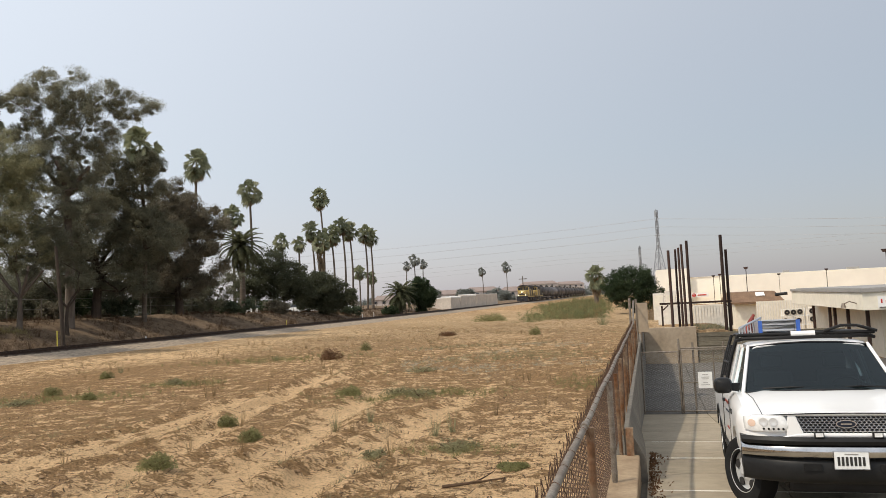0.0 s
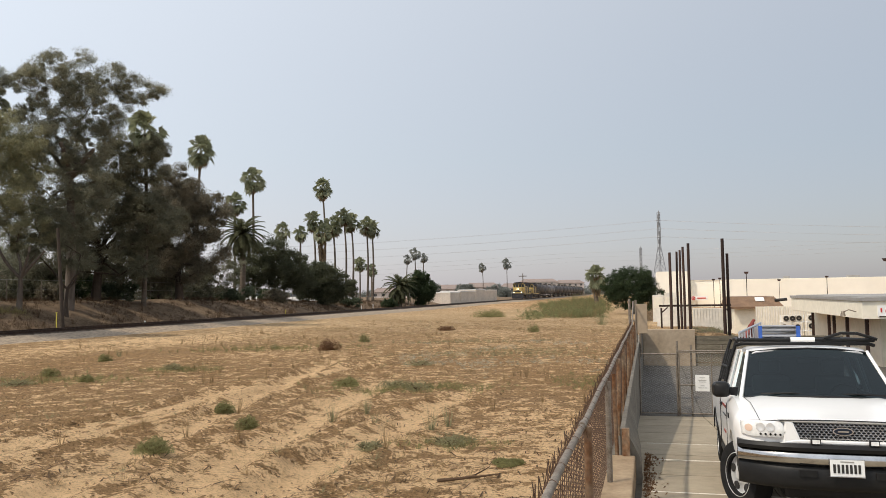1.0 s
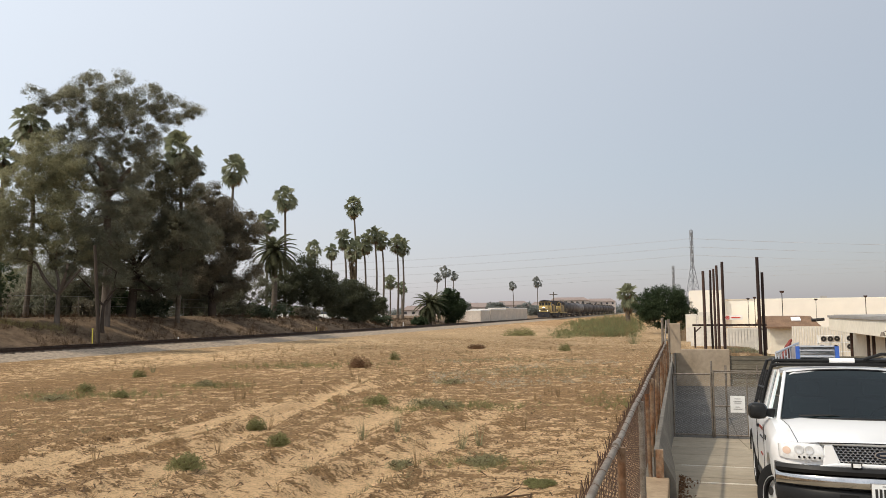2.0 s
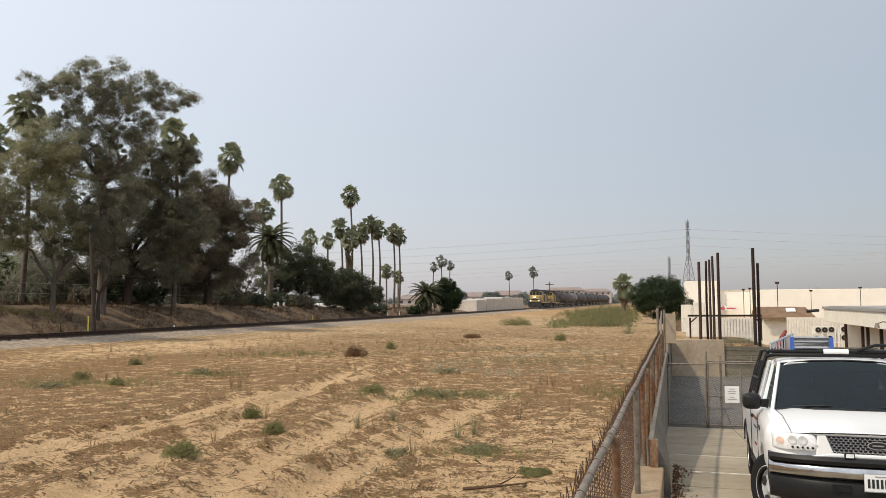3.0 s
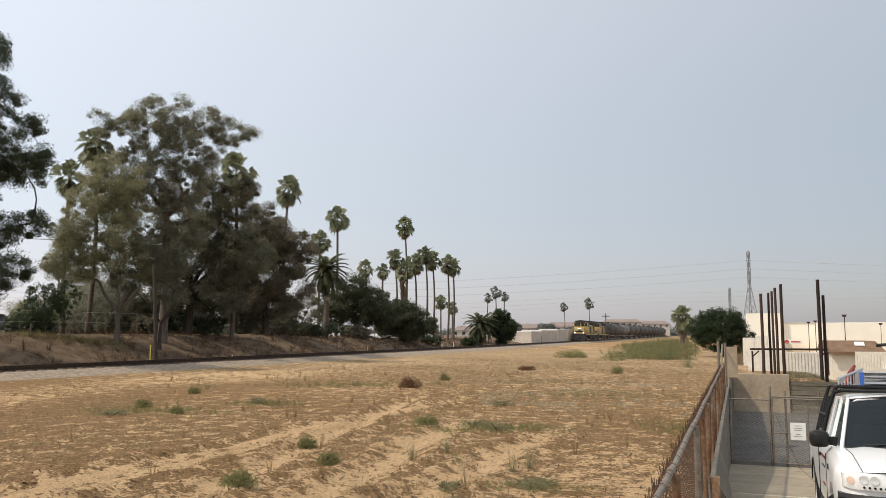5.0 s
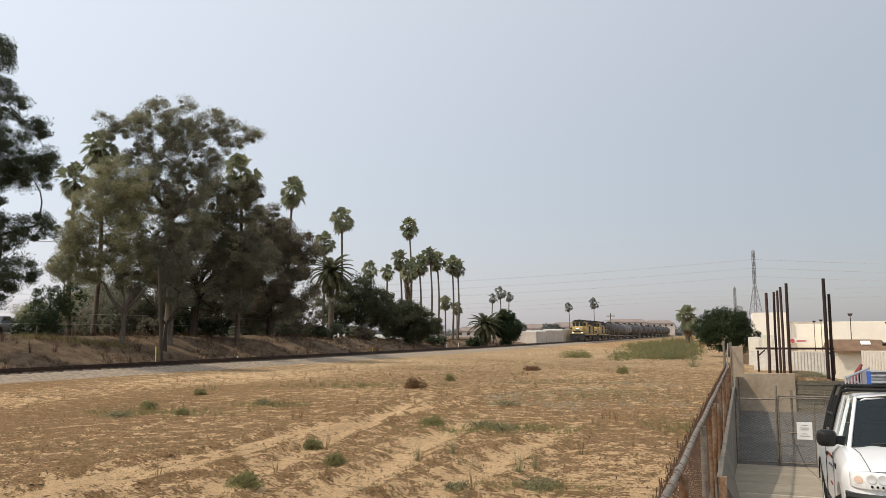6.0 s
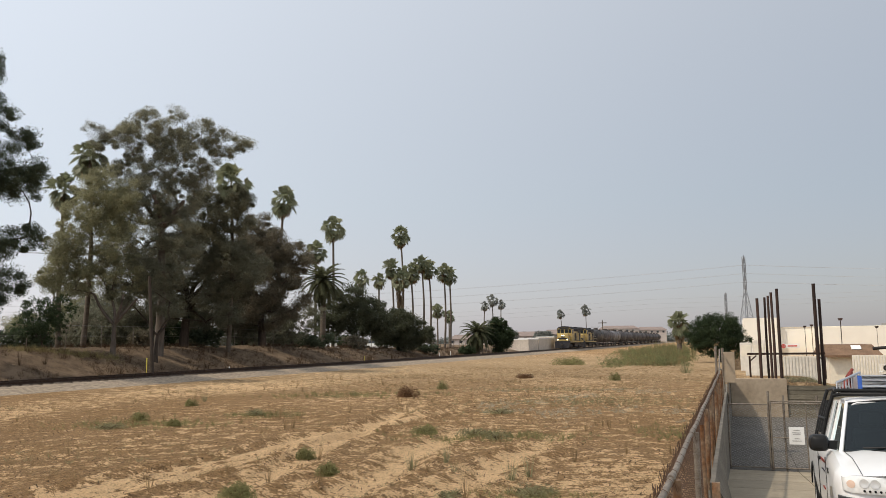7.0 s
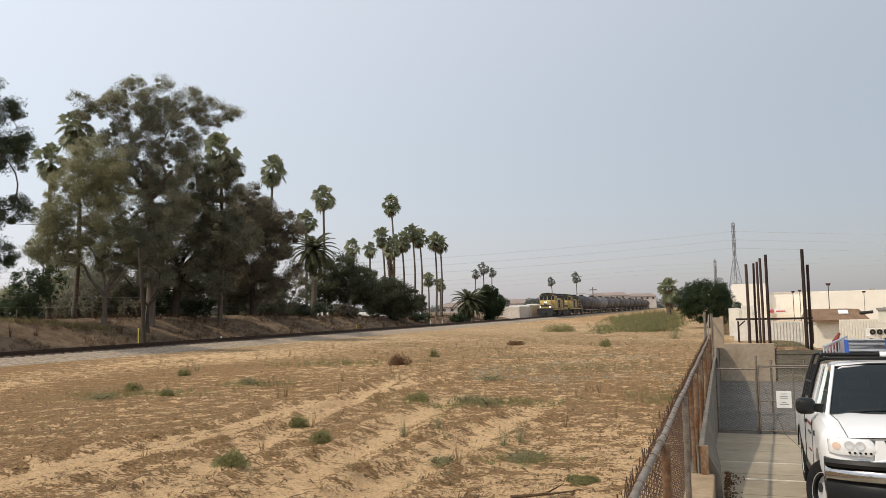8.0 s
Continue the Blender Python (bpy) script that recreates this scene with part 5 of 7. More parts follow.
def leaves_at(c, size, aspect, droop, slim=False):
    """Leaf-shaped quads (slim: triangles) at the centres c, turned every way, drooping by droop (0 to 1)."""
    n = len(c)
    d = RNG.normal(size=(n, 3))
    d[:, 2] = d[:, 2] * (1 - droop * 0.5) - droop * 1.2
    d /= np.linalg.norm(d, axis=1)[:, None]
    o = np.cross(d, RNG.normal(size=(n, 3)))
    o /= np.linalg.norm(o, axis=1)[:, None] + 1e-9
    s = size * RNG.uniform(0.6, 1.35, (n, 1))
    a, b = d * s, o * s * aspect
    if slim:
        return np.stack([c - a * 0.5 - b * 0.5, c - a * 0.5 + b * 0.5, c + a * 0.5], 1).reshape(-1, 3)
    return np.stack([c - a * 0.5, c + b * 0.5 - a * 0.05, c + a * 0.5, c - b * 0.5 - a * 0.05], 1).reshape(-1, 3)


def lobed_crown(lobes, clumps, leaves, size, aspect, droop, spread, hollow=0.45):
    """Leaf clumps scattered through and round the lobes (x, y, z, r), uneven and with gaps."""
    out = []
    for x, y, z, r in lobes:
        n = max(4, int(clumps * r * r))
        d = RNG.normal(size=(n, 3))
        d /= np.linalg.norm(d, axis=1)[:, None]
        rad = r * (hollow + (1.12 - hollow) * RNG.random((n, 1)) ** 0.6)
        cc = np.array([x, y, z]) + d * rad * np.array([1.0, 1.0, 0.85])
        k = RNG.integers(int(leaves * 0.4), int(leaves * 1.4) + 2, n)
        m = int(k.sum())
        ball = RNG.normal(size=(m, 3))
        ball *= (RNG.random((m, 1)) ** 0.42 + 0.25 * (RNG.random((m, 1)) < 0.12)) / np.linalg.norm(ball, axis=1)[:, None]
        size_of = np.repeat(spread * RNG.uniform(0.45, 1.7, (n, 1)), k, axis=0)
        pts = np.repeat(cc, k, axis=0) + ball * size_of * np.array([1, 1, 0.74])
        loose = RNG.normal(size=(int(0.2 * m), 3))
        loose *= r * 1.08 * RNG.random((len(loose), 1)) ** 0.4 / np.linalg.norm(loose, axis=1)[:, None]
        out.append(leaves_at(np.concatenate([pts, np.array([x, y, z]) + loose]), size, aspect, droop, True))
    return np.concatenate(out)


def limb(g, a, b, r0, r1, bend=0.12):
    a, b = Vector(a), Vector(b)
    L = (b - a).length
    side = Vector((random.uniform(-1, 1), random.uniform(-1, 1), random.uniform(-0.2, 0.6))) * L * bend
    pts, rs = [], []
    for i in range(6):
        k = i / 5
        pts.append(a.lerp(b, k) + side * math.sin(math.pi * k))
        rs.append(r0 + (r1 - r0) * k)
    g.tube(pts, rs, 7)


def broadleaf(name, label, category, at, lobes, trunk_r, fork, leaf, bark, clumps=26, leaves=34, size=0.28, aspect=0.32, droop=0.4, spread=0.33, hollow=0.45, forks=4, group=""):
    """A tree whose trunk forks into limbs that reach into the lobes of its crown."""
    x, y = at
    z0 = ground_z(x, y) - 0.15
    t = thing(name, pose(x, y, z0), label, category, group)
    rel = [(a - x, b - y, c - z0, r) for a, b, c, r in lobes]
    top = max(r[2] for r in rel)
    g = Geo()
    f = Vector((random.uniform(-0.4, 0.4), random.uniform(-0.3, 0.3), top * fork))
    limb(g, (0, 0, 0), f, trunk_r, trunk_r * 0.62, 0.03)
    hubs = []
    for i in range(forks):
        a = 2 * math.pi * i / forks + random.uniform(-0.5, 0.5)
        h = f + Vector((math.cos(a) * top * 0.12, math.sin(a) * top * 0.08, top * random.uniform(0.10, 0.2)))
        limb(g, f, h, trunk_r * 0.5, trunk_r * 0.36)
        hubs.append(h)
    nodes = [(h, 0.34) for h in hubs] + [(f, 0.36)]
    for a, b, c, r in sorted(rel, key=lambda q: (Vector(q[:3]) - f).length):
        p = Vector((a, b, c))
        h, k = min(nodes, key=lambda q: (q[0] - p).length + (2.5 if q[0].z > c + 0.3 else 0))
        limb(g, h, p, trunk_r * k, trunk_r * k * 0.55, 0.16)
        nodes.append((p, max(0.06, k * 0.70)))
        for n in range(4):
            d = Vector((random.gauss(0, 1), random.gauss(0, 1), random.gauss(0.3, 0.7))).normalized() * r * 0.9
            limb(g, p, p + d, trunk_r * 0.045, trunk_r * 0.012)
    part("trunk", g, bark, t, smooth=60)
    cr = new("crown", quads_mesh("crown", lobed_crown(rel, clumps, leaves, size, aspect, droop, spread, hollow), leaf, 3))
    cr.parent = t
    return t


def clustered(lobes, k, f, least=1.25):
    """Each large lobe broken up into k smaller boughs of f times its size, set out round its shell."""
    out = []
    for x, y, z, r in lobes:
        if r < least:
            out.append((x, y, z, r))
            continue
        for i in range(k):
            h = 1 - 2 * (i + 0.5) / k
            a = 2.399963 * i + random.uniform(-0.4, 0.4)
            w = math.sqrt(1 - h * h)
            q = r * random.uniform(0.55, 0.85)
            out.append((x + q * w * math.cos(a), y + q * w * math.sin(a), z + q * h * 1.05, r * f * random.uniform(0.75, 1.25)))
    return out


def build_left_trees():
    broadleaf("eucalyptus_tree", "tall eucalyptus with pale forked limbs and olive leaf clumps", "tree", (-25.7, 54.2),
              clustered([(-28.3, 52.9, 17.5, 1.18), (-29.6, 52.3, 16.9, 0.85), (-27.3, 53.3, 18.0, 1.28), (-25.7, 54.1, 18.2, 1.52), (-24.1, 54.8, 17.3, 1.52), (-22.4, 55.7, 17.5, 1.09), (-21.2, 56.2, 16.8, 0.90), (-22.9, 55.5, 15.7, 1.09), (-26.2, 54.0, 15.6, 1.42), (-28.1, 53.0, 15.0, 1.18), (-24.9, 54.6, 13.6, 1.32), (-29.2, 52.4, 14.2, 1.13), (-27.0, 53.6, 12.6, 1.1), (-23.4, 55.3, 14.2, 1.0), (-25.2, 54.4, 16.7, 1.2), (-27.4, 53.2, 16.4, 1.2), (-28.4, 52.9, 12.6, 1.3), (-26.0, 54.0, 11.4, 1.0), (-23.9, 55.0, 12.4, 1.0), (-28.0, 53.0, 10.6, 1.2), (-20.6, 56.4, 17.3, 0.7), (-30.0, 52.0, 17.6, 0.6), (-26.5, 53.8, 9.2, 1.2), (-24.6, 54.7, 10.0, 1.3), (-27.6, 53.2, 8.4, 1.2), (-24.0, 55.0, 8.6, 1.2), (-26.8, 53.6, 14.2, 1.2), (-25.9, 54.0, 12.9, 1.2), (-24.8, 54.6, 11.7, 1.1), (-25.3, 54.3, 14.8, 1.1), (-27.6, 53.3, 13.4, 1.0)], 3, 0.62, 0.8),
              0.36, 0.52, M["leaf_euc"], M["bark_euc"], clumps=15, leaves=250, size=0.125, aspect=0.32, droop=0.5, spread=0.35, hollow=0.4)
    broadleaf("eucalyptus_tree", "lighter olive eucalyptus with several slender stems on the bank", "tree", (-27.0, 50.2),
              clustered([(-29.2, 49.0, 11.1, 1.3), (-28.3, 49.5, 12.5, 1.5), (-26.9, 50.3, 12.0, 1.4), (-28.6, 49.3, 9.0, 1.85), (-29.9, 48.5, 7.8, 1.3), (-27.1, 50.1, 8.9, 1.85), (-26.6, 50.4, 6.8, 1.3), (-28.4, 49.4, 7.0, 1.5), (-29.5, 48.8, 6.0, 0.9), (-27.8, 49.8, 10.6, 1.65), (-30.2, 48.4, 6.6, 1.1), (-30.1, 48.5, 8.8, 0.9)], 5, 0.52),
              0.2, 0.18, M["leaf_euc_olive"], M["bark_euc"], clumps=14, leaves=240, size=0.125, aspect=0.32, droop=0.5, spread=0.36, hollow=0.35, forks=6)
    broadleaf("eucalyptus_tree", "dense dark eucalyptus with drooping foliage to the ground", "tree", (-26.6, 60.4),
              clustered([(-27.4, 60.0, 11.5, 2.3), (-25.5, 60.9, 13.2, 2.1), (-23.6, 61.6, 12.1, 2.4), (-26.6, 60.4, 8.7, 2.8), (-23.3, 61.8, 8.3, 2.8), (-24.5, 61.3, 5.3, 2.3), (-27.7, 59.9, 5.7, 2.1), (-24.8, 61.2, 10.2, 2.5), (-28.9, 59.3, 8.2, 1.8), (-23.0, 61.9, 14.0, 1.3)], 8, 0.40),
              0.4, 0.3, M["leaf_dark"], M["bark_dark"], clumps=15, leaves=250, size=0.14, aspect=0.34, droop=0.6, spread=0.42, hollow=0.3)
    broadleaf("eucalyptus_tree", "slim dark eucalyptus in front of the pale trunk", "tree", (-25.0, 52.4),
              [(-25.9, 51.7, 7.6, 1.2), (-25.3, 52.0, 6.0, 1.5), (-26.8, 51.2, 5.6, 1.2), (-24.4, 52.5, 7.4, 1.2), (-24.2, 52.6, 5.2, 1.1)],
              0.16, 0.3, M["leaf_dark"], M["bark_dark"], clumps=11, leaves=300, size=0.125, aspect=0.32, droop=0.5, spread=0.4, hollow=0.3)
    broadleaf("pepper_tree", "broad dark tree with rust-tinged hanging foliage", "tree", (-23.4, 70.2),
              clustered([(-24.0, 70.0, 12.6, 2.0), (-22.8, 70.4, 10.7, 2.2), (-20.8, 71.0, 10.2, 1.7), (-23.7, 70.1, 7.5, 2.7), (-21.2, 70.9, 6.3, 2.0), (-24.9, 69.7, 5.2, 2.1), (-22.7, 70.4, 4.8, 1.7), (-24.5, 69.8, 10.7, 2.5), (-21.8, 70.7, 8.6, 2.2), (-26.2, 69.5, 8.0, 2.2), (-26.6, 69.2, 5.0, 1.8)], 8, 0.40),
              0.4, 0.3, M["leaf_rust"], M["bark_dark"], clumps=15, leaves=250, size=0.15, aspect=0.34, droop=0.6, spread=0.44, hollow=0.3)
    broadleaf("pine_tree", "dense deep green tree with layered rounded clumps", "tree", (-31.6, 38.6),
              [(-30.2, 39.8, 18.0, 1.34), (-29.6, 40.4, 15.5, 1.26), (-28.2, 41.3, 14.0, 0.80), (-28.3, 41.2, 11.5, 1.26), (-27.6, 41.7, 12.2, 0.76), (-29.8, 40.2, 12.2, 1.93), (-27.8, 41.6, 8.4, 0.80), (-29.2, 40.6, 7.8, 1.26), (-28.5, 41.0, 5.7, 1.09), (-29.5, 40.4, 4.6, 1.18), (-31.2, 39.2, 13.3, 2.52), (-31.0, 39.4, 9.0, 2.18)],
              0.4, 0.4, M["leaf_pine"], M["bark_dark"], clumps=22, leaves=300, size=0.12, aspect=0.36, droop=0.2, spread=0.36, hollow=0.55)
    broadleaf("shrub", "dark green rounded shrub on top of the bank", "shrub", (-30.0, 47.4), [(-30.2, 47.1, 4.3, 1.2), (-29.3, 47.7, 4.5, 1.1), (-30.9, 46.7, 3.6, 0.85), (-29.8, 47.4, 3.4, 1.0)], 0.1, 0.2, M["leaf_ficus"], M["bark_dark"], clumps=40, leaves=40, size=0.16, droop=0.1, spread=0.2)
    broadleaf("oak_tree", "dark round-topped tree with low forked trunk", "tree", (-19.4, 89.9), [(-19.5, 89.9, 7.5, 1.9), (-21.1, 89.6, 5.4, 2.0), (-17.5, 90.3, 5.9, 2.0), (-22.0, 89.3, 4.0, 1.6), (-18.3, 90.1, 4.4, 1.8), (-16.2, 90.6, 4.4, 1.5)], 0.3, 0.3, M["leaf_oak"], M["bark_dark"], clumps=14, leaves=290, size=0.17, aspect=0.42, droop=0.1, spread=0.48)
    broadleaf("oak_tree", "dark spreading tree with a low crown", "tree", (-14.2, 94.9), [(-14.2, 94.9, 4.3, 2.1), (-12.1, 95.2, 3.2, 1.6), (-16.1, 94.6, 3.3, 1.6), (-13.6, 95.0, 2.6, 1.6), (-15.2, 94.8, 5.0, 1.3)], 0.26, 0.3, M["leaf_oak"], M["bark_dark"], clumps=16, leaves=290, size=0.17, aspect=0.42, droop=0.2, spread=0.5)
    broadleaf("round_green_tree", "mid-green bushy tree beside the date palm", "tree", (-3.6, 118), [(-3.2, 118.0, 4.6, 1.3), (-4.2, 117.9, 3.3, 1.4), (-2.0, 118.0, 3.0, 1.3), (-3.0, 118.0, 2.2, 1.5)], 0.2, 0.25, M["leaf_ficus"], M["bark_dark"], clumps=24, leaves=150, size=0.22, aspect=0.45, droop=0.1, spread=0.4)
    broadleaf("ficus_tree", "dense clipped round dark green tree by the fence", "tree", (18.5, 75.8), [(18.3, 75.8, 2.9, 1.75), (17.1, 76.1, 2.6, 1.35), (19.5, 75.5, 2.6, 1.35), (16.5, 76.2, 1.9, 0.95), (20.3, 75.3, 1.9, 0.95), (18.3, 75.0, 1.7, 1.2), (17.4, 75.4, 3.4, 1.05), (19.2, 75.2, 3.4, 1.05), (17.2, 75.3, 1.2, 0.8), (19.5, 75.0, 1.2, 0.85), (18.5, 74.8, 0.9, 0.6), (20.6, 75.3, 1.2, 0.6)], 0.22, 0.28, M["leaf_ficus"], M["bark_dark"], clumps=34, leaves=130, size=0.11, aspect=0.5, droop=0.1, spread=0.30, hollow=0.6, forks=5)
    # paler trees further back on the plateau; leaf_far carries haze in its colour
    for x, y, h, leaf in ((-38.5, 66.0, 8.6, "leaf_euc_olive"), (-35.0, 64.5, 7.0, "leaf_far"), (-43.5, 69.0, 4.8, "leaf_far"), (-31.5, 68.0, 9.2, "leaf_euc"), (-48.5, 74.0, 4.8, "leaf_euc_olive"), (-29.0, 66.5, 6.0, "leaf_dark"), (-26.0, 72.5, 6.2, "leaf_dark"), (-34.0, 60.5, 5.6, "leaf_euc"), (-22.8, 77.0, 5.6, "leaf_dark"), (-31.5, 58.0, 4.8, "leaf_dark")):
        lob = [(x + random.uniform(-1.9, 1.9), y + random.uniform(-1, 1), 2.6 + (h - 2.6) * (i + 0.5) / 8, random.uniform(1.0, 1.6)) for i in range(8)]
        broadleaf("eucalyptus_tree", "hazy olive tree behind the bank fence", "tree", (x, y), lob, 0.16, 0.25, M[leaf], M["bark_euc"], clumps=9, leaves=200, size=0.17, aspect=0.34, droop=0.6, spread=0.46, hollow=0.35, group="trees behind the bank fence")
    # understory along the top of the bank
    spots = [(-25.5, 62.0, 1.3), (-23.5, 64.5, 1.1), (-28.5, 57.5, 1.2), (-22.0, 74.5, 1.3), (-20.0, 78.0, 1.2), (-23.3, 80, 1.4), (-18.3, 86, 1.2), (-16.9, 97, 1.2), (-11.5, 100, 1.1), (-9.2, 104.5, 1.1), (-7.7, 110, 1.2), (-10.5, 112, 1.5), (-30.5, 55.5, 1.5), (-31.5, 51.5, 1.3), (-33, 49.0, 1.5), (-12.9, 108, 1.3), (-17.5, 104, 1.5), (-21, 98, 1.7), (-27, 77, 1.7), (-30, 66, 1.7)]
    back = [(-30.0, 60.5, 1.9), (-27.8, 64.5, 1.7), (-33.0, 58.5, 2.0), (-25.0, 68.0, 1.5), (-25.0, 86.0, 1.7), (-22.6, 84.0, 1.3), (-30.8, 63.0, 2.1), (-28.6, 56.6, 1.2), (-24.6, 75.5, 1.5)]
    for x, y, r in spots[::2] + spots[-3:] + back[::2]:
        r *= 0.75
        z = ground_z(x, y)
        lob = [(x + random.uniform(-1.2, 1.2) * r, y + random.uniform(-0.5, 0.5), z + r * random.uniform(0.5, 0.95), r * random.uniform(0.55, 0.85)) for k in range(4)]
        broadleaf("shrub", "dark scrubby shrub at the edge of the trees", "shrub", (x, y), lob, 0.06, 0.15, M[random.choice(("leaf_dark", "leaf_pine", "leaf_ficus", "leaf_rust"))], M["bark_dark"], clumps=30, leaves=46, size=0.26, aspect=0.42, droop=0.2, spread=0.26, forks=3, group="shrubs below the trees")


build_left_trees()


def fan_palm(x, y, z, r, skirt=0.0, n=36, hazy=False, trunk_r=0.145):
    """A fan palm whose crown has its centre at z and the radius r."""
    z0 = ground_z(x, y) - 0.1
    h = z - z0 - 0.1 * r
    t = thing("fan_palm", pose(x, y, z0), "tall slender fan palm with a tuft of green fans" if not skirt else "fan palm with a thick skirt of dead fronds", "palm tree", "fan palms")
    g = Geo()
    lx, ly = random.uniform(-0.03, 0.03) * h, random.uniform(-0.02, 0.02) * h
    pts = [(lx * math.sin(math.pi * k / 7) , ly * math.sin(math.pi * k / 7), h * k / 7) for k in range(8)]
    g.tube(pts, [trunk_r * (1.45 - 0.62 * (k / 7) ** 0.5) for k in range(8)], 9)
    part("trunk", g, M["bark_palm"], t, smooth=60)

    def fans(count, lo, hi, rad, zc):
        """Fans on stalks, spread evenly from the elevation lo to hi; each a disc of pleated, split segments."""
        v = []
        for i in range(count):
            az = 2.399963 * i + random.uniform(-0.3, 0.3)
            el = lo + (hi - lo) * (i + 0.5) / count + random.uniform(-0.12, 0.12)
            d = Vector((math.cos(az) * math.cos(el), math.sin(az) * math.cos(el), math.sin(el) * 1.12))
            o = Vector((0, 0, zc))
            hub = o + d * rad * (random.uniform(0.12, 0.4) if i % 3 == 0 else random.uniform(0.46, 0.64))
            side = d.cross(Vector((0, 0, 1)))
            side = side.normalized() if side.length > 0.05 else Vector((1, 0, 0))
            up = side.cross(d).normalized()
            w = side * 0.016 * rad
            v += [o - w, o + w, hub + w, hub - w]
            d = (d + Vector((0, 0, -0.45 * max(0.0, math.cos(el))))).normalized()
            up = side.cross(d).normalized()
            roll = random.uniform(-1.2, 1.2)
            side, up = side * math.cos(roll) + up * math.sin(roll), up * math.cos(roll) - side * math.sin(roll)
            fr = rad * random.uniform(0.38, 0.50)
            fold = random.uniform(0.15, 0.4)
            for k in range(13):
                a = radians(-108 + 216 * k / 12)
                e = (d * math.cos(a) + side * math.sin(a) + up * fold * abs(math.sin(a))).normalized()
                ln = fr * (0.72 + 0.28 * math.cos(a * 0.7)) * random.uniform(0.88, 1.08)
                m = hub + e * ln * 0.62
                tip = hub + e * ln - Vector((0, 0, ln * random.uniform(0.12, 0.34)))
                n_ = e.cross(up).normalized() * ln * 0.125
                v += [hub, m + n_, tip, m - n_]
        return [tuple(p) for p in v]

    # far palms get the leaf colour that has haze painted in
    leaf = M["leaf_far"] if hazy else M["leaf_palm"]
    cr = new("crown", quads_mesh("crown", fans(n, -1.2, 1.5, r * 1.16, h + 0.1 * r), leaf))
    cr.parent = t
    dead = new("dead_fronds", quads_mesh("dead_fronds", fans(9, -1.5, -1.15, r * 0.95, h), M["palm_dead"]))
    dead.parent = t
    if skirt:
        v = []
        for i in range(int(60 * skirt)):
            az, zz = random.uniform(0, 6.28), h - random.random() * skirt
            rr = r * random.uniform(0.25, 0.5) * (1 - 0.45 * (h - zz) / skirt)
            c = np.array([[math.cos(az) * rr, math.sin(az) * rr, zz]])
            v.append(leaves_at(c, 0.9, 0.22, 3.0))
        sk = new("frond_skirt", quads_mesh("frond_skirt", np.concatenate(v), M["palm_dead"]))
        sk.parent = t
        sk["label"] = "shaggy skirt of dead brown fronds"
    return t


def date_palm(x, y, z, r):
    """A date palm: long arching feathered fronds from one head."""
    z0 = ground_z(x, y) - 0.1
    h = max(0.8, z - z0 - 0.15 * r)
    t = thing("date_palm", pose(x, y, z0), "date palm with long arching feathered fronds", "palm tree", "date palms")
    part("trunk", Geo().tube([(0, 0, 0), (0.05, 0, h * 0.5), (0, 0, h)], [0.34, 0.28, 0.34], 10), M["bark_palm"], t, smooth=60)
    v, ribs = [], Geo()
    for i in range(64):
        az = 2.399963 * i
        el = -0.85 + 2.25 * (i + 0.5) / 64
        L = r * random.uniform(0.95, 1.15)
        pts, p, e = [], Vector((0, 0, h)), el
        for k in range(9):
            pts.append(p.copy())
            p = p + Vector((math.cos(az) * math.cos(e), math.sin(az) * math.cos(e), math.sin(e))) * L / 8
            e -= 0.17
        ribs.tube(pts, [0.035 - 0.0035 * k for k in range(9)], 4, cap=False)
        for k in range(1, 9):
            d = (pts[k] - pts[k - 1]).normalized()
            s = d.cross(Vector((0, 0, 1))).normalized()
            for j in range(4):
                o = pts[k - 1].lerp(pts[k], j / 4)
                ll = L * 0.16 * (1.1 - abs(k - 4.5) / 7)
                for sg in (-1, 1):
                    q = (s * sg + d * 0.7 + Vector((0, 0, -0.35))).normalized() * ll
                    w = d * 0.06
                    v += [tuple(o - w), tuple(o + w), tuple(o + q + w * 0.2), tuple(o + q - w * 0.2)]
    part("frond_ribs", ribs, M["leaf_date"], t)
    cr = new("crown", quads_mesh("crown", v, M["leaf_date"]))
    cr.parent = t


for x, y, z, r in ((-30.6, 52.8, 15.7, 1.35), (-33.0, 53.7, 13.5, 1.3), (-23.6, 62.2, 15.5, 1.57), (-25.8, 84.1, 18.0, 1.6), (-22.2, 92.4, 16.0, 1.45), (-23.7, 89.9, 12.9, 1.35), (-21.8, 107.8, 11.2, 1.2), (-20.3, 113.2, 11.2, 1.16), (-17.9, 118.7, 18.5, 1.6), (-19.2, 117.5, 13.4, 1.55), (-16.1, 116.9, 12.6, 1.6), (-15.0, 121.1, 14.3, 1.4), (-14.1, 123.2, 13.7, 1.5), (-11.9, 125.4, 13.3, 1.45), (-11.2, 127.5, 13.0, 1.45), (-15.5, 149.2, 8.1, 1.35), (-14.2, 159.4, 7.4, 1.3)):
    fan_palm(x, y, z, r)
fan_palm(-17.4, 114.7, 11.3, 1.45, skirt=4.2)
fan_palm(21.9, 110.9, 4.3, 1.7, skirt=2.6, trunk_r=0.3)
for x, y, z, r in ((-9.0, 209.8, 11.6, 1.3), (-7.0, 209.9, 13.1, 1.6), (-4.8, 214.9, 12.2, 1.3), (27.5, 328.9, 14.6, 2.3), (17.2, 329.6, 13.2, 1.8), (-79.4, 127.3, 12.7, 1.2)):
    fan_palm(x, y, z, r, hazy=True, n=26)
date_palm(-20.9, 82.4, 9.3, 2.8)
date_palm(-6.1, 114.8, 3.8, 2.8)


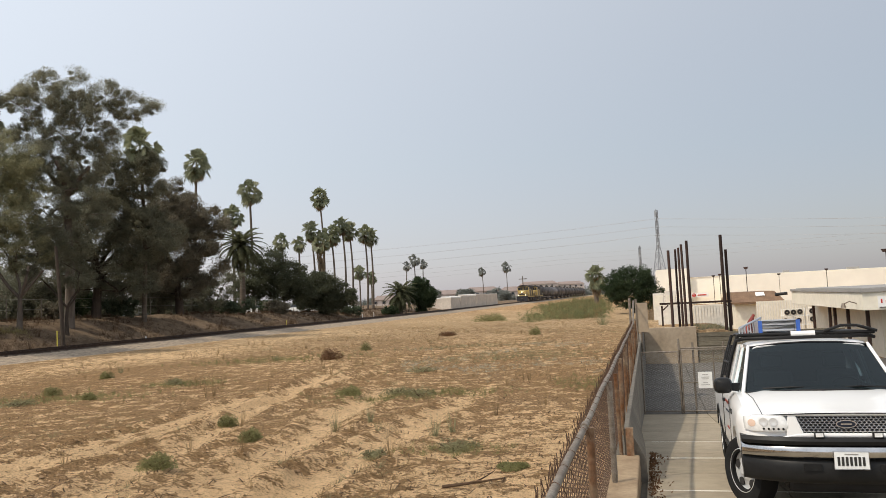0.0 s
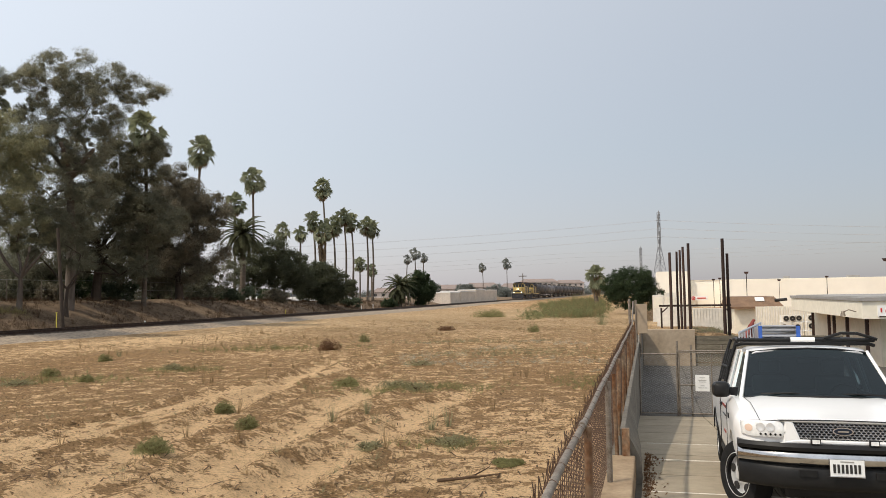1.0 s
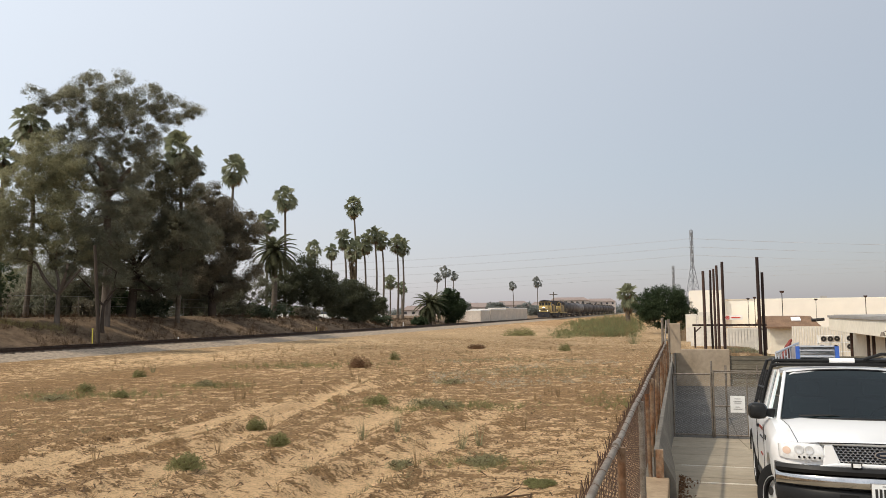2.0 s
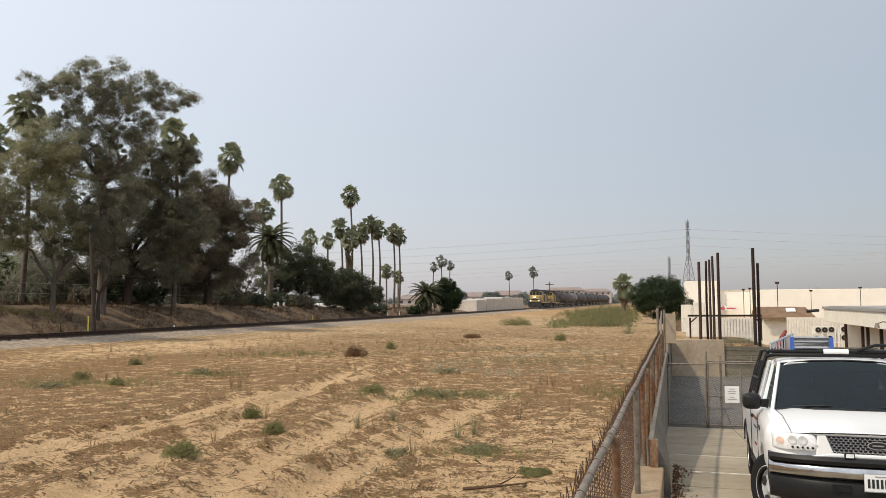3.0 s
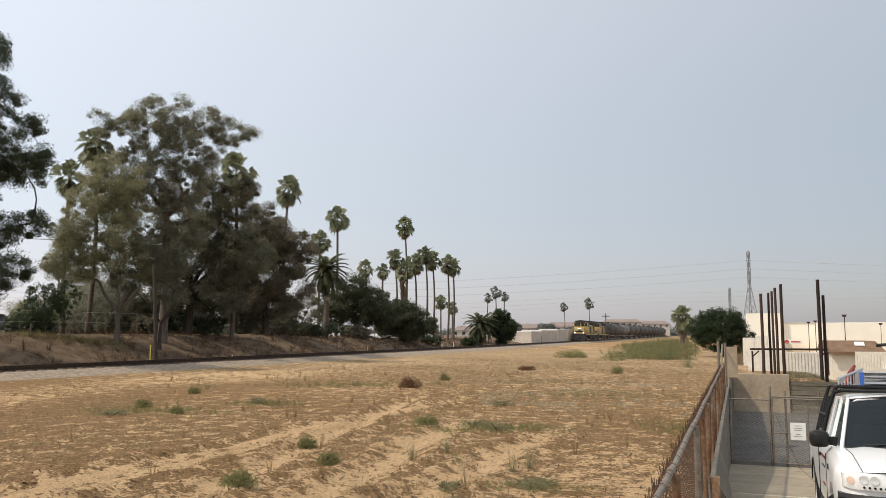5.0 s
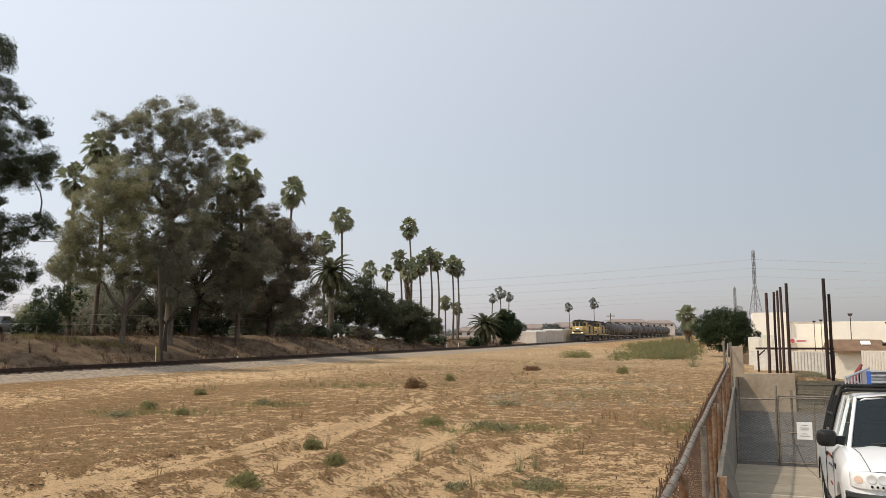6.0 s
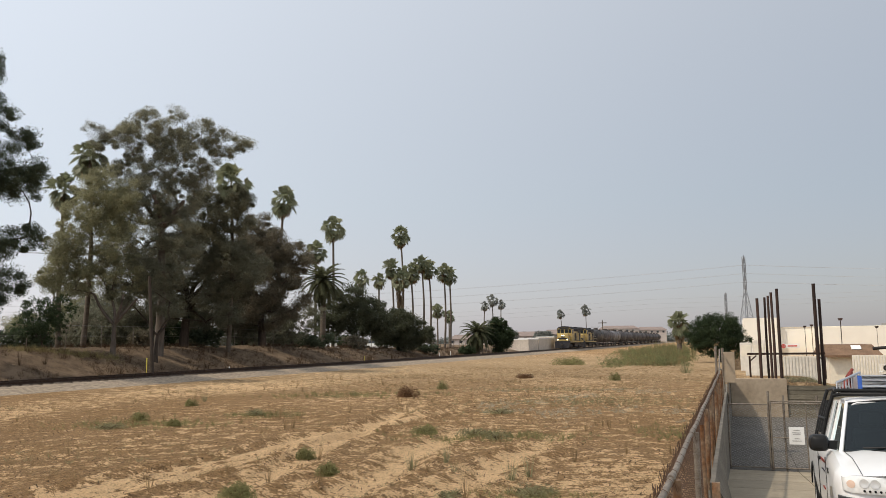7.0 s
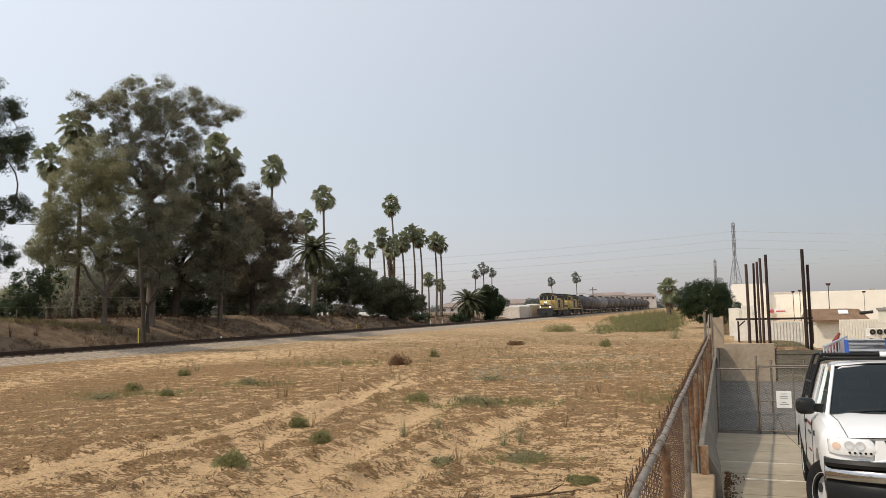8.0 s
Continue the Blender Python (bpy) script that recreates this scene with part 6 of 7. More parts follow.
# ---- plants and litter on the field ----
def field_spots(n, near=8, far=48, left=-26, power=1.0):
    """Places on the field, more of them close by, on the near side of the track."""
    out = []
    while len(out) < n:
        s = near + (far - near) * RNG.random() ** power
        v = left * RNG.random() - 0.8
        x, y = v * 0.9668 + s * 0.2554, -v * 0.2554 + s * 0.9668
        if (track_x(y) - x) * 0.965 < -6.5:
            out.append((x, y, v, s))
    return out


def surf_z(x, y):
    deep, bare = rut_depth(x, y)
    return ground_z(x, y) + deep + 0.035 * noise.noise((x * 0.5, y * 0.5, 0)) + 0.022 * noise.noise((x * 2.1, y * 2.1, 5)) + 0.016 * noise.noise((x * 5.5, y * 5.5, 9)), bare


def blades(places, material, name, label, category):
    """Thin upright blades; each place is x, y, z, height, spread, count."""
    v = []
    for x, y, z, h, sp, n in places:
        a, l = RNG.random(n) * 6.283, RNG.random(n)
        bx, by = x + np.cos(a) * sp * 0.35 * l, y + np.sin(a) * sp * 0.35 * l
        tx, ty = x + np.cos(a) * sp * (0.3 + l), y + np.sin(a) * sp * (0.3 + l)
        hh = h * (0.5 + 0.6 * RNG.random(n))
        w = 0.004 + 0.006 * h
        px_, py_ = -np.sin(a + 0.8) * w, np.cos(a + 0.8) * w
        v.append(np.stack([np.stack([bx - px_, by - py_, np.full(n, z - 0.01)], 1), np.stack([bx + px_, by + py_, np.full(n, z - 0.01)], 1), np.stack([tx, ty, z + hh], 1)], 1).reshape(-1, 3))
    return tagged(new(name, quads_mesh(name, np.concatenate(v), material, 3)), label, category, kind="stuff")


def build_litter():
    dry, green = [], []
    for x, y, v, s in field_spots(15000, far=66, power=1.15):
        z, bare = surf_z(x, y)
        k = noise.noise((x * 0.22, y * 0.22, 11)) + 0.5 * noise.noise((x * 0.9, y * 0.9, 1))
        if bare > 0.35 or k < -0.12:
            continue
        h = 0.025 + 0.085 * RNG.random() * (1 + max(0.0, k))
        (green if RNG.random() < 0.16 and k > 0.15 else dry).append((x, y, z, h, 0.06 + h * 0.9, 10))
    blades(dry, M["straw"], "dry_grass", "short dry straw stubble over the field", "dry grass")
    blades(green, M["weed_grey"], "sparse_weeds", "sparse grey-green weeds in the stubble", "weeds")
    # taller dead stalks
    stalks = []
    for x, y, v, s in field_spots(300, near=10, far=48):
        z, bare = surf_z(x, y)
        if noise.noise((x * 0.2, y * 0.2, 21)) > 0.0 and bare < 0.4:
            stalks.append((x, y, z, random.uniform(0.2, 0.5), 0.10, 10))
    blades(stalks, M["straw"], "dead_stalks", "taller dead stalks standing in the field", "dry grass")
    # twigs and clods
    tw = []
    for x, y, v, s in field_spots(20000, far=60, power=1.5):
        z, bare = surf_z(x, y)
        if bare > 0.55 and RNG.random() < 0.7:
            continue
        a, L, w = RNG.random() * 6.283, 0.02 + 0.11 * RNG.random() ** 2.5, 0.003 + 0.007 * RNG.random()
        c, n = math.cos(a), math.sin(a)
        e = 0.02 * RNG.random()
        tw += [(x - c * L - n * w, y - n * L + c * w, z + 0.006), (x - c * L + n * w, y - n * L - c * w, z + 0.006), (x + c * L + n * w, y + n * L - c * w, z + 0.012 + e), (x + c * L - n * w, y + n * L + c * w, z + 0.012 + e)]
    tagged(new("twig_litter", quads_mesh("twig_litter", tw, M["twig"])), "dark twigs and leaf litter strewn over the soil", "litter", kind="stuff")
    cl = []
    for x, y, v, s in field_spots(15000, power=1.5):
        z, bare = surf_z(x, y)
        r = 0.008 + 0.036 * RNG.random() ** 2.5
        if noise.noise((x * 0.5, y * 0.5, 31)) < -0.05:
            continue
        p = [Vector((x, y, z)) + Vector(d) * r * random.uniform(0.7, 1.3) for d in ((1, 0, 0.2), (0, 1, 0.2), (-1, 0, 0.2), (0, -1, 0.2), (0, 0, 0.9))]
        for i in range(4):
            cl += [p[i], p[(i + 1) % 4], p[4]]
    tagged(new("soil_clods", quads_mesh("soil_clods", [tuple(q) for q in cl], M["clod"], 3)), "small clods of dry soil over the field", "soil", kind="stuff")


build_litter()


def build_weed_drifts():
    """Loose drifts of low weeds; each is a centre, two half-widths, a count and a height."""
    for k, (cx, cy, rx, ry, n, h) in enumerate(((2.6, 29.0, 4.0, 3.2, 700, 0.10), (-10.5, 21.5, 2.6, 1.2, 260, 0.16), (-0.6, 18.5, 2.2, 0.9, 320, 0.14), (0.1, 11.5, 0.7, 0.5, 120, 0.10), (-8.0, 24.2, 1.6, 0.9, 160, 0.15), (-7.0, 33.0, 3.6, 1.6, 240, 0.22), (3.6, 19.0, 0.9, 1.6, 120, 0.16), (1.0, 36.0, 5.5, 2.0, 260, 0.14))):
        spots = []
        for i in range(n):
            x, y = cx + rx * RNG.normal() * 0.5, cy + ry * RNG.normal() * 0.5
            if yard_xy(x, y)[0] < -0.8:
                z, _ = surf_z(x, y)
                spots.append((x, y, z, h * random.uniform(0.4, 1.2), 0.09, 8))
        blades(spots, M["weed_grey" if k in (0, 7) else "weed"], "low_weeds", "drift of low grey-green weeds on the dry field" if k in (0, 7) else "drift of low green weeds on the dry field", "weeds")


build_weed_drifts()


def weed_bush(name, label, x, y, w, h, material, n=900, leaf=0.05, upright=0.2):
    """A low bush: short twigs and many fine leaves in an uneven mound."""
    z0, _ = surf_z(x, y) if y < 48 else (ground_z(x, y), 0)
    t = thing(name, pose(x, y, z0), label, "weed bush")
    g = Geo()
    for i in range(12):
        a = random.uniform(0, 6.28)
        limb(g, (0, 0, 0), (math.cos(a) * w * random.uniform(0.3, 0.9), math.sin(a) * w * random.uniform(0.3, 0.9), h * random.uniform(0.4, 0.95)), 0.008 * (1 + w), 0.003)
    part("stems", g, M["twig"], t)
    d = RNG.normal(size=(n, 3))
    d /= np.linalg.norm(d, axis=1)[:, None]
    rad = RNG.random((n, 1)) ** 0.45 * (1 + 0.22 * np.sin(3 * np.arctan2(d[:, 1:2], d[:, 0:1]) + x))
    c = d * rad * np.array([w, w, h])
    c[:, 2] = np.abs(c[:, 2]) + 0.01
    f = new("foliage", quads_mesh("foliage", leaves_at(c, leaf, 0.3, -upright), material))
    f.parent = t


GREEN = "fresh green low weed bush on the sand"
for x, y, w, h in ((-3.99, 10.94, 0.26, 0.19), (-4.28, 15.51, 0.20, 0.22), (-3.26, 13.23, 0.20, 0.2), (-11.35, 22.79, 0.28, 0.24), (-9.55, 21.22, 0.2, 0.16), (-12.02, 28.05, 0.25, 0.25), (-2.27, 18.74, 0.32, 0.2), (0.82, 10.12, 0.2, 0.06), (-3.67, 37.03, 0.28, 0.38)):
    weed_bush("weed_bush", GREEN, x, y, w, h, M["weed"], n=2400, leaf=0.04)
for x, y, w, h in ((-1.12, 18.58, 0.40, 0.16), (-0.58, 18.29, 0.4, 0.2), (-8.27, 24.13, 0.3, 0.2), (0.12, 11.48, 0.34, 0.16), (-1.02, 11.37, 0.22, 0.12), (-10.99, 20.38, 0.45, 0.14), (-0.68, 24.7, 0.5, 0.16)):
    weed_bush("weed_bush", "sprawling grey-green weed on dry soil", x, y, w, h, M["weed_grey"], n=900, leaf=0.05)
for x, y, w, h in ((-4.62, 32.03, 0.46, 0.42), (0.25, 47.78, 0.55, 0.25)):
    weed_bush("tumbleweed", "rust-brown dry tumbleweed on the field", x, y, w, h, M["weed_red"], n=2200, leaf=0.07, upright=0.1)
weed_bush("weed_bush", "small olive round bush on the field", 5.14, 44.04, 0.36, 0.42, M["weed"], n=1200, leaf=0.07)
weed_bush("weed_bush", "wide low green bush at the field edge", 4.5, 73.0, 1.6, 0.7, M["weed"], n=2600, leaf=0.13)
for x, y in ((-1.94, 13.97), (-1.4, 14.56), (-0.2, 12.6), (0.1, 13.2), (-7.0, 33), (-12.5, 30.5)):
    z, _ = surf_z(x, y)
    blades([(x, y, z, 0.42, 0.16, 26)], M["weed_grey"], "stalk_clump", "upright clump of pale weed stalks", "weeds")
# spiky plant at the far edge
z = ground_z(10.64, 52.37)
blades([(10.64, 52.37, z, 1.0, 0.75, 90)], M["weed_grey"], "spiky_plant", "spiky grey-green plant beside the fence", "plant")


def build_weed_patch():
    """Tall green weeds between the field and the track."""
    spots, mound = [], []
    for i in range(5200):
        y = 64 + 84 * RNG.random() ** 1.3
        k = (y - 65) / 73
        lo, hi = 6.2 + 10.5 * k + 2.5 * noise.noise((y * 0.3, 3, 1)), 13.2 + 15.0 * k + 4 * noise.noise((y * 0.25, 7, 1))
        x = lo + (hi - lo) * RNG.random()
        e = noise.noise((x * 0.25, y * 0.12, 41))
        across = (x - lo) / max(0.5, hi - lo)
        if e < -0.12 or (y < 70 and RNG.random() < 0.5) or RNG.random() > 0.18 + 1.5 * across:
            continue
        h = (0.45 + 0.65 * min(1.0, 1.3 * across)) * (0.5 + 1.15 * k + 0.6 * max(0.0, e)) * random.uniform(0.6, 1.2)
        spots.append((x, y, ground_z(x, y), h, 0.35, 12))
        if RNG.random() < 0.16:
            mound.append((x, y, ground_z(x, y) + h * 0.4, 0.4))
    blades(spots[::4], M["straw"], "dry_weeds", "dry yellow stalks among the green weeds", "weeds")
    blades([p for i, p in enumerate(spots) if i % 3], M["weed_tall"], "tall_weeds", "patch of tall green weeds beside the track", "weeds")
    crown = lobed_crown([(x, y, z, r) for x, y, z, r in mound], 18, 9, 0.2, 0.25, -0.3, 0.25)
    tagged(new("leafy_weeds", quads_mesh("leafy_weeds", crown, M["weed_tall"], 3)), "leafy green weeds filling the patch", "weeds", kind="stuff")


build_weed_patch()
# yellowed grass along the top edge of the bank
rim = []
for i in range(420):
    f = RNG.uniform(0, 1)
    x, y = -30.6 + 4.2 * f + RNG.normal(0, 0.35), 44.6 + 5.4 * f + RNG.normal(0, 0.35)
    rim.append((x, y, surf_z(x, y)[0], random.uniform(0.15, 0.4), 0.2, 12))
blades(rim, M["bank_grass"], "bank_grass", "yellowed grass along the top of the bank", "grass")
# drift of bleached grey weeds across the middle of the field
drift = []
for i in range(2600):
    x, y = RNG.uniform(-1.5, 7.5), RNG.uniform(20.5, 37)
    if noise.noise((x * 0.45, y * 0.3, 77)) + 0.5 * noise.noise((x * 2, y * 2, 5)) < 0.12 + 0.02 * abs(y - 28):
        continue
    drift.append((x, y, surf_z(x, y)[0], random.uniform(0.04, 0.14), 0.16, 9))
blades(drift, M["weed_pale"], "bleached_weeds", "drift of bleached grey low weeds on the field", "weeds")


def build_bank_scrub():
    spots = []
    for i in range(9000):
        y = 26 + 100 * RNG.random()
        d = 3.4 + 8 * RNG.random()
        x = track_x(y) - d / 0.965
        if noise.noise((x * 0.3, y * 0.3, 51)) < -0.05:
            continue
        spots.append((x, y, ground_z(x, y) + 0.05, random.uniform(0.12, 0.45), 0.2, 9))
    blades(spots, M["twig"], "bank_grass", "dry brown grass on the railway bank", "dry grass")
    for k in range(60):
        y = random.uniform(28, 90 + 28 * (k % 2))
        x = track_x(y) - random.uniform(3.8, 8.5)
        z = ground_z(x, y)
        blades([(x, y, z, random.uniform(0.5, 1.1), 0.3, 26)], M["twig"], "dead_shrub", "dead dark twiggy shrub on the bank", "shrub")
    # grass and brush on the slope behind the low wall
    hedge = []
    for i in range(900):
        p = YARD @ Vector((random.uniform(2.25, 9.5), random.uniform(40.6, 45.5), 0))
        hedge.append((p.x, p.y, ground_z(p.x, p.y), random.uniform(0.06, 0.2), 0.2, 10))
    blades(hedge[::2], M["weed_grey"], "slope_grass", "grey-green grass on the slope behind the wall", "grass")
    blades(hedge[1::2], M["leaf_dark"], "slope_brush", "dull green brush on the slope behind the wall", "brush")
    # weeds and leaves gathered along the driveway edge
    heap = []
    for i in range(520):
        q = 9.0 + 4.4 * random.random() ** 0.8
        x = -0.12 + abs(random.gauss(0, 0.07 + 0.32 * max(0.0, noise.noise((q * 1.6, 0, 2)))))
        p = YARD @ Vector((x, q, ramp_z(q) + 0.012 + 0.03 * random.random() * max(0.0, 1 - (x + 0.12) / 0.12)))
        heap.append(tuple(p))
    dead = leaves_at(np.array(heap), 0.045, 0.45, 0.0)
    tagged(new("kerb_litter", quads_mesh("kerb_litter", dead, M["weed_red"])), "dead brown leaves gathered along the kerb", "litter", kind="stuff")


build_bank_scrub()
# fallen branch near the fence
br = thing("fallen_branch", pose(0.3, 9.35, 0.03, 0, 0, 12), "dark dry fallen branch lying on the soil", "branch")
g = Geo()
limb(g, (-0.38, 0, 0), (0.38, 0.05, 0.02), 0.022, 0.008, 0.05)
limb(g, (0.05, 0.02, 0.02), (0.30, 0.16, 0.09), 0.010, 0.004)
limb(g, (-0.1, 0.01, 0.01), (0.1, -0.12, 0.05), 0.010, 0.004)
part("wood", g, M["twig"], br)


# ---- along the track and in the distance ----
def build_far():
    pole = thing("bank_pole", pose(-22.72, 47.0, 0.15), "rusty leaning timber pole beside the track", "pole")
    part("shaft", Geo().tube([(0.1, 0, -0.4), (-0.03, 0, 2.3), (-0.17, 0, 4.4), (-0.3, 0, 6.4)], [0.12, 0.11, 0.10, 0.09], 9), M["bark_dark"], pole, smooth=50)
    yp = thing("marker_post", pose(-22.83, 46.6, 0.15), "slim yellow plastic marker post beside the track", "marker post")
    part("post", Geo().box(-0.03, 0.03, -0.03, 0.03, -0.2, 1.27), M["yellowpost"], yp, bevel=0.01)
    part("cap", Geo().box(-0.04, 0.04, -0.04, 0.04, 1.27, 1.33), M["yellowpost"], yp)
    for x, y, h, mk, word in ((-20.2, 53.5, 0.5, "signwhite", "white"), (-14.9, 75.0, 0.75, "yellowpost", "yellow"), (-9.7, 95.0, 0.75, "signwhite", "white"), (-8.75, 100.0, 0.8, "signwhite", "white")):
        mp = thing("marker_post", pose(x, y, ground_z(x, y)), "slim %s marker post at the foot of the bank" % word, "marker post")
        part("post", Geo().tube([(0, 0, -0.2), (0, 0, h)], 0.04, 8), M[mk], mp, smooth=50)
        part("cap", Geo().tube([(0, 0, h), (0, 0, h + 0.06)], [0.05, 0.03], 8), M[mk], mp, smooth=50)
    # fence along the top of the bank
    fence = thing("bank_fence", None, "grey wire fence along the top of the bank", "fence")
    prev = None
    for i in range(34):
        y = 30 + 2.9 * i
        x = track_x(y) - 10.8
        z = ground_z(x, y)
        part("post", Geo().tube([(x, y, z - 0.2), (x, y, z + 1.55)], 0.035, 6), M["galv"], fence)
        if prev:
            part("wire", Geo().tube([prev, (x, y, z + 1.5)], 0.012, 4), M["greywire"], fence)
            part("wire", Geo().tube([(prev[0], prev[1], prev[2] - 0.7), (x, y, z + 0.8)], 0.010, 4), M["greywire"], fence)
        prev = (x, y, z + 1.5)
    # parked cars glimpsed between the trunks
    for x, y, yaw, mk in ((-36.4, 50.5, 15, "tankgrey"), (-35.0, 52.6, 20, "signwhite"), (-19.4, 108.3, 75, "signwhite"), (-14.9, 111.0, 80, "signwhite"), (-27.0, 88.0, 70, "whitepanel"), (-23.0, 100.0, 70, "signwhite")):
        z = ground_z(x, y)
        c = thing("parked_car", pose(x, y, z, 0, 0, yaw), "pale parked car behind the trees", "car", "parked cars")
        part("body", Geo().loft([[(-0.85, yy, 0.3), (0.85, yy, 0.3), (0.88, yy, zt), (-0.88, yy, zt)] for yy, zt in ((-2.2, 0.65), (-2.0, 0.78), (-1.0, 0.9), (1.7, 0.92), (2.1, 0.8))]), M[mk], c, bevel=0.06)
        part("cabin", Geo().loft([[(-w, yy, 0.88), (w, yy, 0.88), (w * 0.85, yy, zt), (-w * 0.85, yy, zt)] for yy, w, zt in ((-1.0, 0.78, 0.92), (-0.3, 0.76, 1.38), (0.9, 0.76, 1.40), (1.6, 0.78, 0.95))]), M["glassdark"], c)
        for sx in (-0.82, 0.82):
            for yy in (-1.35, 1.3):
                part("wheel", Geo().tube([(sx - 0.1, yy, 0.32), (sx + 0.1, yy, 0.32)], 0.32, 12), M["tyre"], c)
    # white sheds beside the track
    for k, (x0, y0, x1, y1, h) in enumerate(((2.5, 142, 4.4, 149, 2.45), (4.5, 149.4, 8.0, 163, 2.65), (8.1, 164, 10.6, 172, 2.95), (10.7, 173, 13.8, 182, 2.9))):
        sh = thing("white_shed", None, "white flat-roofed metal shed beside the track", "shed", "white sheds")
        d = Vector((x1 - x0, y1 - y0, 0)).normalized()
        n = Vector((-d.y, d.x, 0)) * 4
        q = [Vector((x0, y0, 0)), Vector((x1, y1, 0)), Vector((x1, y1, 0)) + n, Vector((x0, y0, 0)) + n]
        off = Vector((-0.9, 0.8, 0))
        q = [p + off for p in q]
        part("wall", Geo().quadbox([p - Vector((0, 0, 0.6)) for p in q] + [p + Vector((0, 0, h)) for p in q]), M["shed"], sh)
        part("roof_edge", Geo().quadbox([p + Vector((0, 0, h)) for p in q] + [p + Vector((0, 0, h + 0.14)) for p in q]), M["signwhite"], sh)
    # red-roofed houses on the rise behind
    for x, y, w, h, dpt in ((-22, 392, 26, 5.2, 12), (3, 380, 20, 6.2, 12), (20, 384, 17, 7.0, 12), (36, 380, 15, 6.4, 12), (70, 560, 26, 11.5, 12), (93, 566, 20, 10.5, 12), (100, 400, 16, 4.6, 12), (-55, 400, 22, 4.6, 12)):
        ho = thing("house", pose(x, y, 0), "hazy stucco house with low red tile roof", "house", "distant houses")
        part("wall", Geo().box(-w / 2, w / 2, 0, dpt, -3, h - 1.6), M["stucco"], ho)
        part("roof", Geo().quadbox([(-w / 2 - 0.6, -0.6, h - 1.6), (w / 2 + 0.6, -0.6, h - 1.6), (w / 2 + 0.6, dpt + 0.6, h - 1.6), (-w / 2 - 0.6, dpt + 0.6, h - 1.6), (-w / 2 + 2.5, dpt / 2 - 0.5, h + 0.6), (w / 2 - 2.5, dpt / 2 - 0.5, h + 0.6), (w / 2 - 2.5, dpt / 2 + 0.5, h + 0.6), (-w / 2 + 2.5, dpt / 2 + 0.5, h + 0.6)]), M["roofred"], ho)
        for i in range(int(w // 4)):
            part("window", Geo().box(-w / 2 + 1.2 + 4 * i, -w / 2 + 2.6 + 4 * i, -0.08, 0, h - 3.6, h - 2.3), M["glassdark"], ho)
    # hazy tree line that closes the view
    lobes = []
    for i in range(150):
        a = radians(-52 + 92 * i / 149)
        dd = random.uniform(560, 700)
        lobes.append((math.sin(a) * dd, math.cos(a) * dd, random.uniform(0.5, 4.5), random.uniform(3.0, 5.5)))
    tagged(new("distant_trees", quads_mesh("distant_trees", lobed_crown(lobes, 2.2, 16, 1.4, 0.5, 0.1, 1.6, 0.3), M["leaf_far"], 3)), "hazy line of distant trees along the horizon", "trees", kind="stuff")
    for x, y, z, r in ((8.9, 300, 3.8, 2.4), (60.5, 290, 3.6, 2.6), (66, 295.5, 3.0, 2.6), (63, 286, 3.8, 2.3), (-4.9, 300, 3.2, 3.2), (21, 305, 3.0, 2.6), (24.5, 300, 2.6, 2.4)):
        lob = [(x + random.uniform(-1, 1) * r, y, z + random.uniform(-0.6, 0.4) * r, r * random.uniform(0.6, 0.9)) for k in range(4)]
        broadleaf("hazy_tree", "distant tree with haze tinted into its grey-green leaves", "tree", (x, y), lob, 0.3, 0.3, M["leaf_far"], M["bark_palm"], clumps=9, leaves=26, size=0.6, aspect=0.45, droop=0.1, spread=0.6, group="distant trees by the track")
    # timber utility pole
    up = thing("utility_pole", pose(26.9, 258.6, 0), "timber utility pole with a crossarm", "utility pole")
    part("shaft", Geo().tube([(0, 0, -1), (0, 0, 8.6)], [0.2, 0.14], 8), M["bark_palm"], up)
    part("crossarm", Geo().box(-1.3, 1.3, -0.08, 0.08, 7.6, 7.85), M["bark_palm"], up)
    # lattice towers and their cables
    tips = []
    for x, y, h, w in ((161.6, 577.8, 60.3, 5.2), (198, 775, 45.0, 5.6)):
        tw = thing("lattice_tower", pose(x, y, -2, 0, 0, 20), "grey steel lattice power tower in the haze", "power tower", "power towers")
        H = h + 2
        legs = [[(sx * w * (1 - 0.86 * min(1, k / 6)), sy * w * (1 - 0.86 * min(1, k / 6)), H * (0.10 * k if k <= 6 else 0.6 + 0.1 * (k - 6))) for k in range(0, 11)] for sx, sy in ((-1, -1), (1, -1), (1, 1), (-1, 1))]
        for leg in legs:
            part("leg", Geo().tube(leg, 0.22, 4), M["lattice"], tw)
        br_ = Geo()
        for k in range(10):
            for i in range(4):
                a, b = legs[i], legs[(i + 1) % 4]
                br_.tube([a[k], b[k + 1]], 0.10, 3, cap=False)
                br_.tube([b[k], a[k + 1]], 0.10, 3, cap=False)
                br_.tube([a[k + 1], b[k + 1]], 0.10, 3, cap=False)
        tagged(part("bracing", br_, M["lattice"], tw), kind="stuff")
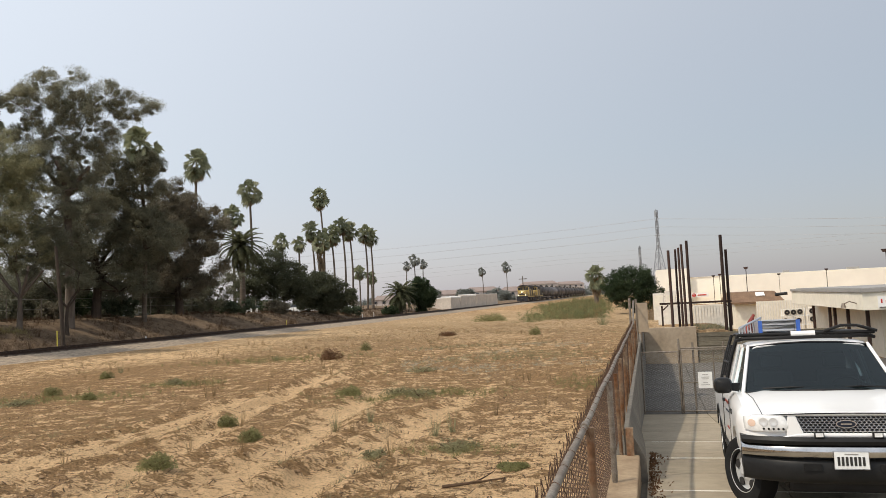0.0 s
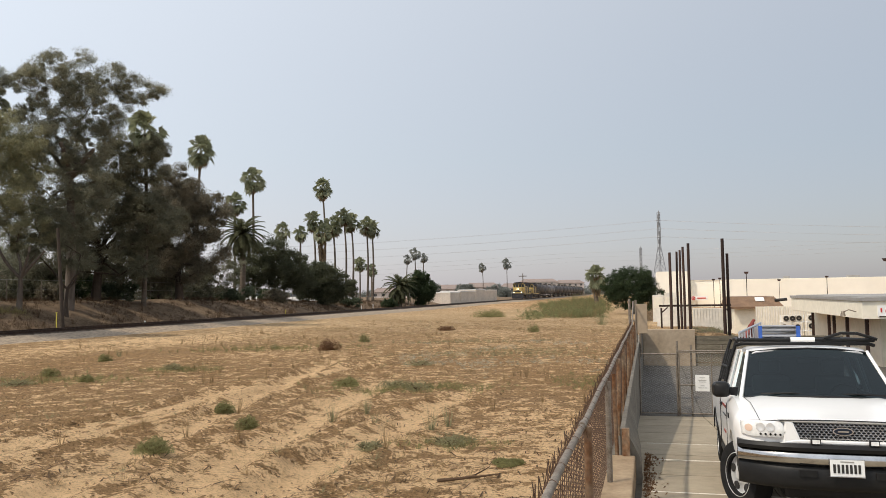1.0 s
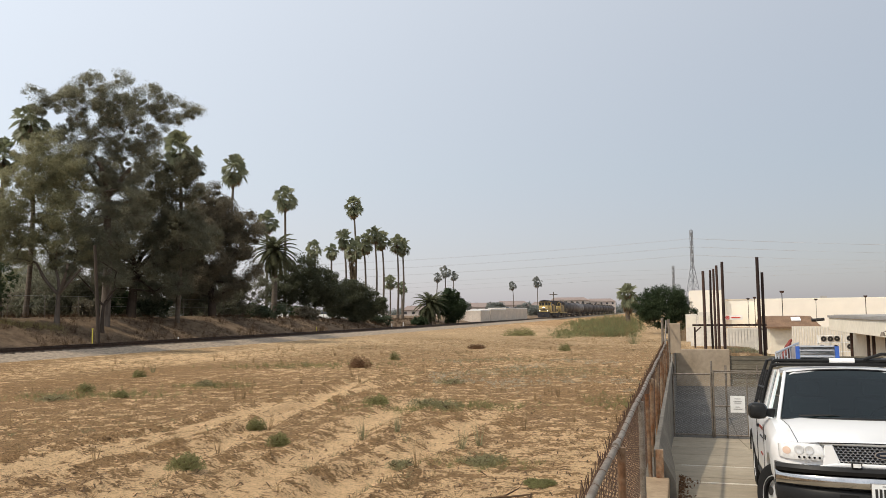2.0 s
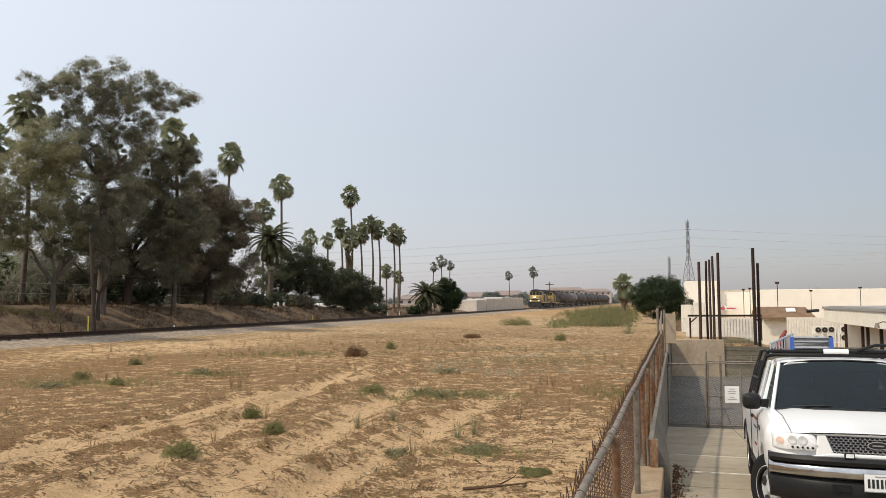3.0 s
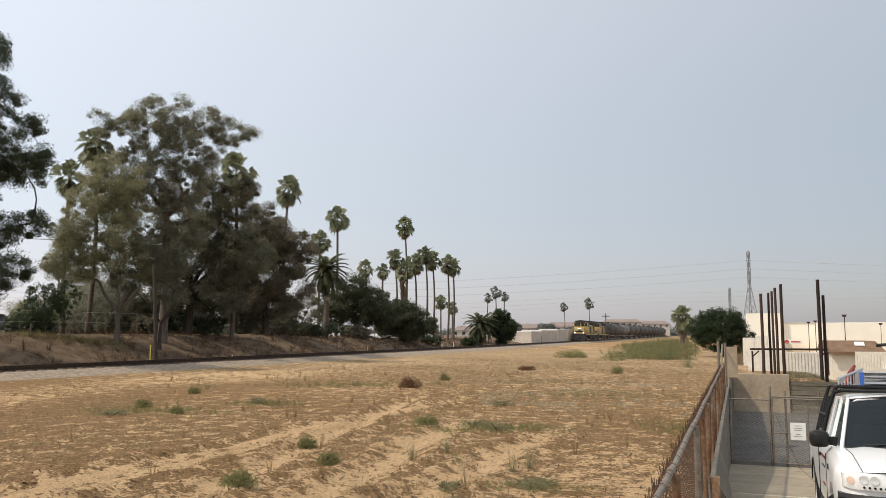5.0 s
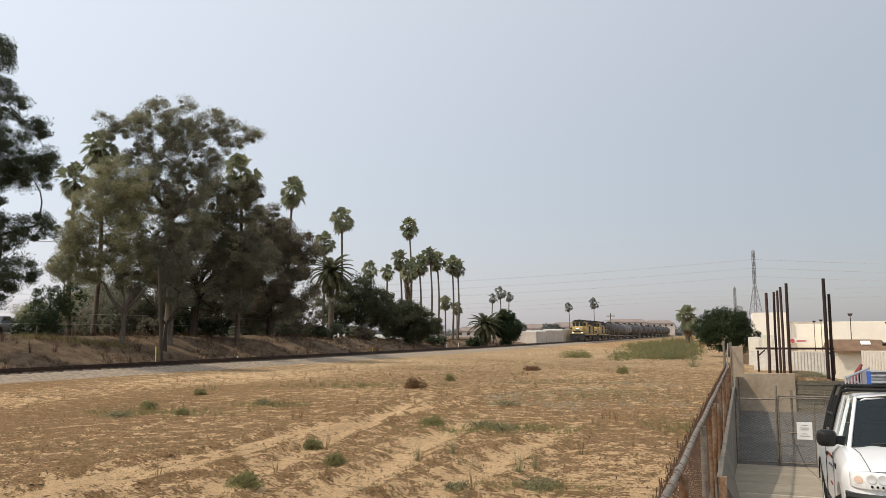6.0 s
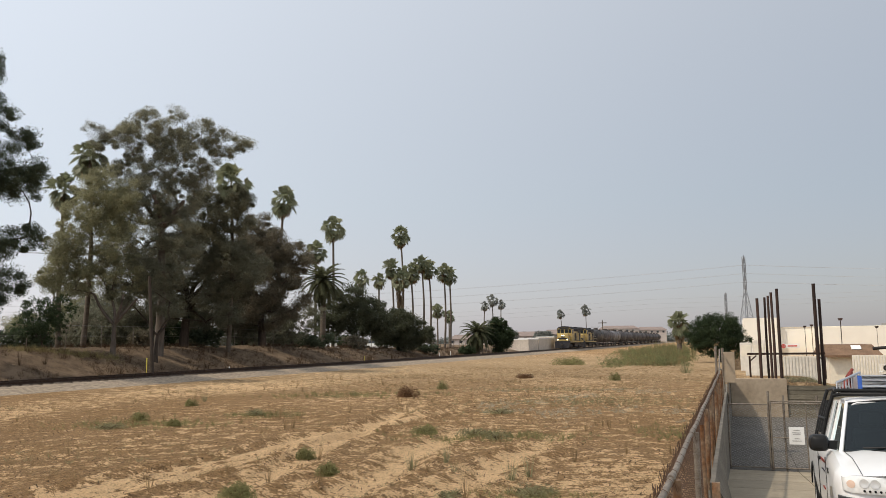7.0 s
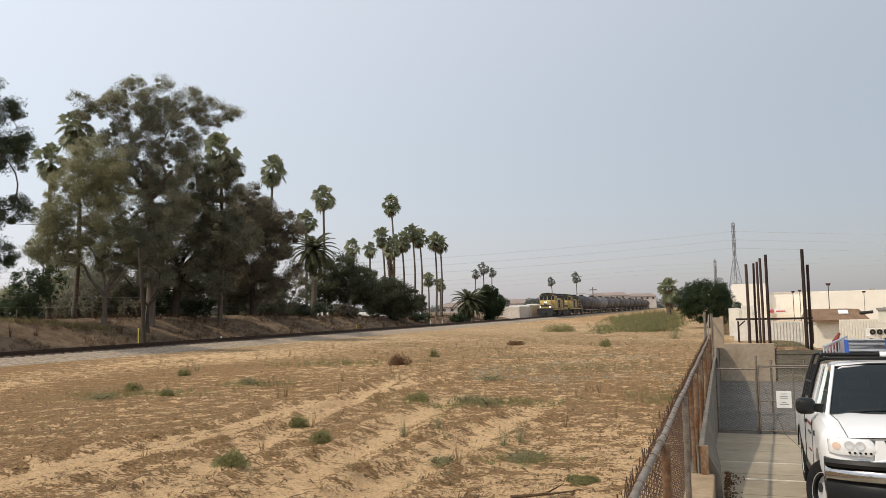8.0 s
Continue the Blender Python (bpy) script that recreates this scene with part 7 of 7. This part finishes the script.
        for f in (0.70, 0.80, 0.90):
            part("crossarm", Geo().tube([(-1.9, 0, H * f), (1.9, 0, H * f)], 0.2, 4), M["lattice"], tw)
        part("peak", Geo().tube([(0, 0, H), (0, 0, H + 1.5)], [0.5, 0.08], 4), M["lattice"], tw)
        tips.append((x, y, H - 2))
    x, y, h = tips[0]
    for k, f in enumerate((0.70, 0.80, 0.90)):
        for sx in (-2.6, 2.6):
            for end, drop in (((-460, 640, h * f * 0.8), 9.0), ((700, 470, h * f * 0.72), 7.0)):
                a, b = Vector((x + sx, y, h * f)), Vector((end[0], end[1] + sx * 2, end[2]))
                pts = [a.lerp(b, i / 24) - Vector((0, 0, drop * 4 * (i / 24) * (1 - i / 24))) for i in range(25)]
                ob = part("power_cable", Geo().tube(pts, 0.06, 3, cap=False), M["cable"])
                tagged(ob, "thin grey power cable sagging between towers", "cable", "power cables")
    for i in (0, 24):
        x, z = -500 + 50 * i, 8.9 + 1.66 * i + 3.2
        fr = thing("line_frame", pose(x, 602, 0), "timber frame that carries a lower line of wires", "utility pole", "line frames")
        for dx in (-2.5, 2.5):
            part("leg", Geo().tube([(dx, 0, -3), (dx, 0, z + 1)], [0.25, 0.18], 8), M["bark_palm"], fr)
        for k in range(3):
            part("crossarm", Geo().box(-3.5, 3.5, -2.2 + 2 * k, -1.8 + 2 * k, z - 3.3 * k - 0.15, z - 3.3 * k + 0.15), M["bark_palm"], fr)
    for k in range(3):                                # a lower line of wires that passes behind the towers
        pts = [(-500 + 50 * i, 600 + 2.0 * k, 8.9 - 3.3 * k + 1.66 * i + 3.2 * ((i % 12) / 6 - 1) ** 2) for i in range(25)]
        ob = part("power_cable", Geo().tube(pts, 0.07, 3, cap=False), M["cable"])
        tagged(ob, "thin grey power cable sagging between towers", "cable", "power cables")
    ob = part("bank_cable", Geo().tube([(-45, 44, 9.1), (-36, 50, 8.8), (-27, 56, 8.8)], 0.03, 4), M["cable"])
    tagged(ob, "thin cable between the trees on the bank", "cable")


build_far()

motions()
